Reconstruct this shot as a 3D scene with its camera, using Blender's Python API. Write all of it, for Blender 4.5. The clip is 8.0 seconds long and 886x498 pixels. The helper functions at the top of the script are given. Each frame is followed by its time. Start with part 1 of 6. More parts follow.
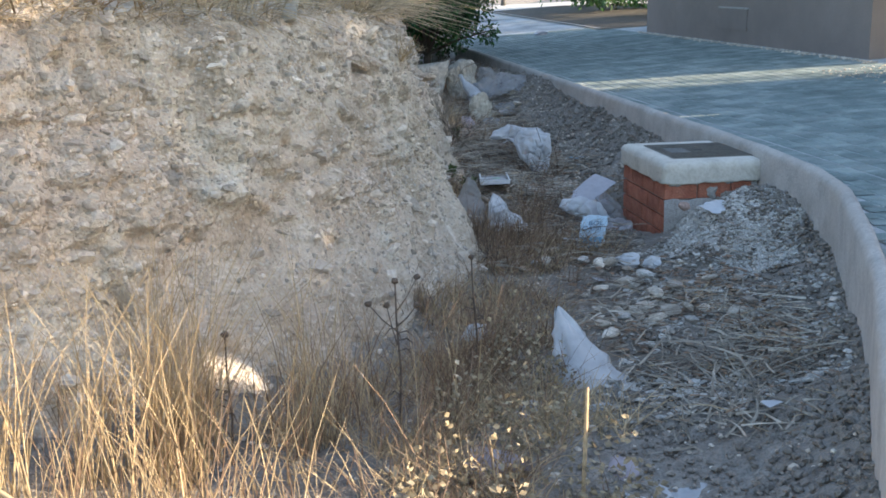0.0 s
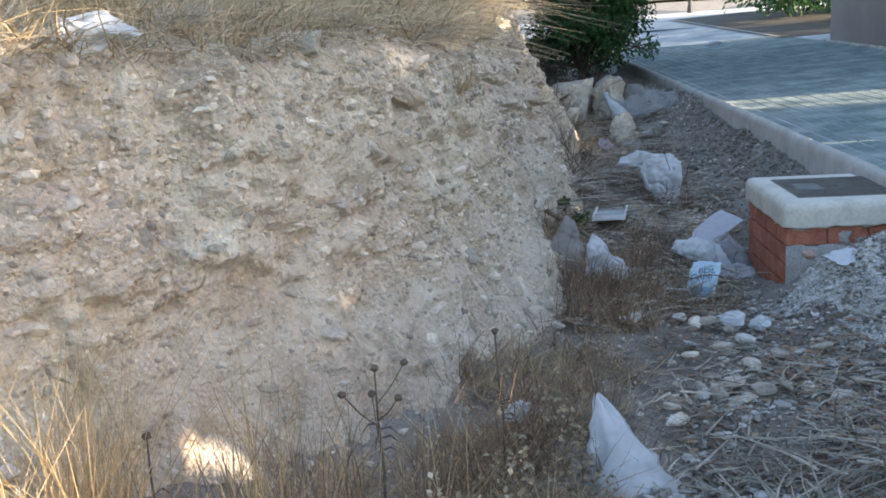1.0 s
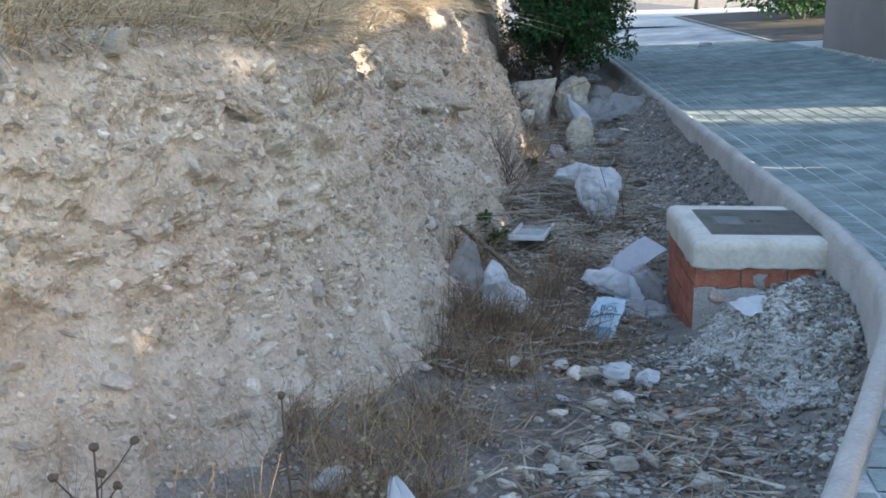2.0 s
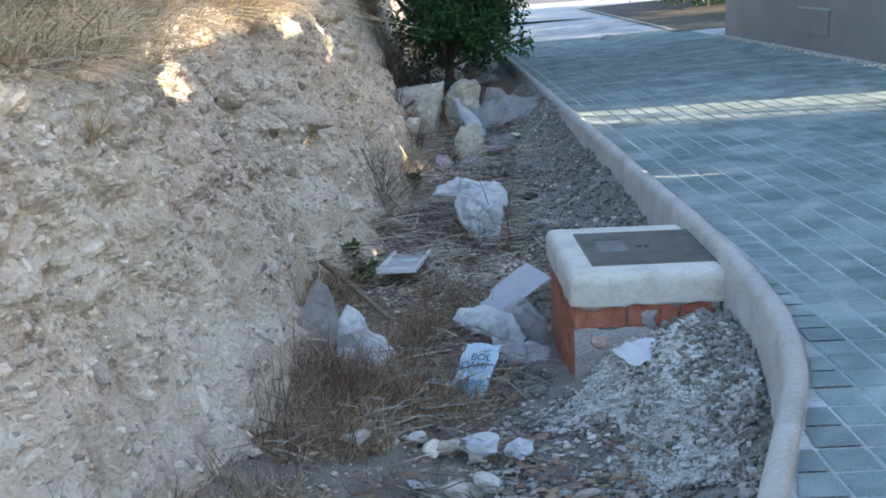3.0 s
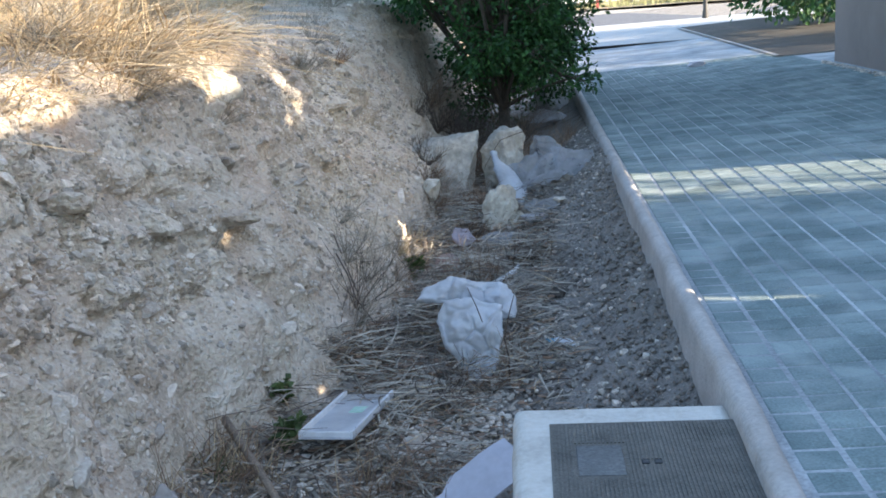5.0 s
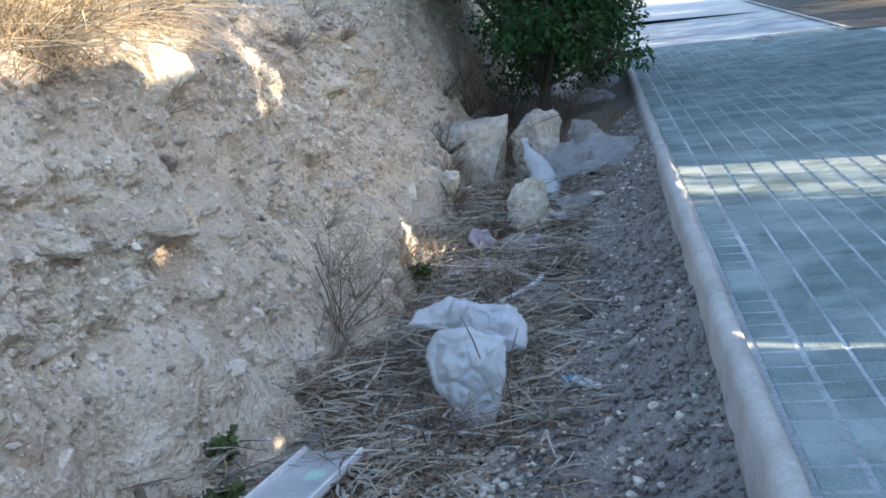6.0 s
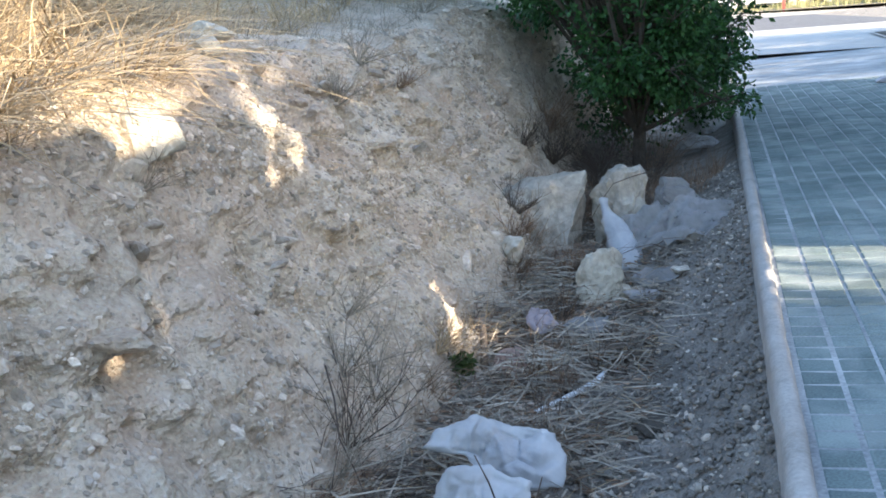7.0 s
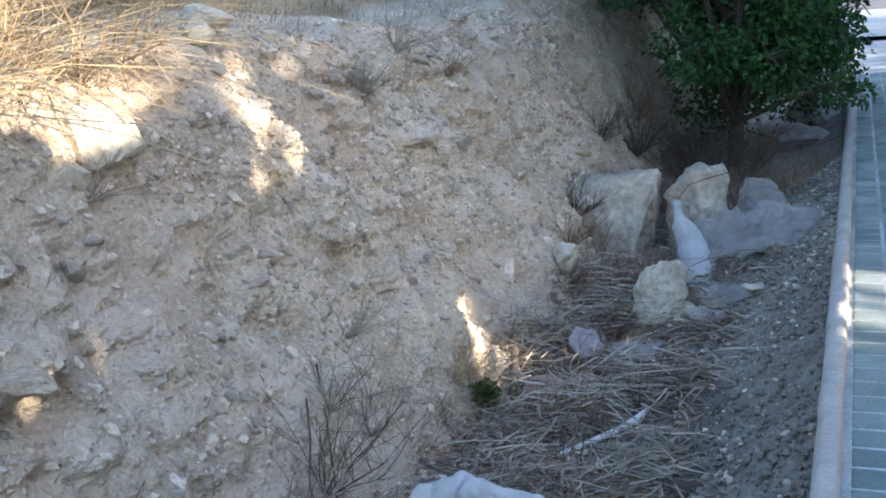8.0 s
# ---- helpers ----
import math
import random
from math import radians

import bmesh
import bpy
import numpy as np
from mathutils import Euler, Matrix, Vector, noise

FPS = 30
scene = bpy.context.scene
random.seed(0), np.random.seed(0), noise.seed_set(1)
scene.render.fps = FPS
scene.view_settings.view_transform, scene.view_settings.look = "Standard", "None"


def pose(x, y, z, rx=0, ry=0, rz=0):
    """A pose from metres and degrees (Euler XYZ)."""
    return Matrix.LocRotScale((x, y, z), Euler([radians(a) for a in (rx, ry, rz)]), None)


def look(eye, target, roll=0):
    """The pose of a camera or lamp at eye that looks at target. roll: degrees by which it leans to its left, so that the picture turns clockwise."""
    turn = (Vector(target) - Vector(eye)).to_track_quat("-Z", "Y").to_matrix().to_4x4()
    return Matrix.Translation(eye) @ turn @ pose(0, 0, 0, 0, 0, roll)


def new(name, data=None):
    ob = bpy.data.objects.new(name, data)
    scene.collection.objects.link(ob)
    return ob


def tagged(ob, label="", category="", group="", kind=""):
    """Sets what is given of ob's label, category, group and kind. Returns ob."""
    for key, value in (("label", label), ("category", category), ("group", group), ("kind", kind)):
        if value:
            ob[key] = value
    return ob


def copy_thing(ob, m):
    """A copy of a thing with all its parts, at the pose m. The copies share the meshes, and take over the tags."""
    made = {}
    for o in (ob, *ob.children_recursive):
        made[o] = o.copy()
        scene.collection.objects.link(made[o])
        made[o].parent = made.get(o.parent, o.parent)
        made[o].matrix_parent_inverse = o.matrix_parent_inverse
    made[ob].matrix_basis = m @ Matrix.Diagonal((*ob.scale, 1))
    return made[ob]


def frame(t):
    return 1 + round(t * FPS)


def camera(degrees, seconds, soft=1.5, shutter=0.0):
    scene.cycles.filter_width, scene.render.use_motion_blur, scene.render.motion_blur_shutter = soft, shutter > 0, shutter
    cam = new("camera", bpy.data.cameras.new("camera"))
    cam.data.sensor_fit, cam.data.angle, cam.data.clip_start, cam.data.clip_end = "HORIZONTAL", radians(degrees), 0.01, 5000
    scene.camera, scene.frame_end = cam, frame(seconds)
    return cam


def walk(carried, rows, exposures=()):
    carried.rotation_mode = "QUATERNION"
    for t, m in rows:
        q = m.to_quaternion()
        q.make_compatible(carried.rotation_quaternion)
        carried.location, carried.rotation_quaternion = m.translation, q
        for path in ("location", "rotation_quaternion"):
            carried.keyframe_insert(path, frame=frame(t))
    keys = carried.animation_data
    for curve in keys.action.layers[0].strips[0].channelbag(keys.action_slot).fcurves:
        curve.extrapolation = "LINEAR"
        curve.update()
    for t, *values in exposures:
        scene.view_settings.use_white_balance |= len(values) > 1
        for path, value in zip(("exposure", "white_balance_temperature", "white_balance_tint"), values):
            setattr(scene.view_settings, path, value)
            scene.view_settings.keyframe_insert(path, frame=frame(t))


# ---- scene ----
cam = camera(44.0, 8.0, soft=1.7)
PATH = [
    (0, (0.100, 0.507, 1.164), (0.377, 2.430, 0.691), -1.06),
    (0.5, (0.516, 0.915, 1.177), (0.617, 2.860, 0.722), -2.63),
    (1, (0.911, 1.245, 1.204), (0.831, 3.193, 0.758), -2.76),
    (1.5, (1.248, 1.645, 1.237), (1.113, 3.586, 0.772), -0.87),
    (2, (1.639, 1.963, 1.266), (1.540, 3.903, 0.790), -0.03),
    (2.2, (1.730, 2.119, 1.282), (1.663, 4.050, 0.764), 0.52),
    (3.3, (2.148, 3.211, 1.261), (2.198, 5.155, 0.795), -2.79),
    (3.5, (2.236, 3.426, 1.295), (2.207, 5.372, 0.838), -2.32),
    (4, (2.434, 3.992, 1.296), (2.385, 5.948, 0.879), -2.95),
    (4.5, (2.614, 4.516, 1.318), (2.638, 6.479, 0.936), -3.61),
    (4.7, (2.677, 4.712, 1.340), (2.602, 6.666, 0.922), -3.40),
    (5.8, (2.979, 5.962, 1.239), (2.740, 7.893, 0.777), -3.67),
    (6, (2.998, 6.168, 1.236), (2.716, 8.090, 0.761), -3.95),
    (6.5, (3.156, 6.562, 1.294), (2.702, 8.450, 0.815), -3.01),
    (7, (3.204, 7.124, 1.345), (2.723, 9.018, 0.919), -3.25),
    (7.5, (3.325, 7.490, 1.362), (2.816, 9.382, 0.959), -3.39),
    (8, (3.479, 7.881, 1.371), (2.786, 9.699, 0.908), -2.83),
]
exposures = [(0.0, 1.86, 6450, 10), (1.0, 1.92, 6450, 10), (2.0, 1.96, 6350, 10), (3.5, 2.15, 6250, 10), (4.5, 2.07, 6050, 10), (6.0, 2.18, 6050, 10), (7.0, 2.20, 6100, 10), (8.0, 2.07, 5950, 10)]
walk(cam, [(t, look(eye, target, roll)) for t, eye, target, roll in PATH], exposures)

# ---- light ----
SUN_DIR = Vector((0.93, -0.20, 0.30)).normalized()      # towards the sun
world = bpy.data.worlds.new("sky")
scene.world = world
world.use_nodes = True
wn = world.node_tree.nodes
sky = wn.new("ShaderNodeTexSky")
sky.sky_type = 'NISHITA'
sky.sun_disc = False
sky.sun_elevation = math.asin(SUN_DIR.z)
sky.sun_rotation = math.atan2(SUN_DIR.x, SUN_DIR.y)
sky.air_density, sky.dust_density = 1.0, 1.2
wn["Background"].inputs["Strength"].default_value = 0.15
world.node_tree.links.new(sky.outputs["Color"], wn["Background"].inputs["Color"])
sun = new("sun", bpy.data.lights.new("sun", 'SUN'))
sun.data.energy, sun.data.angle, sun.data.color = 4.2, radians(0.6), (1.0, 0.83, 0.62)
sun.matrix_world = look(SUN_DIR * 60, (0, 0, 0))
scene.view_settings.exposure = 0.0


# ---- materials ----
def material(name, colours, scale=6.0, rough=0.9, bump=0.3, fine=60.0, metal=0.0, random_hue=0.0, speck=None, detail=8.0, dist=0.02, coat=0.0, transmission=0.0, alpha=1.0, translucent=0.0, grain=0.55, patch=None):
    """Two scales of noise mixed over a list of colours, with fine relief; patch is (colour, scale, amount) of broad stains."""
    m = bpy.data.materials.new(name)
    m.use_nodes = True
    n, l = m.node_tree.nodes, m.node_tree.links
    b = n["Principled BSDF"]
    b.inputs["Roughness"].default_value, b.inputs["Metallic"].default_value = rough, metal
    b.inputs["Transmission Weight"].default_value, b.inputs["Alpha"].default_value = transmission, alpha
    co = n.new("ShaderNodeNewGeometry")
    a = n.new("ShaderNodeTexNoise")
    a.inputs["Scale"].default_value, a.inputs["Detail"].default_value, a.inputs["Roughness"].default_value = scale, detail, 0.65
    l.new(co.outputs["Position"], a.inputs["Vector"])
    r = n.new("ShaderNodeValToRGB")
    while len(r.color_ramp.elements) < len(colours):
        r.color_ramp.elements.new(0.5)
    for i, c in enumerate(colours):
        e = r.color_ramp.elements[i]
        e.position = 0.3 + 0.4 * i / max(1, len(colours) - 1)
        e.color = (*c, 1)
    l.new(a.outputs["Fac"], r.inputs["Fac"])
    f = n.new("ShaderNodeTexNoise")
    f.inputs["Scale"].default_value, f.inputs["Detail"].default_value = fine, 4.0
    l.new(co.outputs["Position"], f.inputs["Vector"])
    mix = n.new("ShaderNodeMix")
    mix.data_type, mix.blend_type = 'RGBA', 'OVERLAY'
    mix.inputs[0].default_value = grain
    l.new(r.outputs["Color"], mix.inputs[6])
    l.new(f.outputs["Fac"], mix.inputs[7])
    colour = mix.outputs[2]
    if patch:
        pn = n.new("ShaderNodeTexNoise")
        pn.inputs["Scale"].default_value, pn.inputs["Detail"].default_value, pn.inputs["Distortion"].default_value = patch[1], 5.0, 0.6
        l.new(co.outputs["Position"], pn.inputs["Vector"])
        pr = n.new("ShaderNodeMapRange")
        pr.inputs["From Min"].default_value, pr.inputs["From Max"].default_value = 0.46, 0.66
        pr.inputs["To Max"].default_value = patch[2]
        l.new(pn.outputs["Fac"], pr.inputs["Value"])
        pm = n.new("ShaderNodeMix")
        pm.data_type = 'RGBA'
        l.new(pr.outputs[0], pm.inputs[0])
        l.new(colour, pm.inputs[6])
        pm.inputs[7].default_value = (*patch[0], 1)
        colour = pm.outputs[2]
    if speck:
        v = n.new("ShaderNodeTexVoronoi")
        v.inputs["Scale"].default_value = speck[1]
        l.new(co.outputs["Position"], v.inputs["Vector"])
        t = n.new("ShaderNodeValToRGB")
        t.color_ramp.elements[0].position, t.color_ramp.elements[1].position = speck[2], speck[2] + 0.12
        t.color_ramp.elements[0].color, t.color_ramp.elements[1].color = (1, 1, 1, 1), (0, 0, 0, 1)
        l.new(v.outputs["Distance"], t.inputs["Fac"])
        m2 = n.new("ShaderNodeMix")
        m2.data_type = 'RGBA'
        l.new(t.outputs["Color"], m2.inputs[0])
        l.new(colour, m2.inputs[6])
        m2.inputs[7].default_value = (*speck[0], 1)
        colour = m2.outputs[2]
    if random_hue:
        oi, geo = n.new("ShaderNodeObjectInfo"), n.new("ShaderNodeNewGeometry")
        ad = n.new("ShaderNodeMath")
        ad.operation = 'ADD'
        l.new(oi.outputs["Random"], ad.inputs[0])
        l.new(geo.outputs["Random Per Island"], ad.inputs[1])
        fr = n.new("ShaderNodeMath")
        fr.operation = 'FRACT'
        l.new(ad.outputs[0], fr.inputs[0])
        mr = n.new("ShaderNodeMapRange")
        mr.inputs["To Min"].default_value, mr.inputs["To Max"].default_value = 1 - random_hue, 1 + random_hue
        l.new(fr.outputs[0], mr.inputs["Value"])
        hs = n.new("ShaderNodeHueSaturation")
        l.new(mr.outputs[0], hs.inputs["Value"])
        l.new(colour, hs.inputs["Color"])
        colour = hs.outputs["Color"]
    l.new(colour, b.inputs["Base Color"])
    bp = n.new("ShaderNodeBump")
    bp.inputs["Strength"].default_value, bp.inputs["Distance"].default_value = bump, dist
    ad2 = n.new("ShaderNodeMath")
    ad2.operation = 'ADD'
    l.new(a.outputs["Fac"], ad2.inputs[0])
    l.new(f.outputs["Fac"], ad2.inputs[1])
    l.new(ad2.outputs[0], bp.inputs["Height"])
    l.new(bp.outputs["Normal"], b.inputs["Normal"])
    if translucent:
        tr = n.new("ShaderNodeBsdfTranslucent")
        l.new(colour, tr.inputs["Color"])
        ms = n.new("ShaderNodeMixShader")
        ms.inputs[0].default_value = translucent
        l.new(b.outputs[0], ms.inputs[1])
        l.new(tr.outputs[0], ms.inputs[2])
        out = ms.outputs[0]
        if alpha < 1:
            ts, ma = n.new("ShaderNodeBsdfTransparent"), n.new("ShaderNodeMixShader")
            ma.inputs[0].default_value = 0.55
            l.new(ts.outputs[0], ma.inputs[1])
            l.new(out, ma.inputs[2])
            out = ma.outputs[0]
        l.new(out, n["Material Output"].inputs["Surface"])
    return m


EARTH = material("bank_earth", [(0.38, 0.305, 0.22), (0.62, 0.525, 0.405), (0.80, 0.72, 0.60)], 3.5, 0.95, 1.0, 48, speck=((0.64, 0.58, 0.49), 30, 0.13), dist=0.03, patch=((0.62, 0.475, 0.365), 1.3, 0.5))
SOIL = material("ditch_soil", [(0.175, 0.152, 0.125), (0.30, 0.265, 0.225), (0.41, 0.37, 0.32)], 5, 0.95, 0.9, 70, speck=((0.33, 0.29, 0.25), 40, 0.13), dist=0.03)
FAR_GROUND = material("dry_ground", [(0.22, 0.18, 0.12), (0.34, 0.29, 0.19)], 0.6, 0.95, 0.3, 20)
STONE = material("limestone", [(0.42, 0.36, 0.285), (0.57, 0.50, 0.41), (0.70, 0.64, 0.555)], 9, 0.92, 0.6, 60, random_hue=0.38, patch=((0.58, 0.45, 0.36), 1.3, 0.35))
BOULDER = material("boulder_stone", [(0.37, 0.325, 0.26), (0.49, 0.445, 0.37), (0.58, 0.54, 0.46)], 3, 0.92, 0.6, 22, dist=0.03, patch=((0.33, 0.30, 0.25), 3.5, 0.5))
GRAVEL = material("pale_gravel", [(0.40, 0.375, 0.335), (0.54, 0.51, 0.46), (0.68, 0.65, 0.60)], 6, 0.92, 0.6, 90, random_hue=0.2)
KERB = material("kerb_concrete", [(0.36, 0.325, 0.285), (0.47, 0.43, 0.385), (0.56, 0.52, 0.47)], 4, 0.85, 0.3, 60, grain=0.3, patch=((0.40, 0.34, 0.28), 2.0, 0.4))
YELLOW_ROCK = material("yellowish_rock", [(0.45, 0.395, 0.30), (0.59, 0.535, 0.43), (0.69, 0.64, 0.545)], 4, 0.92, 0.6, 25, dist=0.03)
MORTAR = material("mortar", [(0.30, 0.28, 0.26), (0.45, 0.43, 0.40)], 8, 0.9, 0.5, 90)
TILE = material("paving_tile", [(0.130, 0.168, 0.160), (0.190, 0.239, 0.226), (0.262, 0.312, 0.295)], 1.6, 0.95, 0.3, 110, random_hue=0.14, patch=((0.42, 0.46, 0.435), 2.8, 0.5))
JOINT = material("paving_joint", [(0.21, 0.225, 0.23), (0.37, 0.385, 0.385), (0.62, 0.63, 0.615)], 1.3, 0.9, 0.3, 60)
CEMENT = material("painted_cement", [(0.52, 0.48, 0.41), (0.64, 0.60, 0.52), (0.68, 0.64, 0.56)], 5, 0.85, 0.3, 40, grain=0.2)
BRICK = material("brick_red", [(0.30, 0.095, 0.06), (0.43, 0.155, 0.095), (0.50, 0.21, 0.135)], 9, 0.9, 0.5, 90, random_hue=0.12)
BRICK_DUST = material("dusty_brick", [(0.40, 0.27, 0.22), (0.50, 0.37, 0.31)], 9, 0.9, 0.5, 60)
IRON = material("cast_iron_lid", [(0.10, 0.09, 0.075), (0.16, 0.145, 0.12), (0.20, 0.18, 0.15)], 8, 0.6, 0.3, 100, metal=0.35)
PLATE = material("worn_grey_plate", [(0.13, 0.13, 0.125), (0.20, 0.20, 0.19)], 9, 0.6, 0.3, 80, metal=0.3)
PLASTER = material("plaster_beige", [(0.20, 0.160, 0.143), (0.228, 0.185, 0.163), (0.252, 0.205, 0.183)], 1.2, 0.9, 0.2, 140)
STRAW = material("straw", [(0.38, 0.275, 0.155), (0.54, 0.41, 0.245), (0.66, 0.52, 0.33)], 3, 0.85, 0.1, 40, random_hue=0.3, translucent=0.2)
GREY_STRAW = material("weathered_reed", [(0.17, 0.14, 0.105), (0.355, 0.31, 0.245), (0.56, 0.505, 0.415)], 3, 0.85, 0.1, 40, random_hue=0.35)
BROWN_STEM = material("brown_stems", [(0.15, 0.095, 0.06), (0.275, 0.18, 0.115), (0.39, 0.285, 0.195)], 3, 0.9, 0.1, 40, random_hue=0.3)
DARK_STEM = material("dark_twigs", [(0.09, 0.065, 0.05), (0.16, 0.12, 0.09)], 6, 0.9, 0.3, 60)
LEAF = material("green_leaves", [(0.025, 0.075, 0.02), (0.045, 0.12, 0.03), (0.085, 0.18, 0.045)], 4, 0.5, 0.1, 30, random_hue=0.5, translucent=0.25)
WEED = material("weed_green", [(0.06, 0.10, 0.03), (0.12, 0.16, 0.05)], 4, 0.7, 0.1, 30, random_hue=0.3, translucent=0.2)
DUSTY_LEAF = material("dusty_leaves", [(0.21, 0.165, 0.095), (0.34, 0.275, 0.175), (0.50, 0.42, 0.30)], 5, 0.85, 0.1, 30, random_hue=0.35, translucent=0.15)
# dark earth, deepened to stand in for the shade over the planting bed
MULCH = material("dark_mulch", [(0.055, 0.047, 0.036), (0.085, 0.072, 0.056), (0.12, 0.10, 0.08)], 3, 0.95, 0.6, 50)
BARK = material("bark", [(0.07, 0.055, 0.04), (0.14, 0.11, 0.085)], 12, 0.9, 0.6, 60)
WHITE_BAG = material("white_plastic", [(0.60, 0.61, 0.63), (0.74, 0.75, 0.76), (0.82, 0.82, 0.82)], 8, 0.4, 0.35, 26, translucent=0.3, grain=0.15, dist=0.012, patch=((0.52, 0.51, 0.51), 5.0, 0.5))
DUSTY_BAG = material("dusty_plastic", [(0.40, 0.38, 0.38), (0.55, 0.53, 0.53), (0.66, 0.65, 0.66)], 6, 0.5, 0.4, 25, translucent=0.25, grain=0.2)
CLEAR_FILM = material("clear_dusty_film", [(0.50, 0.49, 0.49), (0.64, 0.63, 0.63), (0.74, 0.74, 0.75)], 9, 0.35, 0.35, 30, translucent=0.3, grain=0.3, alpha=0.55)
LILAC_BAG = material("mauve_dusty_plastic", [(0.42, 0.36, 0.38), (0.55, 0.48, 0.50)], 6, 0.55, 0.4, 25, translucent=0.2, grain=0.2)
PAPER_BLUE = material("pale_blue_paper", [(0.45, 0.58, 0.66), (0.58, 0.70, 0.76)], 7, 0.7, 0.3, 40, grain=0.2)
INK = material("dark_blue_ink", [(0.06, 0.11, 0.17), (0.08, 0.14, 0.20)], 7, 0.7, 0.1, 40)
BLUE_BAND = material("blue_print", [(0.12, 0.30, 0.42), (0.20, 0.40, 0.52)], 7, 0.7, 0.1, 40)
GREEN_MARK = material("pale_green_label", [(0.40, 0.62, 0.50), (0.48, 0.68, 0.56)], 7, 0.7, 0.1, 40)
BOARD = material("grey_card", [(0.44, 0.43, 0.46), (0.50, 0.49, 0.52)], 5, 0.8, 0.1, 30, grain=0.15)
WOOD = material("weathered_wood", [(0.20, 0.15, 0.11), (0.32, 0.25, 0.18)], 9, 0.9, 0.5, 80)
BLACK = material("black_plastic", [(0.02, 0.02, 0.022), (0.035, 0.035, 0.038)], 5, 0.5, 0.2, 40)
DRY_GRASS_FAR = material("roadside_grass", [(0.30, 0.30, 0.12), (0.46, 0.43, 0.20), (0.55, 0.50, 0.27)], 1.5, 0.9, 0.2, 20, random_hue=0.25, translucent=0.2)
PAINT_CYAN = material("turquoise_car_paint", [(0.22, 0.60, 0.64), (0.26, 0.66, 0.70)], 1, 0.25, 0.0, 30)
PAINT_RED = material("red_paint", [(0.62, 0.13, 0.10), (0.68, 0.17, 0.13)], 1, 0.3, 0.0, 30)
PAINT_WHITE = material("white_paint", [(0.76, 0.76, 0.75), (0.82, 0.82, 0.81)], 1, 0.35, 0.0, 30)
YELLOW = material("yellow_board", [(0.75, 0.60, 0.24), (0.80, 0.66, 0.30)], 1, 0.6, 0.05, 30)
GLASS_DARK = material("dark_window_glass", [(0.02, 0.03, 0.035), (0.04, 0.05, 0.055)], 1, 0.08, 0.0, 30)
POLE_MAT = material("dark_metal_pole", [(0.05, 0.05, 0.05), (0.09, 0.085, 0.08)], 4, 0.6, 0.1, 60, metal=0.5)
ASPHALT = material("asphalt", [(0.10, 0.10, 0.105), (0.16, 0.16, 0.165)], 3, 0.9, 0.3, 150)
PALE_PAVING = material("pale_paving", [(0.42, 0.40, 0.37), (0.54, 0.52, 0.48)], 2, 0.85, 0.2, 60)


# ---- building blocks ----
def link(name, bm, mat, parent=None, label="", smooth=False):
    me = bpy.data.meshes.new(name)
    bm.to_mesh(me)
    bm.free()
    for p in me.polygons:
        p.use_smooth = smooth
    for m in (mat if isinstance(mat, (list, tuple)) else [mat]):
        me.materials.append(m)
    ob = new(name, me)
    if parent:
        ob.parent = parent
    return tagged(ob, label)


def part(name, bm, mat, parent, label="", smooth=False):
    return link(name, bm, mat, parent, label, smooth)


def from_data(name, verts, faces, mat, parent=None, smooth=False):
    me = bpy.data.meshes.new(name)
    me.from_pydata([tuple(v) for v in verts], [], faces)
    me.update()
    for p in me.polygons:
        p.use_smooth = smooth
    me.materials.append(mat)
    ob = new(name, me)
    if parent:
        ob.parent = parent
    return ob


def thing(name, label, category, at=(0, 0, 0), turn=0.0, group="", kind=""):
    e = new(name)
    e.empty_display_size = 0.1
    e.matrix_basis = pose(*at, 0, 0, turn)
    return tagged(e, label, category, group, kind)


def box(bm, lo, hi, bevel=0.0, m=None):
    g = bmesh.ops.create_cube(bm, size=1)
    s = Vector(hi) - Vector(lo)
    for v in g["verts"]:
        v.co = Vector(((v.co.x + 0.5) * s.x + lo[0], (v.co.y + 0.5) * s.y + lo[1], (v.co.z + 0.5) * s.z + lo[2]))
    if bevel:
        es = list({e for v in g["verts"] for e in v.link_edges})
        bmesh.ops.bevel(bm, geom=es, offset=bevel, segments=2, affect='EDGES', profile=0.6)
    if m:
        bmesh.ops.transform(bm, matrix=m, verts=bm.verts)
    return bm


def tube(bm, pts, radii, sides=5):
    """A tapered tube along a line of points."""
    rings = []
    for i, p in enumerate(pts):
        a = pts[max(0, i - 1)]
        b = pts[min(len(pts) - 1, i + 1)]
        d = (Vector(b) - Vector(a)).normalized()
        u = d.orthogonal().normalized()
        w = d.cross(u)
        r = radii[i] if isinstance(radii, (list, tuple)) else radii
        rings.append([bm.verts.new(Vector(p) + r * (math.cos(2 * math.pi * k / sides) * u + math.sin(2 * math.pi * k / sides) * w)) for k in range(sides)])
    for r0, r1 in zip(rings, rings[1:]):
        for k in range(sides):
            bm.faces.new((r0[k], r0[(k + 1) % sides], r1[(k + 1) % sides], r1[k]))
    bm.faces.new(rings[0][::-1])
    bm.faces.new(rings[-1])


def smoothstep(a, b, x):
    t = min(1.0, max(0.0, (x - a) / (b - a)))
    return t * t * (3 - 2 * t)


def lerp_table(table, x):
    if x <= table[0][0]:
        return table[0][1]
    for (x0, y0), (x1, y1) in zip(table, table[1:]):
        if x <= x1:
            return y0 + (y1 - y0) * smoothstep(0, 1, (x - x0) / (x1 - x0))
    return table[-1][1]


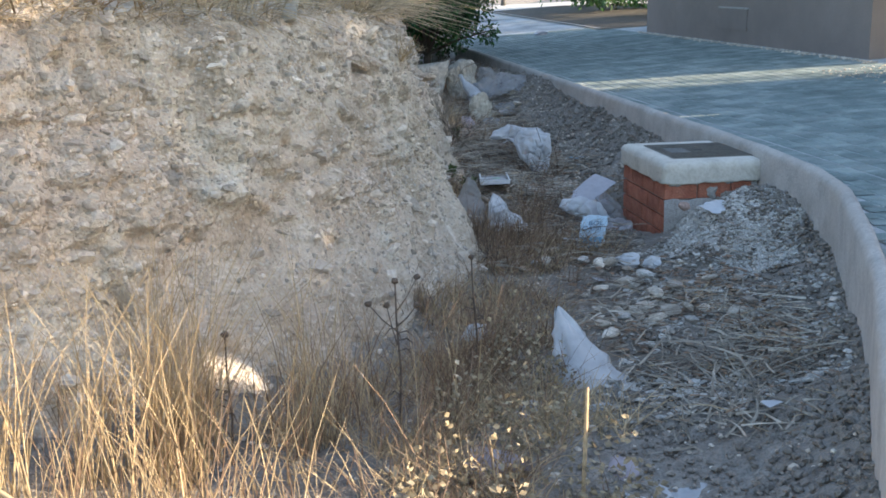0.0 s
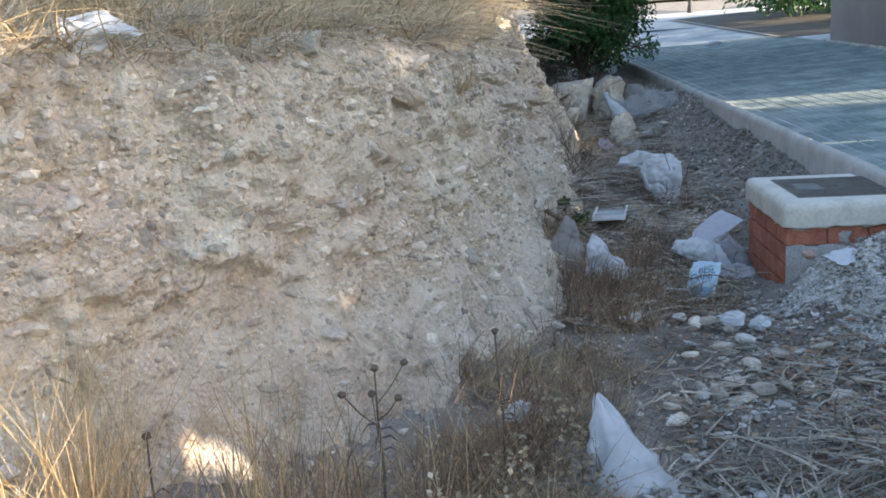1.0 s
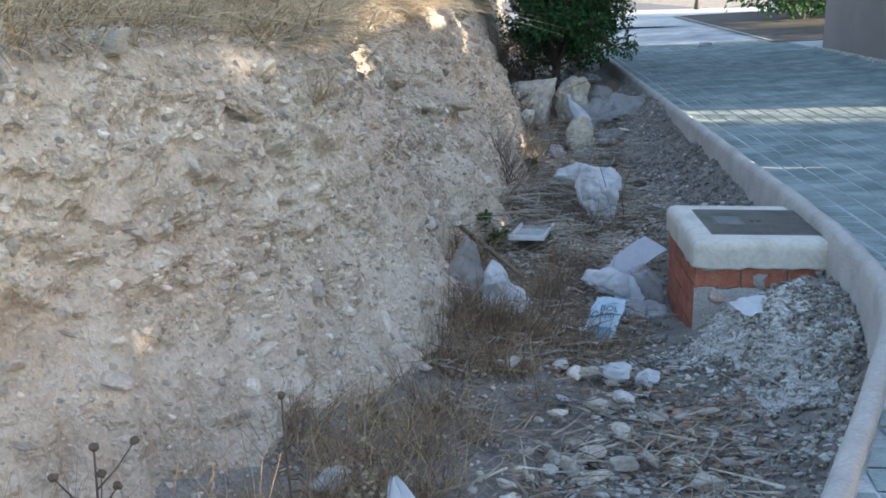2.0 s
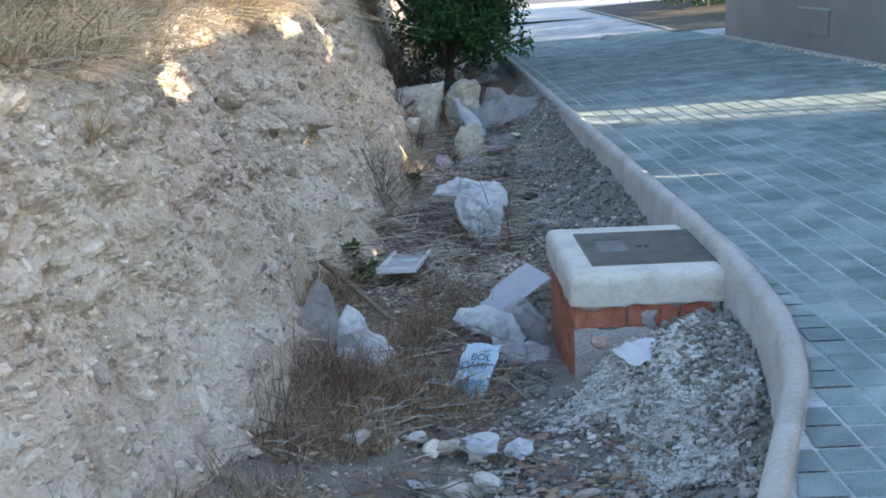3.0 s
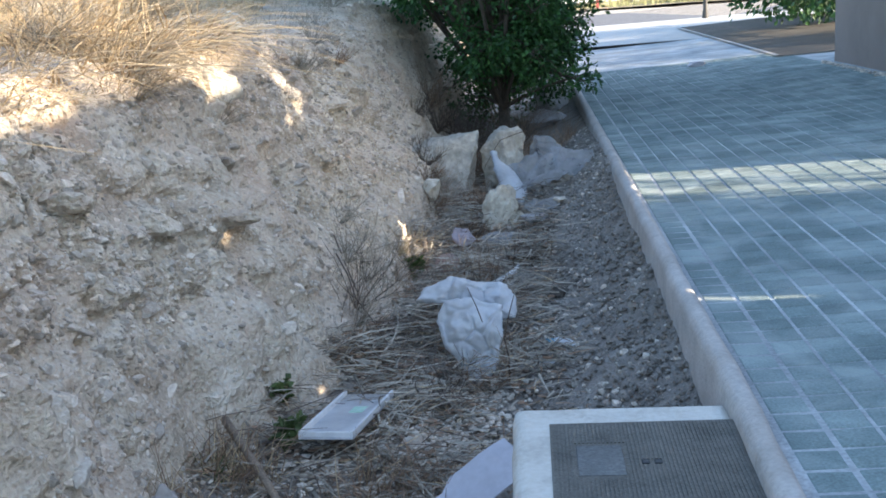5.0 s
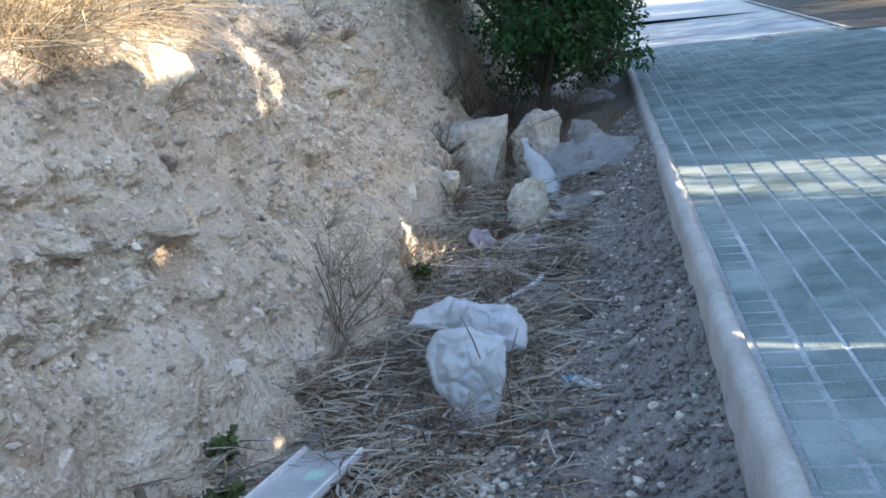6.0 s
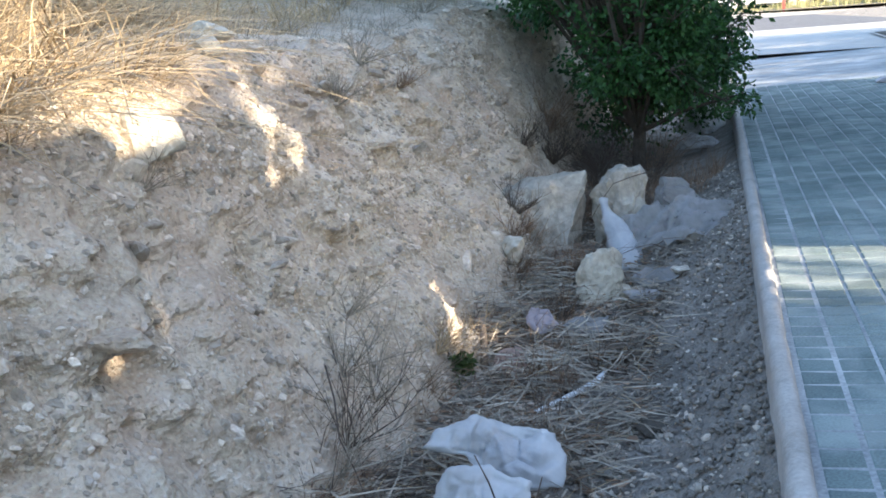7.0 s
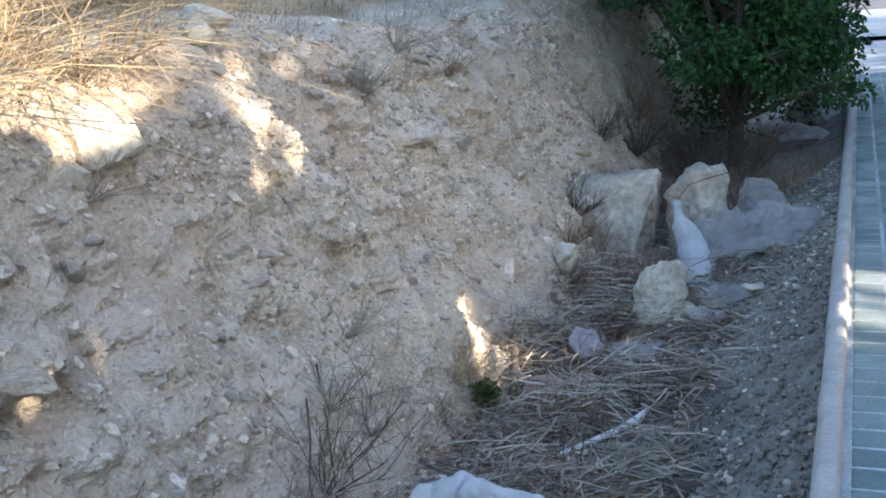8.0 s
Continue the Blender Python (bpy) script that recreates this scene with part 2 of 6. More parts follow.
def spline(points, step):
    """Evenly spaced points on a smooth curve through plan points."""
    p = [Vector(q) for q in points]
    p = [2 * p[0] - p[1]] + p + [2 * p[-1] - p[-2]]
    fine = []
    for i in range(1, len(p) - 2):
        for k in range(24):
            t = k / 24
            a, b, c, d = p[i - 1], p[i], p[i + 1], p[i + 2]
            fine.append(0.5 * ((2 * b) + (c - a) * t + (2 * a - 5 * b + 4 * c - d) * t * t + (3 * b - a - 3 * c + d) * t ** 3))
    fine.append(p[-2])
    out, left = [fine[0]], step
    for a, b in zip(fine, fine[1:]):
        d = (b - a).length
        while d > 1e-9 and left <= d:
            a = a + (b - a) * (left / d)
            out.append(a)
            d, left = (b - a).length, step
        left -= d
    return out


def fbm(x, y, z, octaves=4):
    return noise.fractal(Vector((x, y, z)), 1.0, 2.1, octaves, noise_basis='PERLIN_ORIGINAL')


# ---- plan ----
KERB_LINE = [(-2.6, -4.0), (-1.4, -2.0), (-0.3, 0.0), (0.55, 1.3), (1.42, 2.5), (1.96, 3.5), (2.44, 4.4), (2.74, 5.05), (3.03, 5.72), (3.27, 6.35), (3.39, 7.0), (3.44, 7.7), (3.46, 8.6), (3.46, 10.0), (3.47, 14.0), (3.47, 18.0), (3.47, 22.5), (3.45, 27.0), (3.45, 36.0)]
BANK_LINE = [(-9.0, -2.5), (-4.0, 1.6), (-2.2, 3.4), (-1.1, 4.55), (-0.25, 5.35), (0.1, 5.68), (0.48, 6.2), (0.85, 6.8), (1.07, 7.35), (1.13, 8.0), (1.13, 9.0), (1.2, 9.6), (1.42, 10.2), (1.53, 11.0), (1.62, 12.0), (1.68, 13.0), (1.72, 14.2), (1.72, 15.5), (1.70, 17.0), (1.66, 18.3), (1.7, 20.0), (1.8, 24.0), (1.8, 36.0)]
CREST = [(0, 1.05), (5.5, 1.08), (6.5, 1.05), (7.3, 0.98), (8.2, 1.12), (10.0, 1.12), (11.0, 1.18), (12.0, 1.30), (13.0, 1.20), (14.5, 1.15), (17.0, 1.35), (19.0, 1.3), (36.0, 1.2)]
LEAN_BACK = [(5.0, 0.22), (7.0, 0.27), (9.0, 0.36), (10.5, 0.46), (12.0, 0.5), (14.0, 0.56), (17.0, 0.45), (20.0, 0.3)]


def fine_line(line):
    """x for evenly spaced y along a smooth plan line."""
    pts = spline(line, 0.04)
    ys = np.arange(line[0][1], line[-1][1], 0.05)
    return line[0][1], [float(q) for q in np.interp(ys, [p.y for p in pts], [p.x for p in pts])]


KERB_Y0, KERB_FINE = fine_line(KERB_LINE)


def kerb_x(y):
    f = max(0.0, min(len(KERB_FINE) - 1.001, (y - KERB_Y0) / 0.05))
    i = int(f)
    return KERB_FINE[i] + (KERB_FINE[i + 1] - KERB_FINE[i]) * (f - i)


def bank_x(y):
    for (x0, y0), (x1, y1) in zip(BANK_LINE, BANK_LINE[1:]):
        if y <= y1:
            return x0 + (x1 - x0) * (y - y0) / (y1 - y0)
    return BANK_LINE[-1][0]


def pave_z(x, y):
    z = -0.028 + 0.055 * max(0.0, min(x, 10.0) - 3.6) * smoothstep(2, 8, y)
    return z + 0.02 * max(0.0, min(y, 75.0) - 43.0)


FLOOR = [(-4, -0.35), (2.0, -0.42), (4.0, -0.55), (5.5, -0.66), (8.5, -0.68), (10.0, -0.63), (12.0, -0.61), (13.0, -0.57), (14.3, -0.43), (16.0, -0.42), (20.0, -0.40), (36, -0.3)]


def ditch_z(x, y):
    """The bed of the ditch, from the foot of the bank to the kerb."""
    z = lerp_table(FLOOR, y)
    k, b = kerb_x(y), bank_x(y)
    up = lerp_table([(4, 0.24), (8.5, 0.34), (10, 0.46), (14, 0.40), (18, 0.25)], y)
    z += up * max(0.0, 1 - max(0.0, k - 0.06 - x) / 0.95) ** 2.2
    z += 0.14 * smoothstep(0.55, 0.0, x - b)
    # heap of gravel in front of the brick chamber
    d = math.hypot((x - 3.08) / 0.60, (y - 7.35) / 0.80) + 0.25 * noise.noise(Vector((x * 2.2, y * 2.2, 5.0)))
    z += 0.21 * smoothstep(1.15, 0.0, d)
    z += 0.05 * fbm(x * 1.5, y * 1.5, 3.1) + 0.022 * fbm(x * 6, y * 6, 7.7)
    return z


def bank_frame(s_points, i):
    a, b = s_points[max(0, i - 8)], s_points[min(len(s_points) - 1, i + 8)]
    d = (b - a).normalized()
    return Vector((d.y, -d.x))          # out towards the ditch


STEP = 0.026
BANK_PTS = spline(BANK_LINE, STEP)
BANK_N = [bank_frame(BANK_PTS, i) for i in range(len(BANK_PTS))]


def crag(x, y, z):
    """Lumps and ledges: cells of hard earth standing out of the softer face."""
    d = noise.voronoi(Vector((x * 4.5, y * 4.5, z * 6.5)))[0]
    e = noise.voronoi(Vector((x * 13, y * 13, z * 17)))[0]
    return (0.5 - d[0]) * 0.8 + (0.45 - e[0]) * 0.45 + 0.22 * noise.noise(Vector((x * 0.7, y * 0.7, z * 5)))


def bulge(y, z):
    """The large shapes of the face: a slanting nose with a hollow behind it, ledges and cavities."""
    r = y - (11.85 + (0.8 - z) * 0.64)
    o = 0.10 * smoothstep(-0.75, 0.0, r) * smoothstep(0.24, 0.02, r)
    o -= 0.10 * smoothstep(0.02, 0.30, r) * smoothstep(1.7, 0.4, r)
    # a lump with a cavity under it
    o += 0.10 * math.exp(-((y - 10.25) / 0.16) ** 2 - ((z - 0.42) / 0.10) ** 2)
    o -= 0.13 * math.exp(-((y - 10.22) / 0.13) ** 2 - ((z - 0.22) / 0.07) ** 2)
    o += 0.09 * math.exp(-((y - 9.55) / 0.16) ** 2 - ((z - 0.40) / 0.12) ** 2)
    # a swelling beside the boulders and a fissure further on
    o += 0.12 * math.exp(-((y - 14.0) / 0.45) ** 2 - ((z + 0.15) / 0.30) ** 2)
    o -= 0.14 * math.exp(-((y - 16.6 + 0.25 * z) / 0.10) ** 2) * smoothstep(-0.3, 0.1, z)
    # the stony upper layer stands out over the clay
    o += 0.05 * smoothstep(0.0, 0.35, z + 0.18 * noise.noise(Vector((y * 1.2, 3.0, 0.0)))) * smoothstep(8.2, 7.2, y)
    return o


def bank_point(i, v):
    """Point i along the bank; v from 0 (foot, buried) over 1 (crest) back across the top."""
    p, n = BANK_PTS[i], BANK_N[i]
    crest, lean = lerp_table(CREST, p.y), lerp_table(LEAN_BACK, p.y)
    crest += 0.05 * noise.noise(Vector((p.x * 2.1, p.y * 2.1, 1.7)))
    if v <= 1:
        z = -0.85 + v * (crest + 0.85)
        o = -lean * z + (0.10 - 0.14 * smoothstep(8.0, 9.2, p.y) * smoothstep(13.4, 12.6, p.y)) * smoothstep(-0.1, -0.75, z)
        o -= 0.07 * smoothstep(crest - 0.14, crest, z)
    else:
        w = (v - 1) * 6.0
        z = crest + 0.10 * w * smoothstep(0, 1.5, w) + 0.05 * min(w, 0.6)
        o = -lean * crest - 0.07 - w
        z = min(z, 2.0)
    face = smoothstep(1.15, 0.9, v)
    ux, uy, uz = p.x + n.x * o, p.y + n.y * o, z
    clay = smoothstep(0.15, -0.15, uz + 0.25 * noise.noise(Vector((ux * 1.1, uy * 1.1, 6.0)))) * 0.55
    rugged = (1 - clay) * (0.65 + 0.7 * max(0.0, 0.5 + noise.noise(Vector((ux * 1.6, uy * 1.6, uz * 2.4 + 3.0)))))
    gully = noise.noise(Vector((ux * 3.4, uy * 3.4, uz * 0.7 + 8.0)))
    pit = noise.noise(Vector((ux * 7.5, uy * 7.5, uz * 9.0 + 2.0)))
    o += face * (bulge(uy, uz) + 0.045 * fbm(ux * 0.9, uy * 0.9, uz * 0.8) + 0.06 * fbm(ux * 3.0, uy * 3.0, uz * 2.6) - 0.05 * max(0.0, 0.22 - abs(gully)) / 0.22 + rugged * (0.085 * crag(ux, uy, uz) + 0.028 * fbm(ux * 11, uy * 11, uz * 13, 3) - 0.08 * max(0.0, pit - 0.2)))
    z += (1 - face) * (0.06 * fbm(ux * 1.1, uy * 1.1, 9.0)) + 0.05 * fbm(ux * 2.2, uy * 2.2, 4.0) * smoothstep(0.6, 1.0, v)
    return Vector((p.x + n.x * o, p.y + n.y * o, z))


# ---- ground, ditch, bank ----
def build_ground():
    """One sheet to the horizon, laid under the paving, the ditch and the bank."""
    xs = [-400, -150, -60, -25, -12, -8] + [-6 + 0.5 * i for i in range(12)] + [0.05 * i for i in range(0, 73)] + [4, 6, 8, 10, 14, 25, 60, 150, 400]
    ys = [-400, -100, -30, -10] + [-4 + 0.5 * i for i in range(10)] + [1 + 0.05 * i for i in range(0, 342)] + [18.5, 19, 20, 22, 25, 30, 36, 45, 60, 90, 150, 300, 700]
    verts, faces = [], []
    for y in ys:
        for x in xs:
            k = kerb_x(y)
            if x < bank_x(y) - 2.0 and x <= k:
                z = 1.32
            elif x <= k + 0.02 and -4 <= y <= 36:
                z = ditch_z(x, y) + 0.03 * crag(x, y, 0.3) + 0.012 * fbm(x * 14, y * 14, 1.0, 2)
            elif x <= k:
                z = -0.6
            else:
                z = pave_z(x, y) - 0.22
                if y > 45 or x > 14:
                    z = pave_z(x, y) - 0.06
            if y > 40 and -6 < x <= k:
                z = 0.0
            verts.append((x, y, z))
    nx = len(xs)
    for j in range(len(ys) - 1):
        for i in range(nx - 1):
            a = j * nx + i
            faces.append((a, a + 1, a + nx + 1, a + nx))
    ob = from_data("ground", verts, faces, SOIL, smooth=True)
    return tagged(ob, "bare dark stony soil along the bed of the ditch", "ground", kind="structure")


build_ground()


def build_bank():
    vs = [0.1 + 0.9 * i / 92 for i in range(93)] + [1.01, 1.03, 1.06, 1.1, 1.15, 1.2, 1.27, 1.36, 1.5, 1.65, 1.8]
    idx = [i for i in range(len(BANK_PTS)) if 3.2 < BANK_PTS[i].y < 20 or i % 5 == 0]
    n = len(idx)
    verts, faces = [], []
    for i in idx:
        for v in vs:
            verts.append(bank_point(i, v))
    m = len(vs)
    for i in range(n - 1):
        for j in range(m - 1):
            a = i * m + j
            faces.append((a, a + m, a + m + 1, a + 1))
    ob = from_data("earth_bank", verts, faces, EARTH, smooth=False)
    return tagged(ob, "steep cut bank of dry beige stony earth", "earth bank", kind="structure")


build_bank()


# ---- kerb ----
def build_kerb():
    line = spline(KERB_LINE, 0.06)
    root = thing("kerb", "rounded pale concrete kerb wall along the paving", "kerb", kind="structure")
    prof = [(-0.060, -0.80), (-0.060, -0.050), (-0.054, -0.026), (-0.040, -0.007), (-0.018, 0.001), (0.002, 0.0), (0.014, -0.007), (0.020, -0.022), (0.022, -0.30)]
    total = len(line)
    start = 0
    seg = 17
    while start < total - 1:
        end = min(total - 1, start + seg)
        verts, faces = [], []
        for i in range(start, end + 1):
            a, b = line[max(0, i - 1)], line[min(total - 1, i + 1)]
            d = (b - a).normalized()
            nrm = Vector((d.y, -d.x))
            shrink = 0.0015 if i in (start, end) else 0.0
            for px, pz in prof:
                w = 0.004 * fbm(line[i].x * 3, line[i].y * 3, pz * 4)
                q = line[i] + nrm * (px * (1 - shrink * 8) + w)
                if i == start:
                    q = q + d * 0.0008
                if i == end:
                    q = q - d * 0.0008
                verts.append((q.x, q.y, pz - shrink + w + 0.006))
        k = len(prof)
        cnt = end - start + 1
        for i in range(cnt - 1):
            for j in range(k - 1):
                a = i * k + j
                faces.append((a, a + 1, a + k + 1, a + k))
        # end faces on corners of their own, so that the joints stay sharp
        for first, order in ((0, 1), ((cnt - 1) * k, -1)):
            base = len(verts)
            verts += verts[first:first + k]
            faces.append(tuple(range(base, base + k))[::order])
        from_data("kerb_stone", verts, faces, KERB, root, smooth=True)
        start = end
    return root


build_kerb()


# ---- paving ----
PITCH = 0.145


def build_paving():
    verts, faces = [], []
    ys = [-40, -20, -10, -4, -3, -2, -1] + [0.25 * i for i in range(40)] + [10, 14, 18, 22.5, 27, 31]
    xs = [0.0, 0.3, 0.7, 1.2, 2.0, 3.0, 4.5, 7, 10, 20, 40]
    for y in ys:
        k = kerb_x(y) - 0.02
        for x in xs:
            X = k + x
            verts.append((X, y, pave_z(X, y) - 0.006))
    n = len(xs)
    for j in range(len(ys) - 1):
        for i in range(n - 1):
            a = j * n + i
            faces.append((a, a + 1, a + n + 1, a + n))
    ob = from_data("pavement", verts, faces, JOINT)
    return tagged(ob, "grey square paving blocks with pale mortar joints", "pavement", kind="structure")


pavement = build_paving()


# ---- brick chamber ----
def build_chamber():
    c = thing("inspection_chamber", "brick inspection chamber with a white cement cap beside the kerb", "inspection chamber", (2.70, 7.70, -0.772))
    bm = bmesh.new()
    box(bm, (0.022, 0.022, 0), (0.665, 0.93, 0.60))
    part("core", bm, MORTAR, c, "grey mortar core")
    # cement cap, uneven along its lower edge
    bm = bmesh.new()
    box(bm, (-0.02, -0.02, 0.545), (0.715, 0.95, 0.70))
    bmesh.ops.subdivide_edges(bm, edges=bm.edges[:], cuts=14, use_grid_fill=True)
    for v in bm.verts:
        x, y, z = v.co
        top = smoothstep(0.60, 0.70, z)
        inx, iny = min(x + 0.02, 0.715 - x), min(y + 0.02, 0.95 - y)
        r = 0.05
        if z > 0.645:
            dz = z - 0.645
            for ax, d, sgn in ((0, inx, 1 if x < 0.34 else -1), (1, iny, 1 if y < 0.47 else -1)):
                if d < 1e-4:
                    v.co[ax] += sgn * (r - math.sqrt(max(0.0, r * r - (dz * 0.9) ** 2)))
        v.co += Vector((fbm(x * 7, y * 7, z * 7), fbm(x * 7 + 9, y * 7, z * 7), 0)) * 0.006
        if z < 0.56:
            v.co.z += 0.014 * fbm(x * 12, y * 12, 2.0)
    part("cap", bm, CEMENT, c, "rounded off-white cement cap", True)
    # ribbed lid in a sunk frame
    bm = bmesh.new()
    box(bm, (0.10, 0.12, 0.690), (0.705, 0.775, 0.7035), 0.002)
    lid = part("lid", bm, IRON, c, "dark ribbed metal lid")
    for i in range(46):
        x = 0.112 + i * 0.0126
        broken = [(0.14, 0.765)]
        if 5 <= i <= 17:
            broken = [(0.14, 0.34), (0.60, 0.765)]
        if 21 <= i <= 25:
            broken = [(0.14, 0.43), (0.47, 0.765)]
        for y0, y1 in broken:
            bm = bmesh.new()
            box(bm, (x, y0, 0.7034), (x + 0.0065, y1, 0.7065))
            part("rib", bm, IRON, lid)
    bm = bmesh.new()
    box(bm, (0.18, 0.36, 0.7034), (0.32, 0.58, 0.7055), 0.002)
    part("plate", bm, PLATE, lid, "worn grey plate")
    for dx in (0.0, 0.038):
        bm = bmesh.new()
        box(bm, (0.372 + dx, 0.435, 0.7034), (0.395 + dx, 0.465, 0.7075), 0.004)
        part("lifting_slot", bm, BLACK, lid)
    # brick courses on the face towards the gravel and on the side towards the bank
    bm = bmesh.new()
    box(bm, (0, 0, 0), (0.235, 0.02, 0.105), 0.004)
    brick = part("brick", bm, BRICK, c)
    mesh = brick.data
    spots = []
    for k, z in enumerate((0.435, 0.318, 0.201, 0.084, -0.03)):
        off = -0.0 if k % 2 == 0 else -0.12
        x = off
        while x < 0.66:
            x0, x1 = max(0.0, x), min(0.672, x + 0.235)
            if x1 - x0 > 0.05:
                spots.append((0, x0, x1, z))
            x += 0.245
        y = off
        while y < 0.93:
            y0, y1 = max(0.0, y), min(0.94, y + 0.235)
            if y1 - y0 > 0.05:
                spots.append((1, y0, y1, z))
            y += 0.245
    first = True
    for side, a0, a1, z in spots:
        ob = brick if first else new("brick", mesh)
        first = False
        ob.parent = c
        s = (a1 - a0) / 0.235
        if side == 0:
            ob.matrix_basis = Matrix.Translation((a0, 0.003, z)) @ Matrix.Diagonal((s, 1, 1, 1))
        else:
            ob.matrix_basis = Matrix.Translation((0.003, a1, z)) @ pose(0, 0, 0, 0, 0, -90) @ Matrix.Diagonal((s, 1, 1, 1))
    # rough mortar coat over the lower courses
    bm = bmesh.new()
    n = 40
    rows = []
    for i in range(n + 1):
        x = -0.004 + 0.68 * i / n
        top = 0.425 + 0.016 * fbm(x * 9, 1.0, 0.0) + 0.05 * smoothstep(0.40, 0.66, x) * smoothstep(-0.3, 0.3, noise.noise(Vector((x * 9, 4, 0))))
        rows.append([bm.verts.new((x, 0.006, top + 0.006)), bm.verts.new((x, -0.007 + 0.003 * fbm(x * 20, top, 1), top)), bm.verts.new((x, -0.010 + 0.006 * fbm(x * 11, 0.3, 1), 0.28)), bm.verts.new((x, -0.012 + 0.006 * fbm(x * 9, 0.1, 1), 0.0))])
    for a, b in zip(rows, rows[1:]):
        for j in range(3):
            bm.faces.new((a[j], a[j + 1], b[j + 1], b[j]))
    part("mortar_coat", bm, MORTAR, c, "rough grey mortar coat", True)
    # smears of mortar over the bricks
    for cx, cz, rx, rz in ((0.345, 0.475, 0.055, 0.06), (0.60, 0.47, 0.075, 0.055), (0.66, 0.52, 0.04, 0.03), (0.08, 0.535, 0.06, 0.015), (0.47, 0.54, 0.07, 0.012)):
        bm = bmesh.new()
        ring = []
        mid = bm.verts.new((cx, -0.011, cz))
        for k in range(22):
            a = 2 * math.pi * k / 22
            r = 0.75 + 0.55 * noise.noise(Vector((math.cos(a) * 1.7 + cx * 9, math.sin(a) * 1.7, cz * 7)))
            ring.append((bm.verts.new((min(0.672, max(0.0, cx + rx * r * math.cos(a) * 0.8)), -0.009, min(0.545, cz + rz * r * math.sin(a) * 0.8))), bm.verts.new((min(0.675, max(-0.002, cx + rx * r * math.cos(a))), 0.006, min(0.549, cz + rz * r * math.sin(a))))))
        for k in range(22):
            (i0, o0), (i1, o1) = ring[k], ring[(k + 1) % 22]
            bm.faces.new((mid, i0, i1))
            bm.faces.new((i0, o0, o1, i1))
        part("mortar_smear", bm, MORTAR, c, smooth=True)
    return c


build_chamber()


# ---- buildings ----
def build_house():
    h = thing("house", "plain beige rendered house beside the paving", "house", (7.13, 13.0, 0.0))
    bm = bmesh.new()
    # upper height is unseen, raised to cut sky light on the far paving
    box(bm, (0, 0, -0.3), (9, 8.22, 8.8))
    part("wall", bm, PLASTER, h)
    bm = bmesh.new()
    box(bm, (-0.015, 3.58, 0.36), (0.02, 4.62, 0.68), 0.004)
    hatch = part("meter_hatch", bm, PLASTER, h, "flush rendered meter hatch")
    bm = bmesh.new()
    box(bm, (-0.022, 3.52, 0.68), (0.02, 4.68, 0.705), 0.003)
    part("hatch_lip", bm, MORTAR, hatch)
    bm = bmesh.new()
    box(bm, (-0.15, -0.15, 8.8), (9.15, 8.5, 9.0), 0.02)
    part("roof", bm, MORTAR, h)
    return h


build_house()


def build_unseen_sun_wall():
    """An unseen wall: its gateway, small openings, stepped top and lintel beside the house are added to shape the sun.
    """
    w = thing("wall_near", "plain beige unseen wall, pierced and stepped to shape the sunlight", "wall", kind="structure")
    spans = [(-14, 1.0, -0.3, 3.6), (2.6, 5.0, -0.3, 3.6), (5.0, 6.75, -0.3, 2.95), (6.75, 7.2, -0.3, 2.72), (7.2, 9.38, -0.3, 2.95), (9.38, 9.82, -0.3, 2.81), (9.82, 10.25, -0.3, 2.92), (10.25, 10.7, -0.3, 2.48), (10.7, 11.3, -0.3, 2.95), (11.3, 11.78, 1.66, 2.95), (11.78, 12.97, 1.22, 2.95)]
    # each opening is placed to let one sun patch through
    holes = [(3.54, 3.62, 1.80, 2.04), (3.62, 3.72, 1.68, 1.94), (3.74, 3.80, 1.86, 1.98), (3.95, 4.0, 2.04, 2.12), (4.15, 4.22, 1.96, 2.06), (4.37, 4.47, 2.06, 2.2), (8.96, 9.06, 0.98, 1.26), (8.97, 9.05, 2.08, 2.28), (9.28, 9.34, 2.1, 2.32), (8.6, 8.65, 2.2, 2.36)]
    for y0, y1, z0, z1 in spans:
        cuts = sorted({y0, y1} | {e for h in holes for e in h[:2] if y0 < e < y1})
        for c0, c1 in zip(cuts, cuts[1:]):
            mid = (c0 + c1) / 2
            low = z0
            for h in sorted((h for h in holes if h[0] < mid < h[1]), key=lambda h: h[2]):
                bm = bmesh.new()
                box(bm, (7.02, c0, low), (7.27, c1, h[2]))
                part("wall_section", bm, PLASTER, w)
                low = h[3]
            bm = bmesh.new()
            box(bm, (7.02, c0, low), (7.27, c1, z1))
            part("wall_section", bm, PLASTER, w)
    # an unseen return across the passage beside the house, added to bound the sun strip
    bm = bmesh.new()
    box(bm, (9.0, 12.1, -0.3), (9.2, 12.97, 2.7))
    part("wall_section", bm, PLASTER, w)
    return w


build_unseen_sun_wall()


# ---- stones ----
def stone_mesh(seed, flat=0.65, sub=2, rough=0.22, cut=(0.5, 0.82)):
    bm = bmesh.new()
    bmesh.ops.create_icosphere(bm, subdivisions=sub, radius=1)
    o = Vector((seed * 3.7, seed * 1.3, seed * 2.1))
    rnd = random.Random(seed)
    cuts = [(Vector((rnd.gauss(0, 1), rnd.gauss(0, 1), rnd.gauss(0, 1))).normalized(), rnd.uniform(*cut)) for _ in range(9)]
    for v in bm.verts:
        c = v.co.copy()
        for n, d in cuts:
            k = c.dot(n)
            if k > d:
                c -= n * (k - d) * 0.92
        c *= 1 + rough * noise.noise(c * 1.6 + o) + 0.35 * rough * noise.noise(c * 5 + o)
        v.co = Vector((c.x, c.y * 0.85, c.z * flat))
    return bm


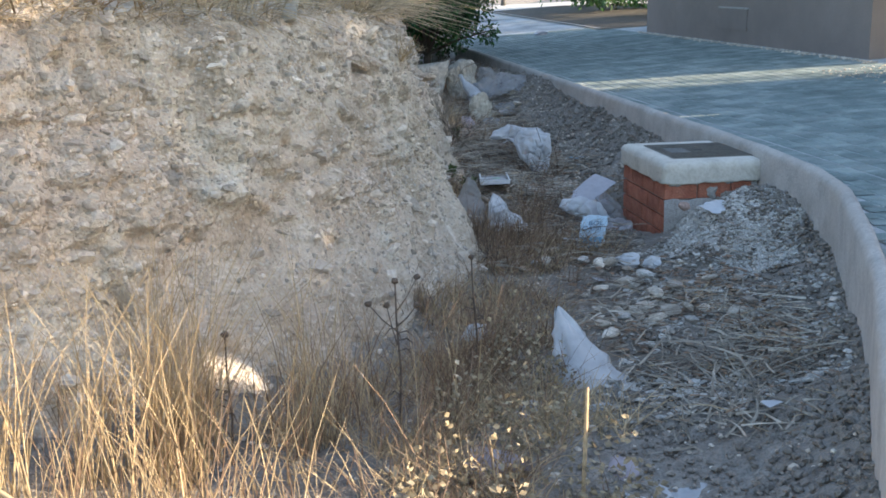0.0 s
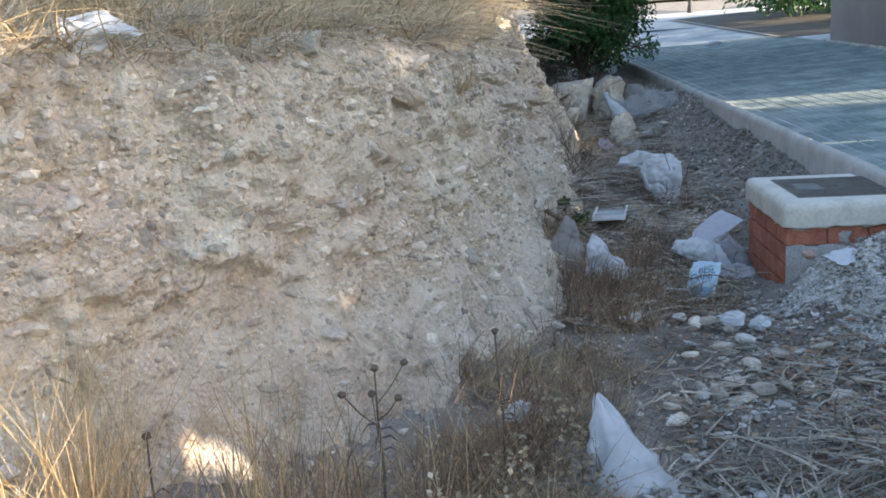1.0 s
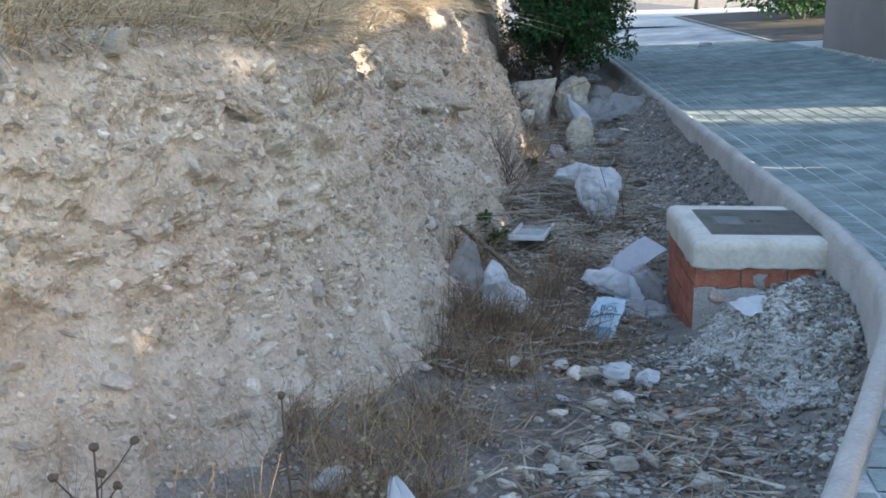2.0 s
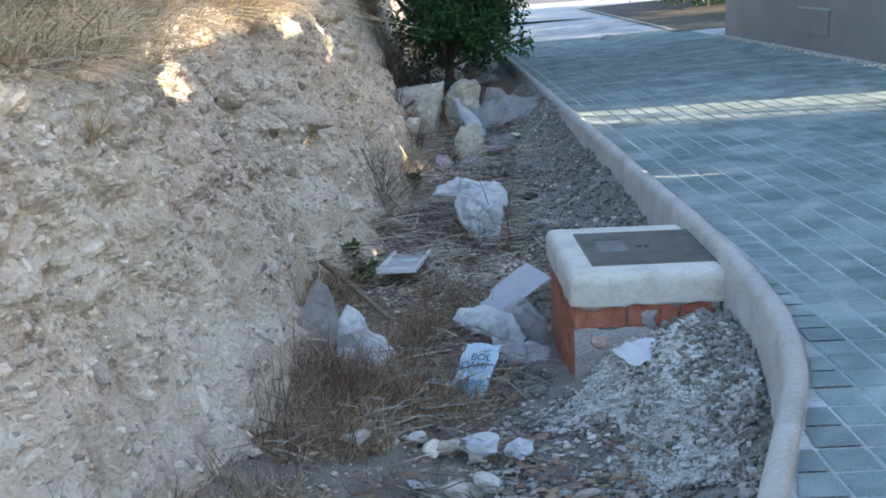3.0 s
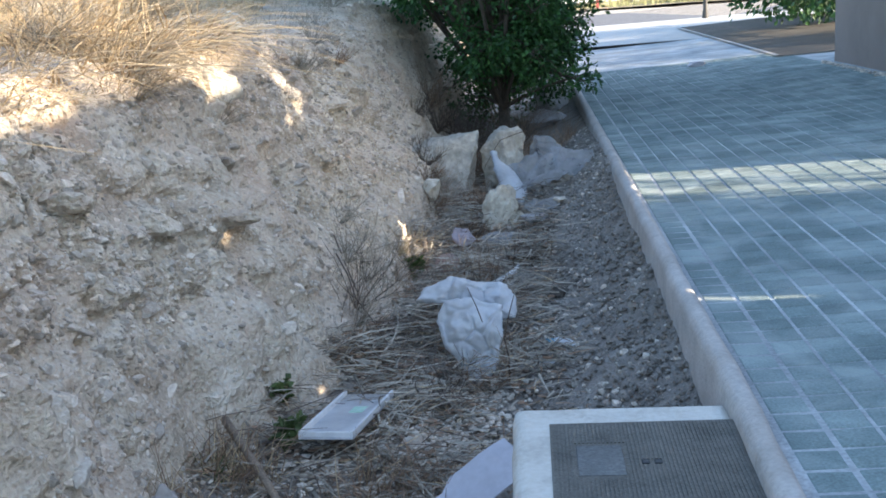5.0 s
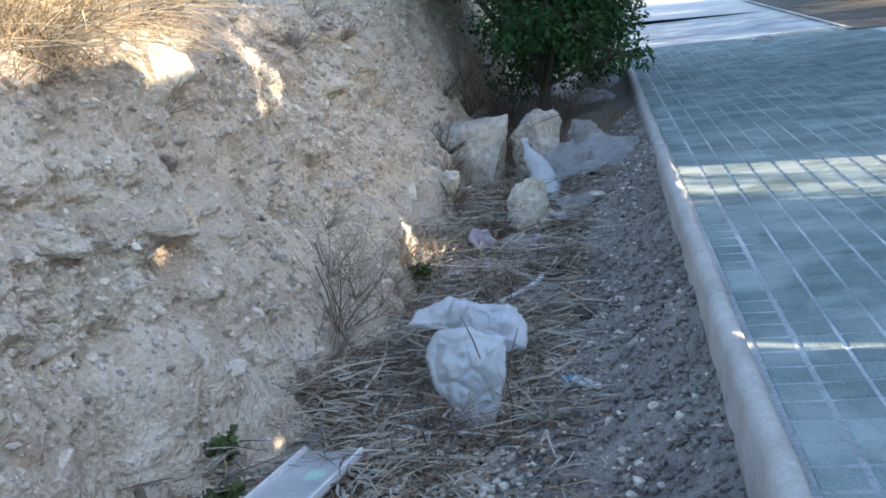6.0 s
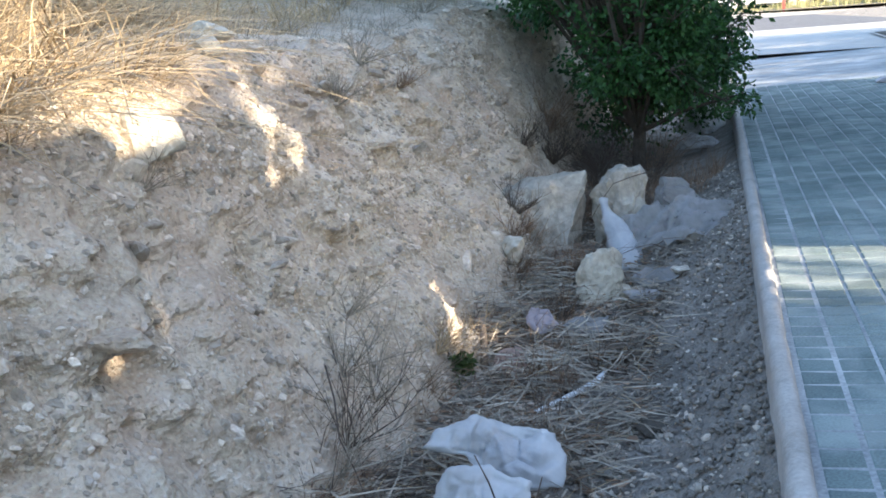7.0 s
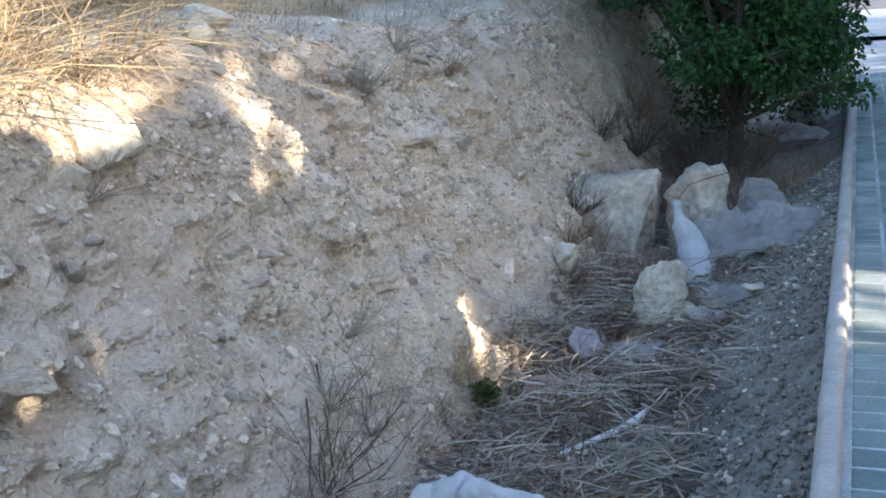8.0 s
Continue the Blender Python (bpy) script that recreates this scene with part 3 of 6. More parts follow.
def boulder_mesh(size, seed, flat, cut=(0.34, 0.66)):
    """A broken block of rock: a few broad planes, chipped edges, pitted faces."""
    bm = bmesh.new()
    bmesh.ops.create_icosphere(bm, subdivisions=5, radius=1)
    o = Vector((seed * 3.7, seed * 1.3, seed * 2.1))
    rnd = random.Random(seed)
    cuts = [(Vector((rnd.gauss(0, 1), rnd.gauss(0, 1), rnd.gauss(0, 1))).normalized(), rnd.uniform(*cut)) for _ in range(10 if cut[0] < 0.4 else 12)]
    for v in bm.verts:
        c = v.co.copy()
        for n, d in cuts:
            d2 = d * (1 + 0.14 * noise.noise(c * 2.2 + o + n * 3))
            k = c.dot(n)
            if k > d2:
                c -= n * (k - d2) * 0.95
        pit = noise.noise(c * 4 + o)
        c *= 1 + 0.09 * noise.noise(c * 1.8 + o) + 0.055 * pit + 0.035 * noise.noise(c * 10 + o) + 0.02 * noise.noise(c * 24 + o)
        v.co = Vector((c.x * size[0], c.y * 0.85 * size[1], c.z * flat * size[2]))
    return bm


def put_boulder(label, at, size, seed, mat, turn, flat=0.9):
    ob = link("boulder", boulder_mesh(size, seed, flat, (0.34, 0.66) if mat is BOULDER else (0.5, 0.85)), mat, smooth=False)
    ob.matrix_basis = pose(*at, *turn)
    return tagged(ob, label, "boulder")


def put_stone(name, label, category, at, size, seed, mat=None, turn=(0, 0, 0), group="", flat=0.65, sub=3):
    bm = stone_mesh(seed, flat, sub, 0.07 if mat is BOULDER else 0.22, (0.30, 0.62) if mat is BOULDER else (0.5, 0.82))
    bmesh.ops.scale(bm, vec=size if isinstance(size, tuple) else (size, size, size), verts=bm.verts)
    ob = link(name, bm, mat or STONE, smooth=False)
    ob.matrix_basis = pose(*at, *turn)
    return tagged(ob, label, category, group)


def scatter(name, places, mat, label, category, variants=6, flat=0.6, parent=None, sub=1, cut=(0.5, 0.82)):
    """Many small stones in one mesh: places are (point, normal, size)."""
    base = []
    for k in range(variants):
        bm = stone_mesh(100 + k, flat, sub, cut=cut)
        bm.verts.ensure_lookup_table()
        base.append((np.array([v.co[:] for v in bm.verts]), [tuple(v.index for v in f.verts) for f in bm.faces]))
        bm.free()
    verts, faces, count = [], [], 0
    rnd = random.Random(len(places))
    for p, n, s in places:
        bv, bf = base[rnd.randrange(variants)]
        q = Vector((0, 0, 1)).rotation_difference(n).to_matrix() @ Euler((rnd.uniform(-0.5, 0.5), rnd.uniform(-0.5, 0.5), rnd.uniform(0, 6.28))).to_matrix()
        m = np.array(q)
        w = bv @ m.T * np.array(s) + np.array(p)
        verts.append(w)
        faces += [tuple(i + count for i in f) for f in bf]
        count += len(bv)
    me = bpy.data.meshes.new(name)
    me.from_pydata(np.concatenate(verts).tolist(), [], faces)
    me.materials.append(mat)
    ob = new(name, me)
    if parent:
        ob.parent = parent
    return tagged(ob, label, category, kind="stuff")


def bank_normal(i, v):
    i = max(2, min(len(BANK_PTS) - 3, i))
    a = bank_point(i + 2, v) - bank_point(i - 2, v)
    b = bank_point(i, v + 0.02) - bank_point(i, v - 0.02)
    n = a.cross(b).normalized()
    o = BANK_N[i]
    return n if n.x * o.x + n.y * o.y + n.z * 0.5 > 0 else -n


I_NEAR = next(i for i, p in enumerate(BANK_PTS) if p.y > 3.6)
I_MID = next(i for i, p in enumerate(BANK_PTS) if p.y > 16.5)
I_FAR = next(i for i, p in enumerate(BANK_PTS) if p.y > 19.5)

rnd = random.Random(11)
places = []
for _ in range(66000):
    i = rnd.randrange(I_NEAR, I_FAR) if rnd.random() < 0.25 else rnd.randrange(I_NEAR, I_MID)
    v = rnd.uniform(0.12, 1.03)
    p = bank_point(i, v)
    # stones lie in bands
    if noise.noise(Vector((p.x * 0.8, p.y * 0.8, p.z * 3.0))) < rnd.uniform(-0.5, 0.35):
        continue
    # the clay at the foot holds few
    if p.z < 0.1 and rnd.random() < 0.5 * smoothstep(0.1, -0.2, p.z) + 0.15:
        continue
    s = 0.005 + 0.013 * rnd.random() ** 1.8 + 0.026 * rnd.random() ** 5
    n = bank_normal(i, v)
    places.append((p - n * s * 0.05, n, (s * rnd.uniform(1.0, 1.9), s, s * rnd.uniform(0.7, 1.3))))
scatter("bank_stones", places, STONE, "small pale limestone fragments set in the earth bank", "stones", variants=12, cut=(0.28, 0.7))

rnd = random.Random(12)
for k in range(210):
    i = rnd.randrange(I_NEAR, I_MID)
    v = rnd.uniform(0.25, 1.0)
    p, n = bank_point(i, v), bank_normal(i, v)
    s = 0.022 + 0.055 * rnd.random() ** 1.7
    put_stone("bank_stone", "pale angular limestone lump bedded in the earth bank", "stone", p - n * s * 0.2, (s * 1.4, s, s * 0.8), 200 + k, turn=(rnd.uniform(-40, 40), rnd.uniform(-40, 40), rnd.uniform(0, 360)), group="stones in the bank", sub=2)

for k, (x, y, z, a, b, c) in enumerate(((1.25, 10.16, 0.36, 0.20, 0.12, 0.09), (1.10, 9.75, 0.42, 0.16, 0.10, 0.08), (1.35, 10.75, 0.20, 0.14, 0.10, 0.07), (0.95, 9.2, 0.62, 0.16, 0.12, 0.08), (1.40, 11.9, 0.48, 0.14, 0.10, 0.08), (1.52, 12.1, 0.12, 0.13, 0.10, 0.08), (1.30, 13.2, 0.62, 0.2, 0.12, 0.09), (1.38, 14.3, 0.50, 0.22, 0.14, 0.10), (0.80, 7.9, 0.72, 0.15, 0.10, 0.08), (0.55, 6.6, 0.75, 0.14, 0.09, 0.07), (1.55, 15.4, 0.20, 0.22, 0.16, 0.10))):
    put_stone("earth_lump", "hard jutting lump of beige earth on the bank face", "earth lump", (x, y, z), (a, b, c), 500 + k, EARTH, (k * 11 % 20 - 10, k * 17 % 20, k * 40), "earth lumps on the bank", sub=4)

# loose stones and soil crumbs on the ditch bed
rnd = random.Random(13)
places = []
for _ in range(16000):
    y = rnd.uniform(2.5, 17.5)
    lo, hi = bank_x(y) - 0.05, kerb_x(y) - 0.08
    x = rnd.uniform(lo, hi)
    if noise.noise(Vector((x * 1.3, y * 1.3, 1.0))) < rnd.uniform(-0.6, 0.4):
        continue
    s = 0.005 + 0.010 * rnd.random() + 0.022 * rnd.random() ** 8
    places.append((Vector((x, y, ditch_z(x, y) + s * 0.2)), Vector((0, 0, 1)), s))
for _ in range(900):
    x, y = rnd.gauss(2.35, 0.22), rnd.gauss(9.75, 0.4)
    s = 0.006 + 0.012 * rnd.random() + 0.016 * rnd.random() ** 4
    places.append((Vector((x, y, ditch_z(x, y) + 0.025)), Vector((0, 0, 1)), s))
scatter("ditch_stones", places, STONE, "loose small stones on the soil of the ditch", "stones")

# pale grit on the middle of the bed and at the foot of the bank
places = []
for _ in range(6500):
    x0, x1, y0, y1 = ((1.4, 2.6, 8.5, 10.4), (1.6, 2.6, 9.3, 10.3), (1.5, 2.1, 10.4, 12.2), (1.7, 2.5, 12.0, 14.0))[rnd.randrange(4)]
    x, y = rnd.uniform(x0, x1), rnd.uniform(y0, y1)
    if noise.noise(Vector((x * 2.3, y * 2.3, 9.0))) < rnd.uniform(-0.4, 0.35):
        continue
    s = 0.005 + 0.010 * rnd.random() + 0.022 * rnd.random() ** 6
    places.append((Vector((x, y, ditch_z(x, y) + 0.02)), Vector((rnd.gauss(0, 0.3), rnd.gauss(0, 0.3), 1)).normalized(), (s * 1.4, s, s * 0.8)))
scatter("ditch_grit", places, STONE, "pale grit and crumbs of earth over the ditch bed", "grit", variants=10, cut=(0.28, 0.7))

# clods of soil on the slope below the kerb
rnd = random.Random(16)
places = []
for _ in range(9000):
    y = rnd.uniform(2.5, 17.0)
    x = kerb_x(y) - 0.07 - 1.1 * rnd.random() ** 1.3
    if x < bank_x(y) + 0.2 or (x > 2.6 and 7.6 < y < 8.75):
        continue
    s = 0.007 + 0.016 * rnd.random() + 0.02 * rnd.random() ** 5
    places.append((Vector((x, y, ditch_z(x, y) + 0.01)), Vector((0, 0, 1)), s))
for _ in range(700):
    x, y = rnd.gauss(3.32, 0.14), rnd.uniform(6.2, 7.7)
    if x > kerb_x(y) - 0.07:
        continue
    s = 0.006 + 0.014 * rnd.random() + 0.02 * rnd.random() ** 4
    places.append((Vector((x, y, ditch_z(x, y) + 0.03)), Vector((0, 0, 1)), s))
scatter("soil_clods", places, SOIL, "crumbled clods of grey brown soil below the kerb", "soil")

# heap of pale gravel
def gravel_bed():
    verts, faces, ids = [], [], {}
    st = 0.03
    for j in range(70):
        for i in range(50):
            x, y = 2.2 + i * st, 6.0 + j * st
            r = math.hypot((x - 3.06) / 0.60, (y - 7.2) / 0.95)
            if r > 0.76 + 0.3 * noise.noise(Vector((x * 2.5, y * 2.5, 8))) or x > kerb_x(y) - 0.06 or y > 7.74:
                continue
            ids[(i, j)] = len(verts)
            verts.append((x, y, ditch_z(x, y) + 0.03 * crag(x, y, 0.3) + 0.010 + 0.03 * fbm(x * 5, y * 5, 4.0, 2) + 0.012 * fbm(x * 20, y * 20, 2.0, 2)))
    for (i, j), a in ids.items():
        if (i + 1, j) in ids and (i, j + 1) in ids and (i + 1, j + 1) in ids:
            faces.append((a, ids[(i + 1, j)], ids[(i + 1, j + 1)], ids[(i, j + 1)]))
    ob = from_data("gravel_bed", verts, faces, GRAVEL)
    return tagged(ob, "packed pale grit under the loose gravel", "gravel", kind="stuff")


gravel_bed()
rnd = random.Random(14)
places = []
for _ in range(14000):
    a, r = rnd.uniform(0, 6.283), rnd.random() ** 0.5
    x, y = 3.06 + 0.60 * r * math.cos(a), 7.2 + 0.95 * r * math.sin(a)
    if x > kerb_x(y) - 0.08 or y > 7.72:
        continue
    if r > 0.55 + 0.5 * noise.noise(Vector((x * 2.5, y * 2.5, 8))) + 0.25 * rnd.random():
        continue
    if x > 3.2 and rnd.random() < 0.3:
        continue
    s = 0.004 + 0.009 * rnd.random() + 0.016 * rnd.random() ** 5
    places.append((Vector((x, y, ditch_z(x, y) + 0.03 * crag(x, y, 0.3) + 0.03 * fbm(x * 5, y * 5, 4.0, 2) + rnd.uniform(0.004, 0.024))), Vector((0, 0, 1)), s))
scatter("gravel_heap", places, GRAVEL, "heap of pale crushed gravel against the brick chamber", "gravel")

# rubble and grit on the near part of the bed
rnd = random.Random(17)
places = []
for _ in range(3000):
    y = rnd.uniform(4.4, 7.6)
    x = kerb_x(y) - 0.1 - 1.15 * rnd.random()
    if noise.noise(Vector((x * 2.1, y * 2.1, 4.0))) < rnd.uniform(-0.5, 0.35):
        continue
    s = 0.006 + 0.011 * rnd.random() + 0.024 * rnd.random() ** 5
    places.append((Vector((x, y, ditch_z(x, y) + 0.018)), Vector((rnd.gauss(0, 0.3), rnd.gauss(0, 0.3), 1)).normalized(), (s * 1.5, s, s * 0.8)))
scatter("ditch_rubble", places, GRAVEL, "pale grey rubble and chips strewn over the soil", "rubble", variants=10, cut=(0.28, 0.7))

# named boulders and stones
def hewn_rock(points, seed, mat, label, name="boulder", category="boulder", chip=0.028, cuts=8):
    """A broken block: the hull of a few corners, its faces pitted and its edges chipped."""
    mid = sum((Vector(p) for p in points), Vector()) / len(points)
    bm = bmesh.new()
    for p in points:
        bm.verts.new(Vector(p) - mid)
    bmesh.ops.convex_hull(bm, input=bm.verts[:])
    bmesh.ops.triangulate(bm, faces=bm.faces[:])
    bmesh.ops.subdivide_edges(bm, edges=bm.edges[:], cuts=cuts, use_grid_fill=True)
    bmesh.ops.smooth_vert(bm, verts=bm.verts[:], factor=0.5, use_axis_x=True, use_axis_y=True, use_axis_z=True)
    o = Vector((seed * 1.7, seed * 0.9, seed * 2.3))
    for v in bm.verts:
        c = v.co
        d = c.normalized()
        v.co = c + d * chip * (1.5 * noise.noise(c * 6 + o) + 1.0 * noise.noise(c * 17 + o) + 0.5 * noise.noise(c * 40 + o))
    ob = link(name, bm, mat)
    ob.matrix_basis = pose(*mid)
    return tagged(ob, label, category)


hewn_rock([(1.77, 14.84, 0.06), (2.30, 14.95, 0.16), (2.29, 14.92, -0.02), (2.13, 14.76, -0.50), (1.88, 14.72, -0.52), (1.52, 14.95, -0.14), (1.58, 14.92, -0.5), (1.74, 15.35, 0.03), (2.24, 15.45, 0.05), (2.2, 15.4, -0.5), (1.6, 15.3, -0.5)], 5, BOULDER, "large pale slab-sided limestone boulder in the ditch")
hewn_rock([(2.30, 15.16, -0.05), (2.46, 15.14, 0.11), (2.64, 15.20, 0.15), (2.72, 15.22, 0.05), (2.70, 15.18, -0.18), (2.58, 15.12, -0.34), (2.34, 15.2, -0.45), (2.36, 15.5, 0.02), (2.66, 15.55, 0.08), (2.7, 15.5, -0.4)], 8, BOULDER, "pale rounded limestone boulder beside a bag")
hewn_rock([(2.36, 13.78, -0.36), (2.44, 13.74, -0.20), (2.55, 13.76, -0.14), (2.63, 13.80, -0.24), (2.60, 13.74, -0.40), (2.68, 13.72, -0.52), (2.40, 13.68, -0.52), (2.42, 13.95, -0.22), (2.62, 13.95, -0.25), (2.6, 13.95, -0.5)], 11, YELLOW_ROCK, "yellowish limestone lump below the white bag", chip=0.03)
hewn_rock([(2.58, 13.62, -0.50), (2.66, 13.60, -0.37), (2.76, 13.62, -0.38), (2.80, 13.64, -0.52), (2.64, 13.8, -0.38), (2.76, 13.8, -0.4), (2.7, 13.75, -0.55)], 12, YELLOW_ROCK, "pale broken lump beside a larger rock")
hewn_rock([(0.90, 10.76, 0.84), (0.92, 10.78, 0.99), (1.06, 10.84, 1.04), (1.20, 11.0, 0.98), (1.21, 11.02, 0.88), (1.10, 10.84, 0.82), (0.80, 11.1, 0.98), (1.0, 11.2, 1.03), (0.9, 11.2, 0.8)], 14, YELLOW_ROCK, "whitish block of rock bedded in the crest of the bank", chip=0.025)
put_boulder("pale crumbling rock bedded in the crest of the bank", (0.82, 11.25, 1.02), (0.24, 0.26, 0.13), 61, YELLOW_ROCK, (0, 10, 25), 0.8)
put_boulder("pale earth and rock lump on the crest of the bank", (0.90, 11.95, 1.28), (0.15, 0.13, 0.10), 35, YELLOW_ROCK, (0, 0, 40), 0.8)
put_boulder("small white stone lump on the crest of the bank", (0.98, 11.78, 1.24), (0.10, 0.08, 0.07), 47, YELLOW_ROCK, (0, 10, 70), 0.8)
hewn_rock([(0.10, 6.12, 0.98), (0.19, 6.10, 1.0), (0.21, 6.12, 1.09), (0.14, 6.14, 1.08), (0.11, 6.22, 1.0), (0.22, 6.22, 1.1), (0.2, 6.2, 0.98)], 15, BOULDER, "pale angular rock on the edge of the bank", chip=0.006, cuts=3)
put_stone("stone", "small white stone at the foot of the bank", "stone", (1.96, 13.84, -0.17), (0.085, 0.07, 0.11), 37, YELLOW_ROCK, (0, 20, 0), sub=4, flat=0.9)
put_stone("stone", "brownish stone among dry reeds", "stone", (2.17, 12.62, -0.54), (0.12, 0.10, 0.13), 38, BRICK_DUST, (0, 0, 30), sub=4, flat=0.9)
for k, (x, y, s) in enumerate(((2.13, 6.70, 0.075), (2.35, 6.52, 0.07), (1.88, 6.12, 0.07), (2.03, 6.15, 0.075), (2.03, 5.93, 0.065), (2.38, 6.11, 0.05), (2.73, 6.47, 0.04), (1.27, 7.07, 0.05), (1.98, 6.34, 0.05), (2.50, 13.2, 0.07), (3.02, 14.6, 0.10), (1.72, 14.25, 0.09), (2.55, 10.15, 0.05), (2.35, 10.0, 0.04), (2.2, 9.6, 0.05), (3.0, 13.9, 0.06))):
    put_stone("stone", "pale beige stone lying in the ditch", "stone", (x, y, ditch_z(x, y) + s * 0.6), (s * 1.2, s * 0.9, s * 0.8), 60 + k, STONE, (k * 7 % 20, k * 13 % 25, k * 50), "stones in the ditch", sub=3)

rnd = random.Random(33)
for k in range(28):
    x, y = rnd.uniform(1.65, 2.65), rnd.uniform(5.6, 7.3)
    s = 0.02 + 0.045 * rnd.random() ** 1.5
    put_stone("stone", "pale beige stone lying in the ditch", "stone", (x, y, ditch_z(x, y) + s * 0.45 + 0.045), (s * 1.25, s * 0.9, s * 0.85), 700 + k, STONE if k % 3 else GRAVEL, (rnd.uniform(-20, 20), rnd.uniform(-20, 20), rnd.uniform(0, 360)), "stones in the ditch", sub=2)


# ---- dry plants ----
def blades(name, items, mat, label, category, kind="stuff", parent=None):
    """items: (root, direction, length, width, bend). Each blade is a bent three-sided strip with thickness."""
    verts, faces = [], []
    c = 0
    for root, d, length, width, bend in items:
        d = d.normalized()
        side = d.cross(Vector((0, 0, 1)))
        side = side.normalized() if side.length > 1e-3 else Vector((1, 0, 0))
        up = side.cross(d)
        for k in range(4):
            t = k / 3
            w = width * (1 - 0.75 * t)
            p = root + d * (length * t) + bend * (t * t)
            verts += [p - side * w, p + side * w, p + up * w * 0.9]
        for k in range(3):
            a = c + 3 * k
            for j in range(3):
                faces.append((a + j, a + (j + 1) % 3, a + 3 + (j + 1) % 3, a + 3 + j))
        c += 12
    ob = from_data(name, verts, faces, mat, parent)
    return tagged(ob, label, category, kind=kind) if not parent else ob


def lying(rnd, count, boxes, length, width, lift):
    out = []
    for _ in range(count):
        x0, x1, y0, y1, ang, spread = boxes[rnd.randrange(len(boxes))]
        x, y = rnd.uniform(x0, x1), rnd.uniform(y0, y1)
        if x > kerb_x(y) - 0.15 or x < bank_x(y) - 0.05:
            continue
        if y < 7.2 and rnd.random() < 0.62:
            continue
        if noise.noise(Vector((x * 2.6, y * 2.6, 3.3))) < rnd.uniform(-0.35, 0.30):
            continue
        a = radians(ang) + rnd.gauss(0, spread)
        l = rnd.uniform(*length)
        d = Vector((math.cos(a), math.sin(a), rnd.uniform(-0.10, 0.22)))
        z = ditch_z(x, y) + rnd.random() ** 2 * lift
        q = Vector((x, y, z))
        e = q + d.normalized() * l
        if e.x > kerb_x(e.y) - 0.08 or e.x < bank_x(e.y) - 0.05:
            continue
        if 2.62 < e.x and 7.6 < e.y < 8.8:
            continue
        out.append((q, d, l, rnd.uniform(*width), Vector((rnd.gauss(0, 0.25), rnd.gauss(0, 0.25), -0.10 + rnd.uniform(-0.1, 0.15))) * l))
    return out


rnd = random.Random(21)
REEDS = [(1.35, 2.3, 9.9, 11.0, 30, 2.0), (1.35, 2.2, 10.0, 10.9, 60, 1.6), (1.5, 2.5, 4.0, 6.3, 70, 1.3), (2.0, 2.7, 4.6, 6.4, 60, 1.0), (1.9, 2.9, 10.8, 13.2, 50, 1.3), (2.0, 2.9, 11.5, 14.2, 30, 1.6), (1.7, 2.8, 13.2, 15.8, 100, 1.6), (1.3, 2.5, 8.2, 9.9, 40, 1.6), (1.2, 2.4, 6.2, 8.2, 80, 1.6), (2.0, 3.0, 8.8, 10.6, 80, 1.6)]
blades("fallen_reeds", lying(rnd, 8000, REEDS, (0.04, 0.24), (0.0025, 0.008), 0.12), GREY_STRAW, "grey weathered reed stalks lying tangled in the ditch", "dry reeds")
blades("fallen_straw", lying(rnd, 2600, REEDS, (0.08, 0.28), (0.0018, 0.004), 0.10), STRAW, "pale straw strewn over the ditch bed", "straw")
blades("brown_litter", lying(rnd, 5500, REEDS, (0.04, 0.18), (0.002, 0.006), 0.09), BROWN_STEM, "brown dead stems strewn over the ditch bed", "dead stems")

rnd = random.Random(31)
WILD = [(1.4, 2.9, 9.9, 13.6, 90, 3.0), (1.45, 2.4, 9.9, 11.2, 30, 1.6), (1.7, 2.9, 12.0, 16.0, 60, 3.0), (1.3, 2.5, 7.0, 10.0, 90, 3.0), (1.7, 2.8, 4.6, 6.9, 90, 3.0)]
blades("broad_reeds", lying(rnd, 2600, WILD, (0.08, 0.34), (0.004, 0.010), 0.13), GREY_STRAW, "broad weathered reed blades tangled over the ditch bed", "dry reeds")
blades("pale_reeds", lying(rnd, 2600, [(1.6, 2.95, 10.2, 14.3, 60, 2.5), (1.9, 2.9, 11.2, 13.6, 20, 2.0)], (0.10, 0.36), (0.003, 0.007), 0.18), GREY_STRAW, "pale broken reed stalks lying over the ditch bed", "dry reeds")
blades("near_reeds", lying(rnd, 1500, [(1.5, 2.3, 3.9, 5.6, 65, 0.5), (1.7, 2.5, 4.6, 6.4, 50, 0.9)], (0.10, 0.42), (0.003, 0.008), 0.10), GREY_STRAW, "grey broken reeds fanned out over the soil", "dry reeds")
blades("dark_stalks", lying(rnd, 4200, WILD, (0.08, 0.34), (0.002, 0.006), 0.14), DARK_STEM, "dark dead stalks tangled over the ditch bed", "dead stems")
places = []
for _ in range(6500):
    x0, x1, y0, y1, _a, _s = WILD[rnd.randrange(len(WILD))]
    x, y = rnd.uniform(x0, x1), rnd.uniform(y0, y1)
    if x < bank_x(y) or x > kerb_x(y) - 0.3 or (x > 2.6 and 7.6 < y < 8.8) or noise.noise(Vector((x * 2.2, y * 2.2, 6))) < rnd.uniform(-0.3, 0.4):
        continue
    s = rnd.uniform(0.008, 0.03)
    places.append((Vector((x, y, ditch_z(x, y) + rnd.uniform(0.01, 0.07))), Vector((rnd.gauss(0, 0.5), rnd.gauss(0, 0.5), 1)).normalized(), (s * 1.3, s, s * 0.4)))
scatter("dead_leaves", places, BROWN_STEM, "curled brown dead leaves and crumbs among the reeds", "dead leaves", flat=0.4)


def ground_at(x, y):
    return ditch_z(x, y)


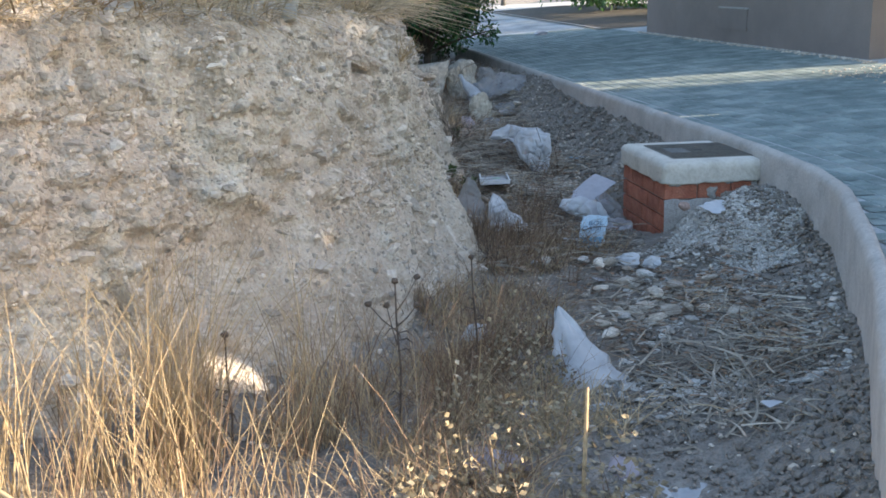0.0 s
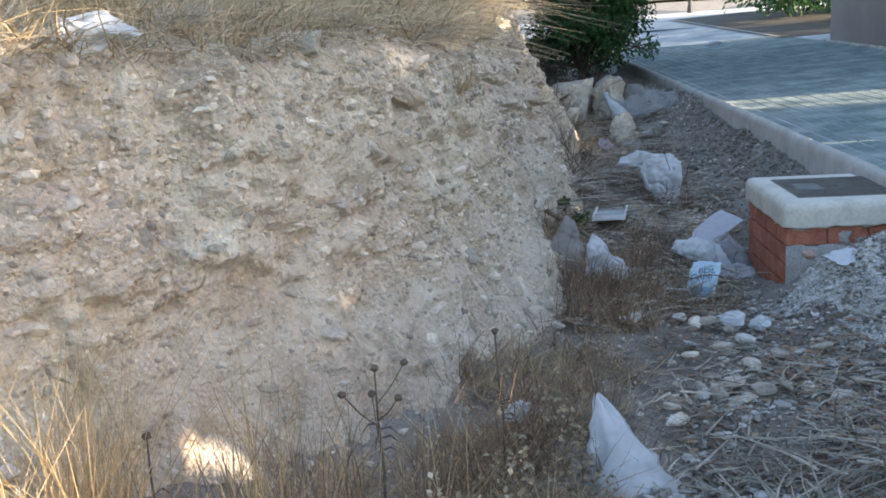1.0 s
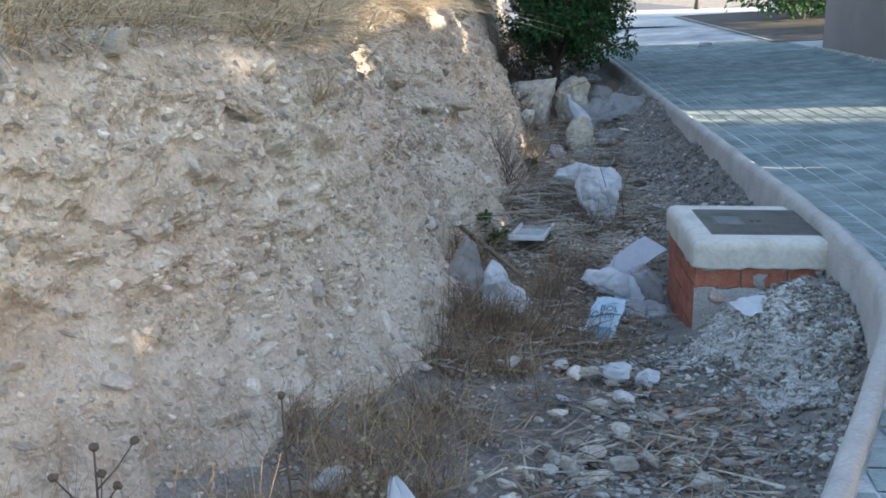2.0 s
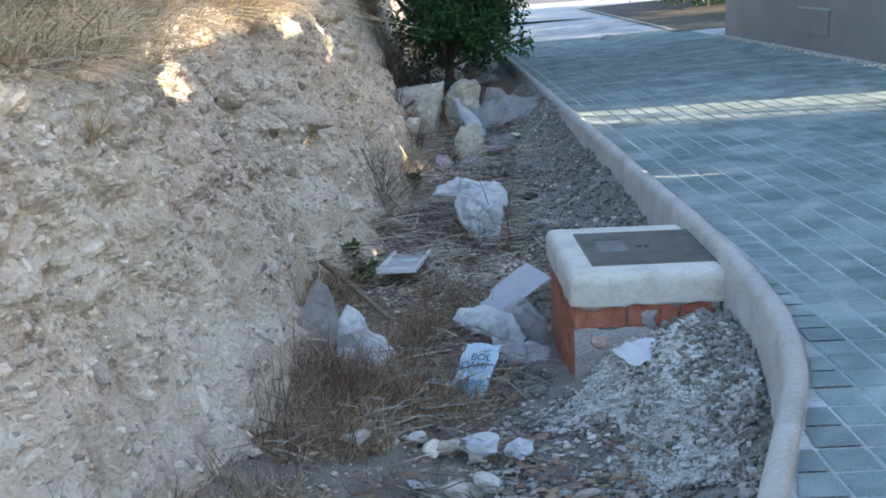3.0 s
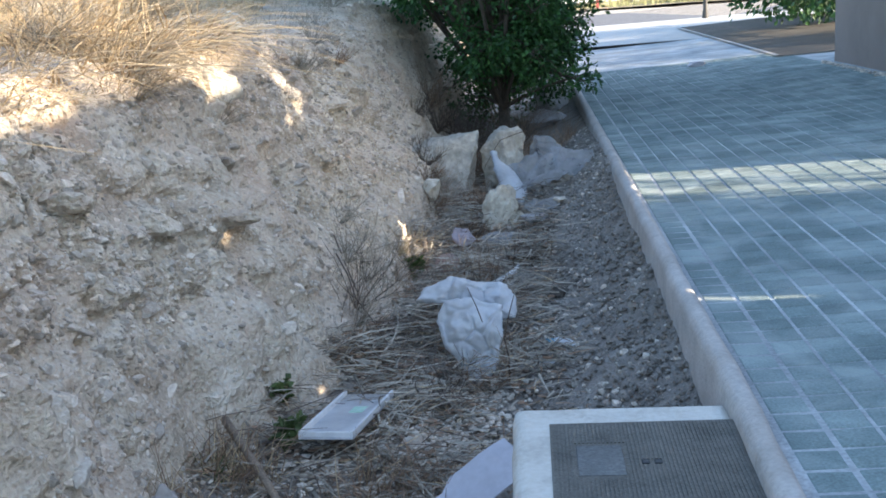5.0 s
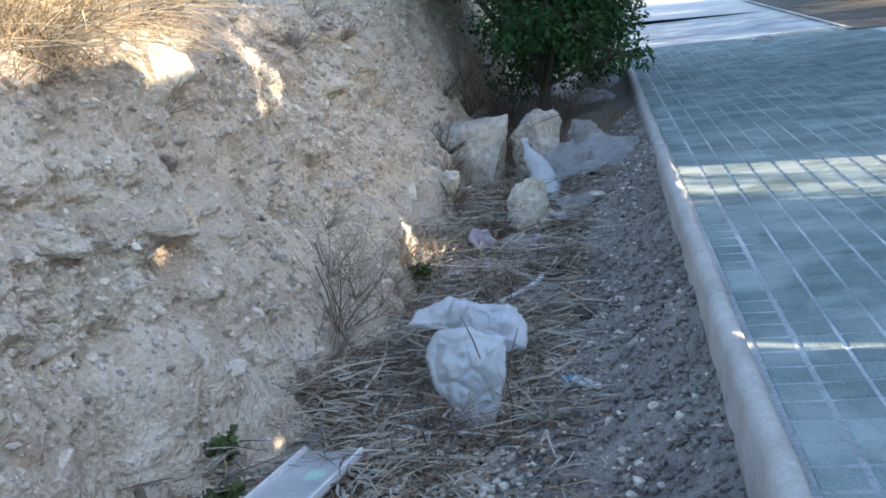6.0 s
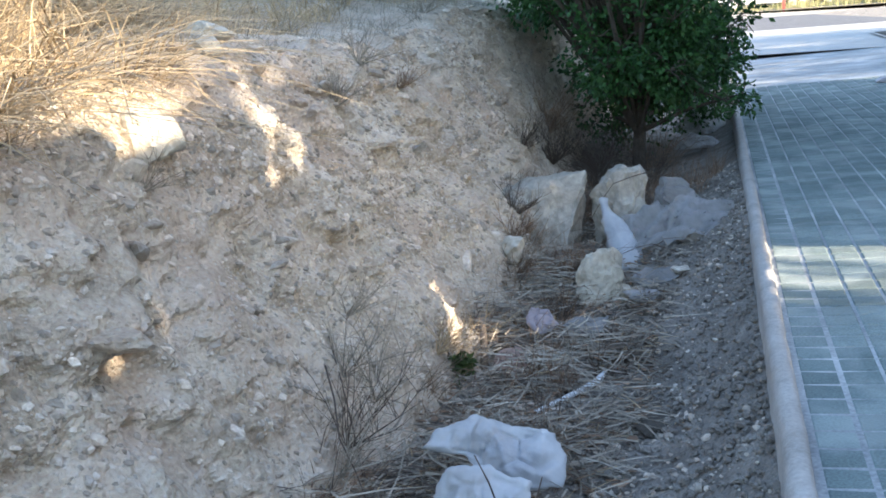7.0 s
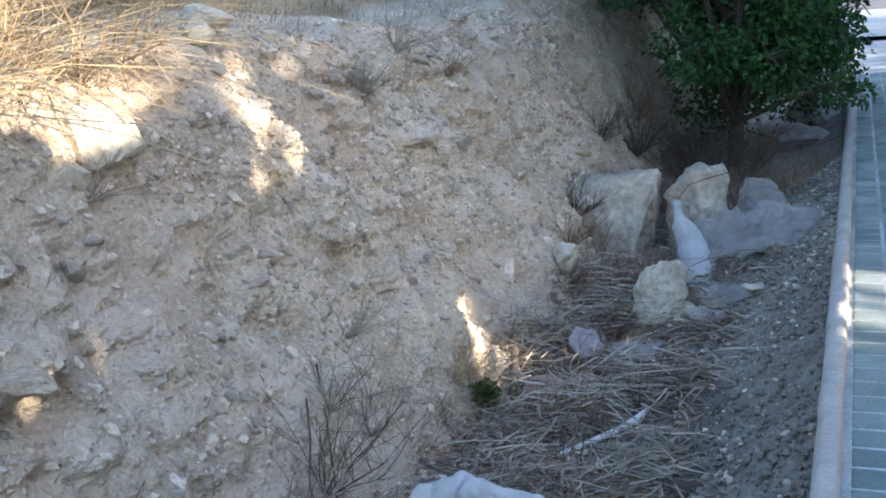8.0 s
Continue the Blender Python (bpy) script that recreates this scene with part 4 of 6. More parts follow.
def upright(rnd, spots, count, height, width, spread, lean):
    out = []
    for cx, cy, r, amount in spots:
        for _ in range(int(count * amount)):
            a, q = rnd.uniform(0, 6.283), r * rnd.random() ** 0.6
            x, y = cx + q * math.cos(a), cy + q * math.sin(a)
            if x > kerb_x(y) - 0.1 or noise.noise(Vector((x * 4.5, y * 4.5, 0.7))) < rnd.uniform(-0.25, 0.2):
                continue
            z = ground_at(x, y)
            d = Vector((rnd.gauss(lean[0], spread), rnd.gauss(lean[1], spread), 1))
            l = rnd.uniform(*height)
            out.append((Vector((x, y, z - 0.02)), d, l, rnd.uniform(*width), Vector((rnd.gauss(0, 0.10), rnd.gauss(0, 0.10), -0.06)) * l * 2))
    return out


rnd = random.Random(22)
TALL = [(-0.55, 4.35, 0.3, 1.3), (0.0, 4.6, 0.3, 1.2), (0.35, 4.75, 0.25, 0.7), (-0.95, 4.25, 0.25, 0.5), (-0.55, 3.6, 0.4, 1.0), (-0.15, 4.0, 0.4, 0.9), (-0.35, 3.75, 0.35, 1.3), (-0.05, 3.55, 0.25, 1.0), (0.25, 4.25, 0.30, 0.8), (-0.75, 3.85, 0.3, 0.8), (0.15, 3.2, 0.3, 0.7), (0.55, 4.7, 0.3, 0.4)]
LOW = [(0.45, 3.4, 0.45, 1.5), (0.9, 3.9, 0.35, 1.0), (0.75, 4.6, 0.35, 1.0), (1.05, 5.1, 0.35, 1.2), (1.25, 5.9, 0.3, 1.0), (1.35, 6.5, 0.35, 0.9), (1.6, 7.3, 0.3, 0.8), (1.55, 8.0, 0.3, 0.8), (1.9, 7.7, 0.2, 0.4), (0.2, 3.0, 0.5, 1.2), (-0.5, 3.2, 0.45, 1.0), (1.4, 8.8, 0.2, 0.3), (0.9, 6.2, 0.25, 0.6), (1.75, 8.6, 0.3, 0.6), (2.0, 9.0, 0.3, 0.4), (1.45, 9.3, 0.2, 0.5), (2.15, 7.6, 0.25, 0.5), (1.6, 7.85, 0.25, 0.9), (0.35, 4.3, 0.35, 1.3), (0.6, 5.0, 0.3, 1.1), (0.85, 5.5, 0.3, 1.1), (0.75, 4.0, 0.35, 1.2), (1.15, 4.5, 0.3, 1.0), (0.3, 5.0, 0.3, 0.8), (-0.2, 4.6, 0.35, 0.9), (1.1, 6.6, 0.25, 0.8)]
blades("tall_dry_grass", upright(rnd, TALL, 50, (0.28, 0.72), (0.0018, 0.0036), 0.20, (-0.03, 0.0)), STRAW, "tall straw-coloured dry grass at the foot of the bank", "dry grass")
CLUMP = [(-0.42, 4.25, 0.17, 1.0), (-0.26, 4.32, 0.14, 0.9), (-0.60, 4.15, 0.16, 0.8), (-0.12, 4.42, 0.10, 0.5), (0.12, 4.5, 0.12, 0.4), (-0.85, 4.0, 0.2, 0.8)]
blades("grass_clump", upright(rnd, CLUMP, 220, (0.50, 1.05), (0.0018, 0.0034), 0.13, (0.02, 0.0)), STRAW, "tall upright clump of golden dry grass below the bank", "dry grass")
blades("bare_stems", upright(rnd, [(0.15, 4.5, 0.25, 1.0), (0.45, 4.7, 0.25, 0.9), (-0.2, 4.4, 0.3, 0.9), (0.75, 4.9, 0.2, 0.7), (1.0, 5.4, 0.2, 0.5), (0.5, 4.2, 0.3, 0.8), (-0.5, 4.5, 0.3, 1.0), (-0.8, 4.4, 0.3, 0.8), (0.1, 4.9, 0.25, 0.7)], 62, (0.30, 0.68), (0.0016, 0.003), 0.22, (0.02, 0.0)), BROWN_STEM, "slender bare brown stems standing below the bank", "dead weeds")
blades("tall_brown_grass", upright(rnd, TALL, 52, (0.25, 0.75), (0.0016, 0.0032), 0.26, (0.0, 0.0)), BROWN_STEM, "tall brown dead grass at the foot of the bank", "dry grass")
blades("low_dry_grass", upright(rnd, LOW, 420, (0.08, 0.30), (0.0018, 0.0042), 0.85, (0, 0)), STRAW, "low tangled straw-coloured grass", "dry grass")
blades("brown_weeds", upright(rnd, LOW[:18] + [(0.6, 4.9, 0.3, 0.5), (0.9, 5.5, 0.3, 0.6), (0.4, 4.4, 0.3, 0.5), (1.2, 5.4, 0.4, 1.5), (1.5, 6.9, 0.4, 1.2)], 360, (0.10, 0.40), (0.0016, 0.0036), 0.75, (0, 0)), BROWN_STEM, "reddish brown dead weeds in the ditch", "dead weeds")
FARW = [(1.75, 12.1, 0.15, 0.5), (1.55, 11.6, 0.15, 0.3), (1.95, 13.6, 0.3, 0.5), (1.8, 14.6, 0.25, 0.5), (2.2, 16.2, 0.4, 0.8), (2.5, 12.9, 0.4, 0.4), (2.4, 10.6, 0.25, 0.3), (1.6, 10.9, 0.2, 0.3), (2.6, 16.6, 0.4, 0.6)]
blades("ditch_weeds", upright(rnd, FARW, 200, (0.10, 0.40), (0.0018, 0.0035), 0.6, (0, 0)), GREY_STRAW, "dry grey weeds standing in the ditch", "dead weeds")
blades("under_bush_brush", upright(rnd, [(2.2, 16.2, 0.5, 2.5), (1.95, 15.5, 0.35, 1.6), (2.7, 16.9, 0.5, 2.0), (2.35, 15.5, 0.3, 1.0), (1.85, 14.6, 0.2, 0.7), (2.3, 14.3, 0.25, 0.6), (1.75, 12.0, 0.15, 0.6), (2.25, 13.5, 0.4, 0.8), (2.0, 15.9, 0.5, 1.5), (1.75, 14.2, 0.25, 1.0), (2.9, 17.4, 0.4, 1.5)], 300, (0.10, 0.45), (0.002, 0.004), 0.7, (0, 0)), BROWN_STEM, "brown dead brush in the shade under the bush", "dead brush")
blades("russet_weeds", upright(rnd, [(1.55, 7.6, 0.25, 1.2), (1.75, 7.9, 0.3, 1.3), (1.45, 8.1, 0.2, 1.0), (1.9, 8.4, 0.25, 0.9), (2.05, 8.7, 0.25, 0.7), (1.6, 8.7, 0.25, 0.8), (2.2, 9.2, 0.25, 0.6), (2.1, 12.4, 0.3, 0.7), (2.45, 11.6, 0.3, 0.5), (2.5, 12.7, 0.3, 0.6), (2.25, 13.4, 0.35, 0.9), (2.0, 13.9, 0.25, 0.8), (2.3, 14.3, 0.3, 0.8), (1.6, 11.1, 0.2, 0.6)], 300, (0.08, 0.36), (0.0018, 0.004), 0.75, (0, 0)), BROWN_STEM, "russet dead weeds between the bags", "dead weeds")
blades("dark_dead_stems", upright(rnd, [(1.30, 7.2, 0.12, 0.7), (1.40, 7.65, 0.15, 1.0), (1.55, 7.95, 0.2, 1.2), (1.72, 7.7, 0.25, 1.4), (1.35, 8.1, 0.12, 0.8), (1.85, 8.3, 0.2, 0.8), (1.95, 8.0, 0.15, 0.5), (2.45, 12.0, 0.3, 0.7), (2.35, 10.3, 0.15, 0.3), (1.6, 11.0, 0.15, 0.7)], 34, (0.18, 0.52), (0.0016, 0.0036), 0.22, (0.05, 0.0)), DARK_STEM, "dark bare dead stems standing among the litter", "dead weeds")
blades("pale_tuft", upright(rnd, [(1.85, 12.55, 0.16, 1.2), (1.95, 12.85, 0.12, 0.6)], 130, (0.15, 0.42), (0.002, 0.004), 0.7, (0.35, -0.1)), STRAW, "tuft of pale dry stalks leaning from the bank foot", "dry grass")
blades("green_weeds", upright(rnd, [(1.38, 9.25, 0.10, 1.0), (1.75, 13.95, 0.12, 0.6), (0.85, 3.35, 0.25, 0.7), (1.95, 12.25, 0.08, 0.4), (1.36, 9.7, 0.08, 0.6), (0.8, 6.9, 0.1, 0.3)], 60, (0.05, 0.16), (0.003, 0.007), 0.6, (0, 0)), WEED, "small green weeds at the foot of the bank", "weeds")

# dusty leafy weeds near the start
rnd = random.Random(35)
verts, faces = [], []
for cx, cy, r in ((0.55, 3.7, 0.22), (0.85, 3.95, 0.22), (0.72, 4.35, 0.2), (1.0, 4.25, 0.2), (1.08, 3.6, 0.18), (0.95, 4.9, 0.18), (0.4, 3.35, 0.2), (1.2, 5.0, 0.14), (0.7, 3.45, 0.2), (1.15, 5.5, 0.15)):
    for _ in range(270):
        a, q = rnd.uniform(0, 6.283), r * rnd.random() ** 0.6
        x, y = cx + q * math.cos(a), cy + q * math.sin(a)
        p = Vector((x, y, ditch_z(x, y) + 0.40 * rnd.random() * (1.15 - q / r)))
        l = rnd.uniform(0.012, 0.034)
        ax = Vector((rnd.gauss(0, 1), rnd.gauss(0, 1), rnd.gauss(0.2, 0.6))).normalized()
        sd = ax.cross(Vector((rnd.gauss(0, 1), rnd.gauss(0, 1), rnd.gauss(0, 1)))).normalized() * l * 0.36
        nn = ax.cross(sd) * 0.3
        c = len(verts)
        verts += [p, p + ax * l * 0.5 + sd + nn, p + ax * l, p + ax * l * 0.5 - sd + nn]
        faces += [(c, c + 1, c + 2), (c, c + 2, c + 3)]
tagged(from_data("leafy_weeds", verts, faces, DUSTY_LEAF), "dusty olive leafy weeds drying in the ditch", "weeds", kind="stuff")

def green_weed(at, height, seed):
    """A low leafy weed: a few stems, each with paired leaves."""
    rnd = random.Random(seed)
    w = thing("weed", "small leafy green weed at the foot of the bank", "weed", at, group="green weeds")
    for k in range(9):
        a = rnd.uniform(0, 6.283)
        d = Vector((math.cos(a) * 0.45, math.sin(a) * 0.45, 1)).normalized()
        l = height * rnd.uniform(0.6, 1.1)
        bm = bmesh.new()
        tube(bm, [Vector((0, 0, -0.03)), d * l * 0.5, d * l + Vector((0, 0, -0.02))], [0.004, 0.003, 0.0015], 4)
        st = part("stem", bm, WEED, w)
        verts, faces = [], []
        for j in range(26):
            q = d * l * rnd.uniform(0.2, 1.0)
            ax = Vector((rnd.gauss(0, 1), rnd.gauss(0, 1), rnd.gauss(0.3, 0.5))).normalized()
            ll = rnd.uniform(0.03, 0.06)
            sd = ax.cross(Vector((rnd.gauss(0, 1), rnd.gauss(0, 1), 1))).normalized() * ll * 0.3
            c = len(verts)
            verts += [q, q + ax * ll * 0.5 + sd, q + ax * ll, q + ax * ll * 0.5 - sd + Vector((0, 0, 0.004))]
            faces += [(c, c + 1, c + 2), (c, c + 2, c + 3)]
        tagged(from_data("leaves", verts, faces, WEED, st), kind="stuff")
    return w


for k, (x, y, h) in enumerate(((1.62, 9.62, 0.20), (1.52, 9.95, 0.16), (1.72, 14.1, 0.22), (1.95, 12.35, 0.14))):
    green_weed((x, y, ditch_z(x, y)), h, 90 + k)

# dry scrub on top of the bank
rnd = random.Random(23)
items, twigs = [], []
for _ in range(16000):
    i = rnd.randrange(I_NEAR - 40, I_FAR + 30)
    y = BANK_PTS[i].y
    w = rnd.random() ** 1.6
    dens = 0.9 if y < 12.6 else 0.18
    near_edge = lerp_table([(3, 0.98), (6.3, 0.97), (7.3, 0.99), (8.3, 1.0), (9.0, 0.95), (10.0, 0.92), (11.0, 0.95), (12, 1.03), (13, 1.15), (15, 1.3)], y)
    v = near_edge + (0.40 * w if rnd.random() < 0.85 else 0.9 * rnd.random())
    if rnd.random() > dens:
        continue
    p = bank_point(i, v)
    clump = 0.5 + 0.9 * max(0.0, noise.noise(Vector((p.x * 1.4, p.y * 1.4, 2.2))) + 0.3)
    l = rnd.uniform(0.12, 0.42) * clump * (1.9 if 8.4 < y < 12.2 and v > near_edge + 0.08 else 1.0)
    n = BANK_N[i]
    d = Vector((rnd.gauss(n.x * 0.45, 0.55), rnd.gauss(n.y * 0.45, 0.55), rnd.uniform(0.15, 1.0)))
    (twigs if rnd.random() < 0.3 else items).append((p - Vector((0, 0, 0.02)), d, l, rnd.uniform(0.0018, 0.0038), Vector((n.x * 0.08, n.y * 0.08, -0.10)) * l * 2))
for _ in range(15000):
    i = rnd.randrange(I_NEAR - 20, I_MID)
    y = BANK_PTS[i].y
    if y > 12.8 and rnd.random() < 0.35:
        continue
    edge = lerp_table([(3, 0.99), (8.3, 1.0), (9.5, 0.96), (11.0, 0.98), (12.0, 1.04), (12.8, 1.14), (15, 1.25)], y)
    p = bank_point(i, edge + 0.30 * rnd.random() ** 1.2)
    if noise.noise(Vector((p.x * 1.1, p.y * 1.1, 5.2))) < rnd.uniform(-0.5, 0.25):
        continue
    n = BANK_N[i]
    l = rnd.uniform(0.25, 0.75) * (1.25 if 8.5 < y < 12.5 else 0.85)
    d = Vector((rnd.gauss(n.x * 0.3, 0.7), rnd.gauss(n.y * 0.3, 0.7), rnd.uniform(0.2, 1.0)))
    items.append((p - Vector((0, 0, 0.02)), d, l, rnd.uniform(0.003, 0.0058), Vector((rnd.gauss(n.x * 0.2, 0.25), rnd.gauss(n.y * 0.2, 0.25), -0.45)) * l))
for _ in range(22000):
    i = rnd.randrange(I_NEAR + 40, I_FAR + 30)
    y = BANK_PTS[i].y
    p = bank_point(i, lerp_table([(8, 1.04), (11.5, 1.06), (13, 1.10), (14.5, 1.12), (17, 1.15)], y) + 0.7 * rnd.random() ** 1.3)
    l = rnd.uniform(0.12, 0.45) * (0.7 + 0.8 * max(0.0, noise.noise(Vector((p.x * 1.3, p.y * 1.3, 7.0)))))
    d = Vector((rnd.gauss(0, 0.5), rnd.gauss(0, 0.5), rnd.uniform(0.3, 1.0)))
    items.append((p - Vector((0, 0, 0.03)), d, l, rnd.uniform(0.003, 0.0065), Vector((rnd.gauss(0, 0.25), rnd.gauss(0, 0.25), -0.3)) * l))
for _ in range(9000):
    i = rnd.randrange(I_NEAR, I_FAR + 40)
    y = BANK_PTS[i].y
    if y < 12.2:
        continue
    p = bank_point(i, 1.015 + 0.32 * rnd.random() ** 1.4)
    if noise.noise(Vector((p.x * 1.8, p.y * 1.8, 3.0))) < rnd.uniform(-0.5, 0.3):
        continue
    twigs.append((p - Vector((0, 0, 0.02)), Vector((rnd.gauss(0, 0.6), rnd.gauss(0, 0.6), 0.8)), rnd.uniform(0.08, 0.3), rnd.uniform(0.002, 0.004), Vector((0, 0, -0.05))))
blades("bank_top_grass", items, STRAW, "tangled straw-coloured scrub hanging over the bank edge", "dry grass")
blades("bank_top_twigs", twigs, GREY_STRAW, "grey dry twigs over the bank edge", "dry scrub")


def dry_shrub(at, size, count, seed, label, mat, out=(0, 0), group=""):
    rnd = random.Random(seed)
    bm = bmesh.new()
    for k in range(count):
        a = rnd.uniform(0, 6.283)
        d = Vector((math.cos(a) * 0.6 + out[0], math.sin(a) * 0.6 + out[1], rnd.uniform(0.3, 1.1))).normalized()
        l = size * rnd.uniform(0.5, 1.0)
        pts, p = [], Vector((0, 0, -0.02))
        for s in range(5):
            pts.append(p.copy())
            p += d * l / 4
            d = (d + Vector((rnd.gauss(0, 0.2), rnd.gauss(0, 0.2), rnd.gauss(0, 0.15)))).normalized()
        tube(bm, pts, [0.003, 0.0025, 0.002, 0.0015, 0.001], 3)
        for s in (1, 2, 3):
            for _ in range(2):
                e = (d + Vector((rnd.gauss(0, 0.6), rnd.gauss(0, 0.6), rnd.gauss(0.1, 0.4)))).normalized()
                q = pts[s]
                tube(bm, [q, q + e * l * 0.16, q + e * l * 0.3 + Vector((0, 0, 0.01))], [0.0016, 0.0012, 0.0008], 3)
    ob = link("dry_shrub", bm, mat)
    ob.matrix_basis = pose(*at)
    return tagged(ob, label, "dry shrub", group)


def on_bank(y, v):
    i = min(range(I_NEAR, I_FAR + 20), key=lambda k: abs(BANK_PTS[k].y - y))
    return bank_point(i, v), BANK_N[i]


for k, (y, v, s, c, m) in enumerate(((10.75, 0.78, 0.26, 16, GREY_STRAW), (12.9, 0.86, 0.34, 24, GREY_STRAW), (13.4, 0.92, 0.34, 22, GREY_STRAW), (14.0, 0.85, 0.25, 14, BROWN_STEM), (11.75, 0.40, 0.30, 14, GREY_STRAW), (11.4, 0.33, 0.42, 14, GREY_STRAW), (11.2, 0.22, 0.55, 14, DARK_STEM), (11.6, 0.24, 0.5, 12, GREY_STRAW), (11.0, 0.2, 0.5, 12, GREY_STRAW), (12.2, 0.25, 0.4, 14, STRAW), (14.2, 0.33, 0.34, 20, BROWN_STEM), (14.7, 0.37, 0.36, 24, DARK_STEM), (15.2, 0.34, 0.4, 24, BROWN_STEM), (15.6, 0.30, 0.45, 26, DARK_STEM), (14.4, 0.24, 0.3, 20, GREY_STRAW), (13.9, 0.26, 0.28, 16, BROWN_STEM), (8.3, 0.98, 0.4, 26, STRAW), (9.2, 1.04, 0.5, 34, STRAW), (9.9, 1.06, 0.55, 36, GREY_STRAW), (10.6, 1.08, 0.5, 30, STRAW), (11.3, 1.10, 0.5, 30, STRAW), (7.6, 0.95, 0.35, 20, STRAW), (6.9, 0.85, 0.2, 12, STRAW), (12.4, 1.12, 0.4, 20, GREY_STRAW), (16.2, 1.02, 0.4, 16, GREY_STRAW), (5.6, 1.05, 0.4, 26, GREY_STRAW), (5.0, 1.05, 0.4, 26, GREY_STRAW), (4.4, 1.05, 0.4, 26, GREY_STRAW), (8.0, 1.08, 0.6, 44, GREY_STRAW), (8.7, 1.10, 0.6, 44, STRAW), (9.4, 1.12, 0.65, 50, GREY_STRAW), (10.2, 1.14, 0.65, 50, STRAW), (10.9, 1.16, 0.6, 44, GREY_STRAW), (9.0, 1.2, 0.65, 50, STRAW), (10.0, 1.25, 0.65, 50, GREY_STRAW), (11.2, 1.2, 0.6, 40, STRAW))):
    p, n = on_bank(y, v)
    dry_shrub(p, s, c, 300 + k, "leafless dry shrub of thin twigs on the earth bank", m, (n.x * 0.5, n.y * 0.5), "dry shrubs on the bank")


for k, (x, y, s, c, m) in enumerate(((1.95, 15.35, 0.42, 26, BROWN_STEM), (1.82, 14.65, 0.34, 22, DARK_STEM), (2.3, 16.1, 0.5, 30, BROWN_STEM), (2.75, 16.1, 0.45, 26, DARK_STEM), (2.02, 15.9, 0.5, 30, DARK_STEM), (2.35, 14.55, 0.28, 18, BROWN_STEM), (2.3, 13.55, 0.26, 18, DARK_STEM), (2.45, 12.35, 0.26, 16, BROWN_STEM), (1.95, 8.6, 0.3, 18, BROWN_STEM), (1.55, 7.8, 0.34, 20, BROWN_STEM), (1.8, 7.7, 0.32, 20, BROWN_STEM), (2.30, 10.22, 0.42, 7, DARK_STEM), (2.52, 10.30, 0.40, 7, BROWN_STEM), (2.62, 10.75, 0.36, 8, BROWN_STEM), (2.12, 11.9, 0.34, 9, BROWN_STEM), (2.62, 12.6, 0.3, 9, DARK_STEM))):
    dry_shrub((x, y, ditch_z(x, y)), s, c, 350 + k, "leafless brown brush growing in the ditch", m, (0, 0), "dry brush in the ditch")


def thistle(at, height, seed, heads):
    rnd = random.Random(seed)
    t = thing("thistle", "dead brown thistle with round dry seed heads", "thistle", at, group="thistles")
    bm = bmesh.new()
    top = Vector((rnd.gauss(0, 0.02), rnd.gauss(0, 0.02), height))
    tube(bm, [(0, 0, -0.05), top * 0.35 + Vector((0.01, 0, 0)), top * 0.7, top], [0.006, 0.005, 0.004, 0.003], 5)
    ends = [top]
    for k in range(heads - 1):
        f = rnd.uniform(0.45, 0.85)
        a = k * 2.4 + rnd.uniform(0, 1)
        q = top * f
        e = q + Vector((math.cos(a), math.sin(a), 1.1)).normalized() * height * rnd.uniform(0.2, 0.32)
        br = bmesh.new()
        tube(br, [q, (q + e) / 2 + Vector((0, 0, -0.01)), e], [0.0035, 0.003, 0.0022], 4)
        part("branch", br, DARK_STEM, t)
        ends.append(e)
    for k in range(10):
        f, a = rnd.uniform(0.1, 0.7), rnd.uniform(0, 6.28)
        q = top * f
        lf = bmesh.new()
        tube(lf, [q, q + Vector((math.cos(a), math.sin(a), 0.2)) * 0.04, q + Vector((math.cos(a), math.sin(a), -0.3)) * 0.07], [0.003, 0.004, 0.001], 3)
        part("leaf", lf, DARK_STEM, t)
    part("stem", bm, DARK_STEM, t)
    for e in ends:
        bm = bmesh.new()
        bmesh.ops.create_icosphere(bm, subdivisions=2, radius=0.013)
        for v in bm.verts:
            v.co *= 1 + 0.35 * rnd.uniform(-0.4, 1.0)
            v.co.z *= 0.9
            v.co += e
        part("seed_head", bm, DARK_STEM, t)
    return t


for k, (x, y, h, n) in enumerate(((0.52, 4.75, 0.58, 5), (0.95, 5.35, 0.60, 1), (-0.15, 4.35, 0.5, 1))):
    thistle((x, y, ditch_z(x, y)), h, 400 + k, n)

# a few long pale canes in front
for k, (a, b) in enumerate((((-1.05, 3.55, 0.0), (-0.15, 3.05, -0.40)), ((-0.75, 2.95, -0.30), (0.55, 2.85, -0.46)), ((1.02, 3.75, -0.62), (1.06, 3.85, -0.16)))):
    bm = bmesh.new()
    a, b = Vector(a), Vector(b)
    tube(bm, [a, a.lerp(b, 0.35) + Vector((0, 0, 0.015)), a.lerp(b, 0.7) + Vector((0, 0, -0.01)), b], [0.006, 0.0075, 0.007, 0.006], 6)
    tagged(link("cane", bm, STRAW, smooth=True), "long pale dry cane leaning in the grass", "cane", "dry canes")


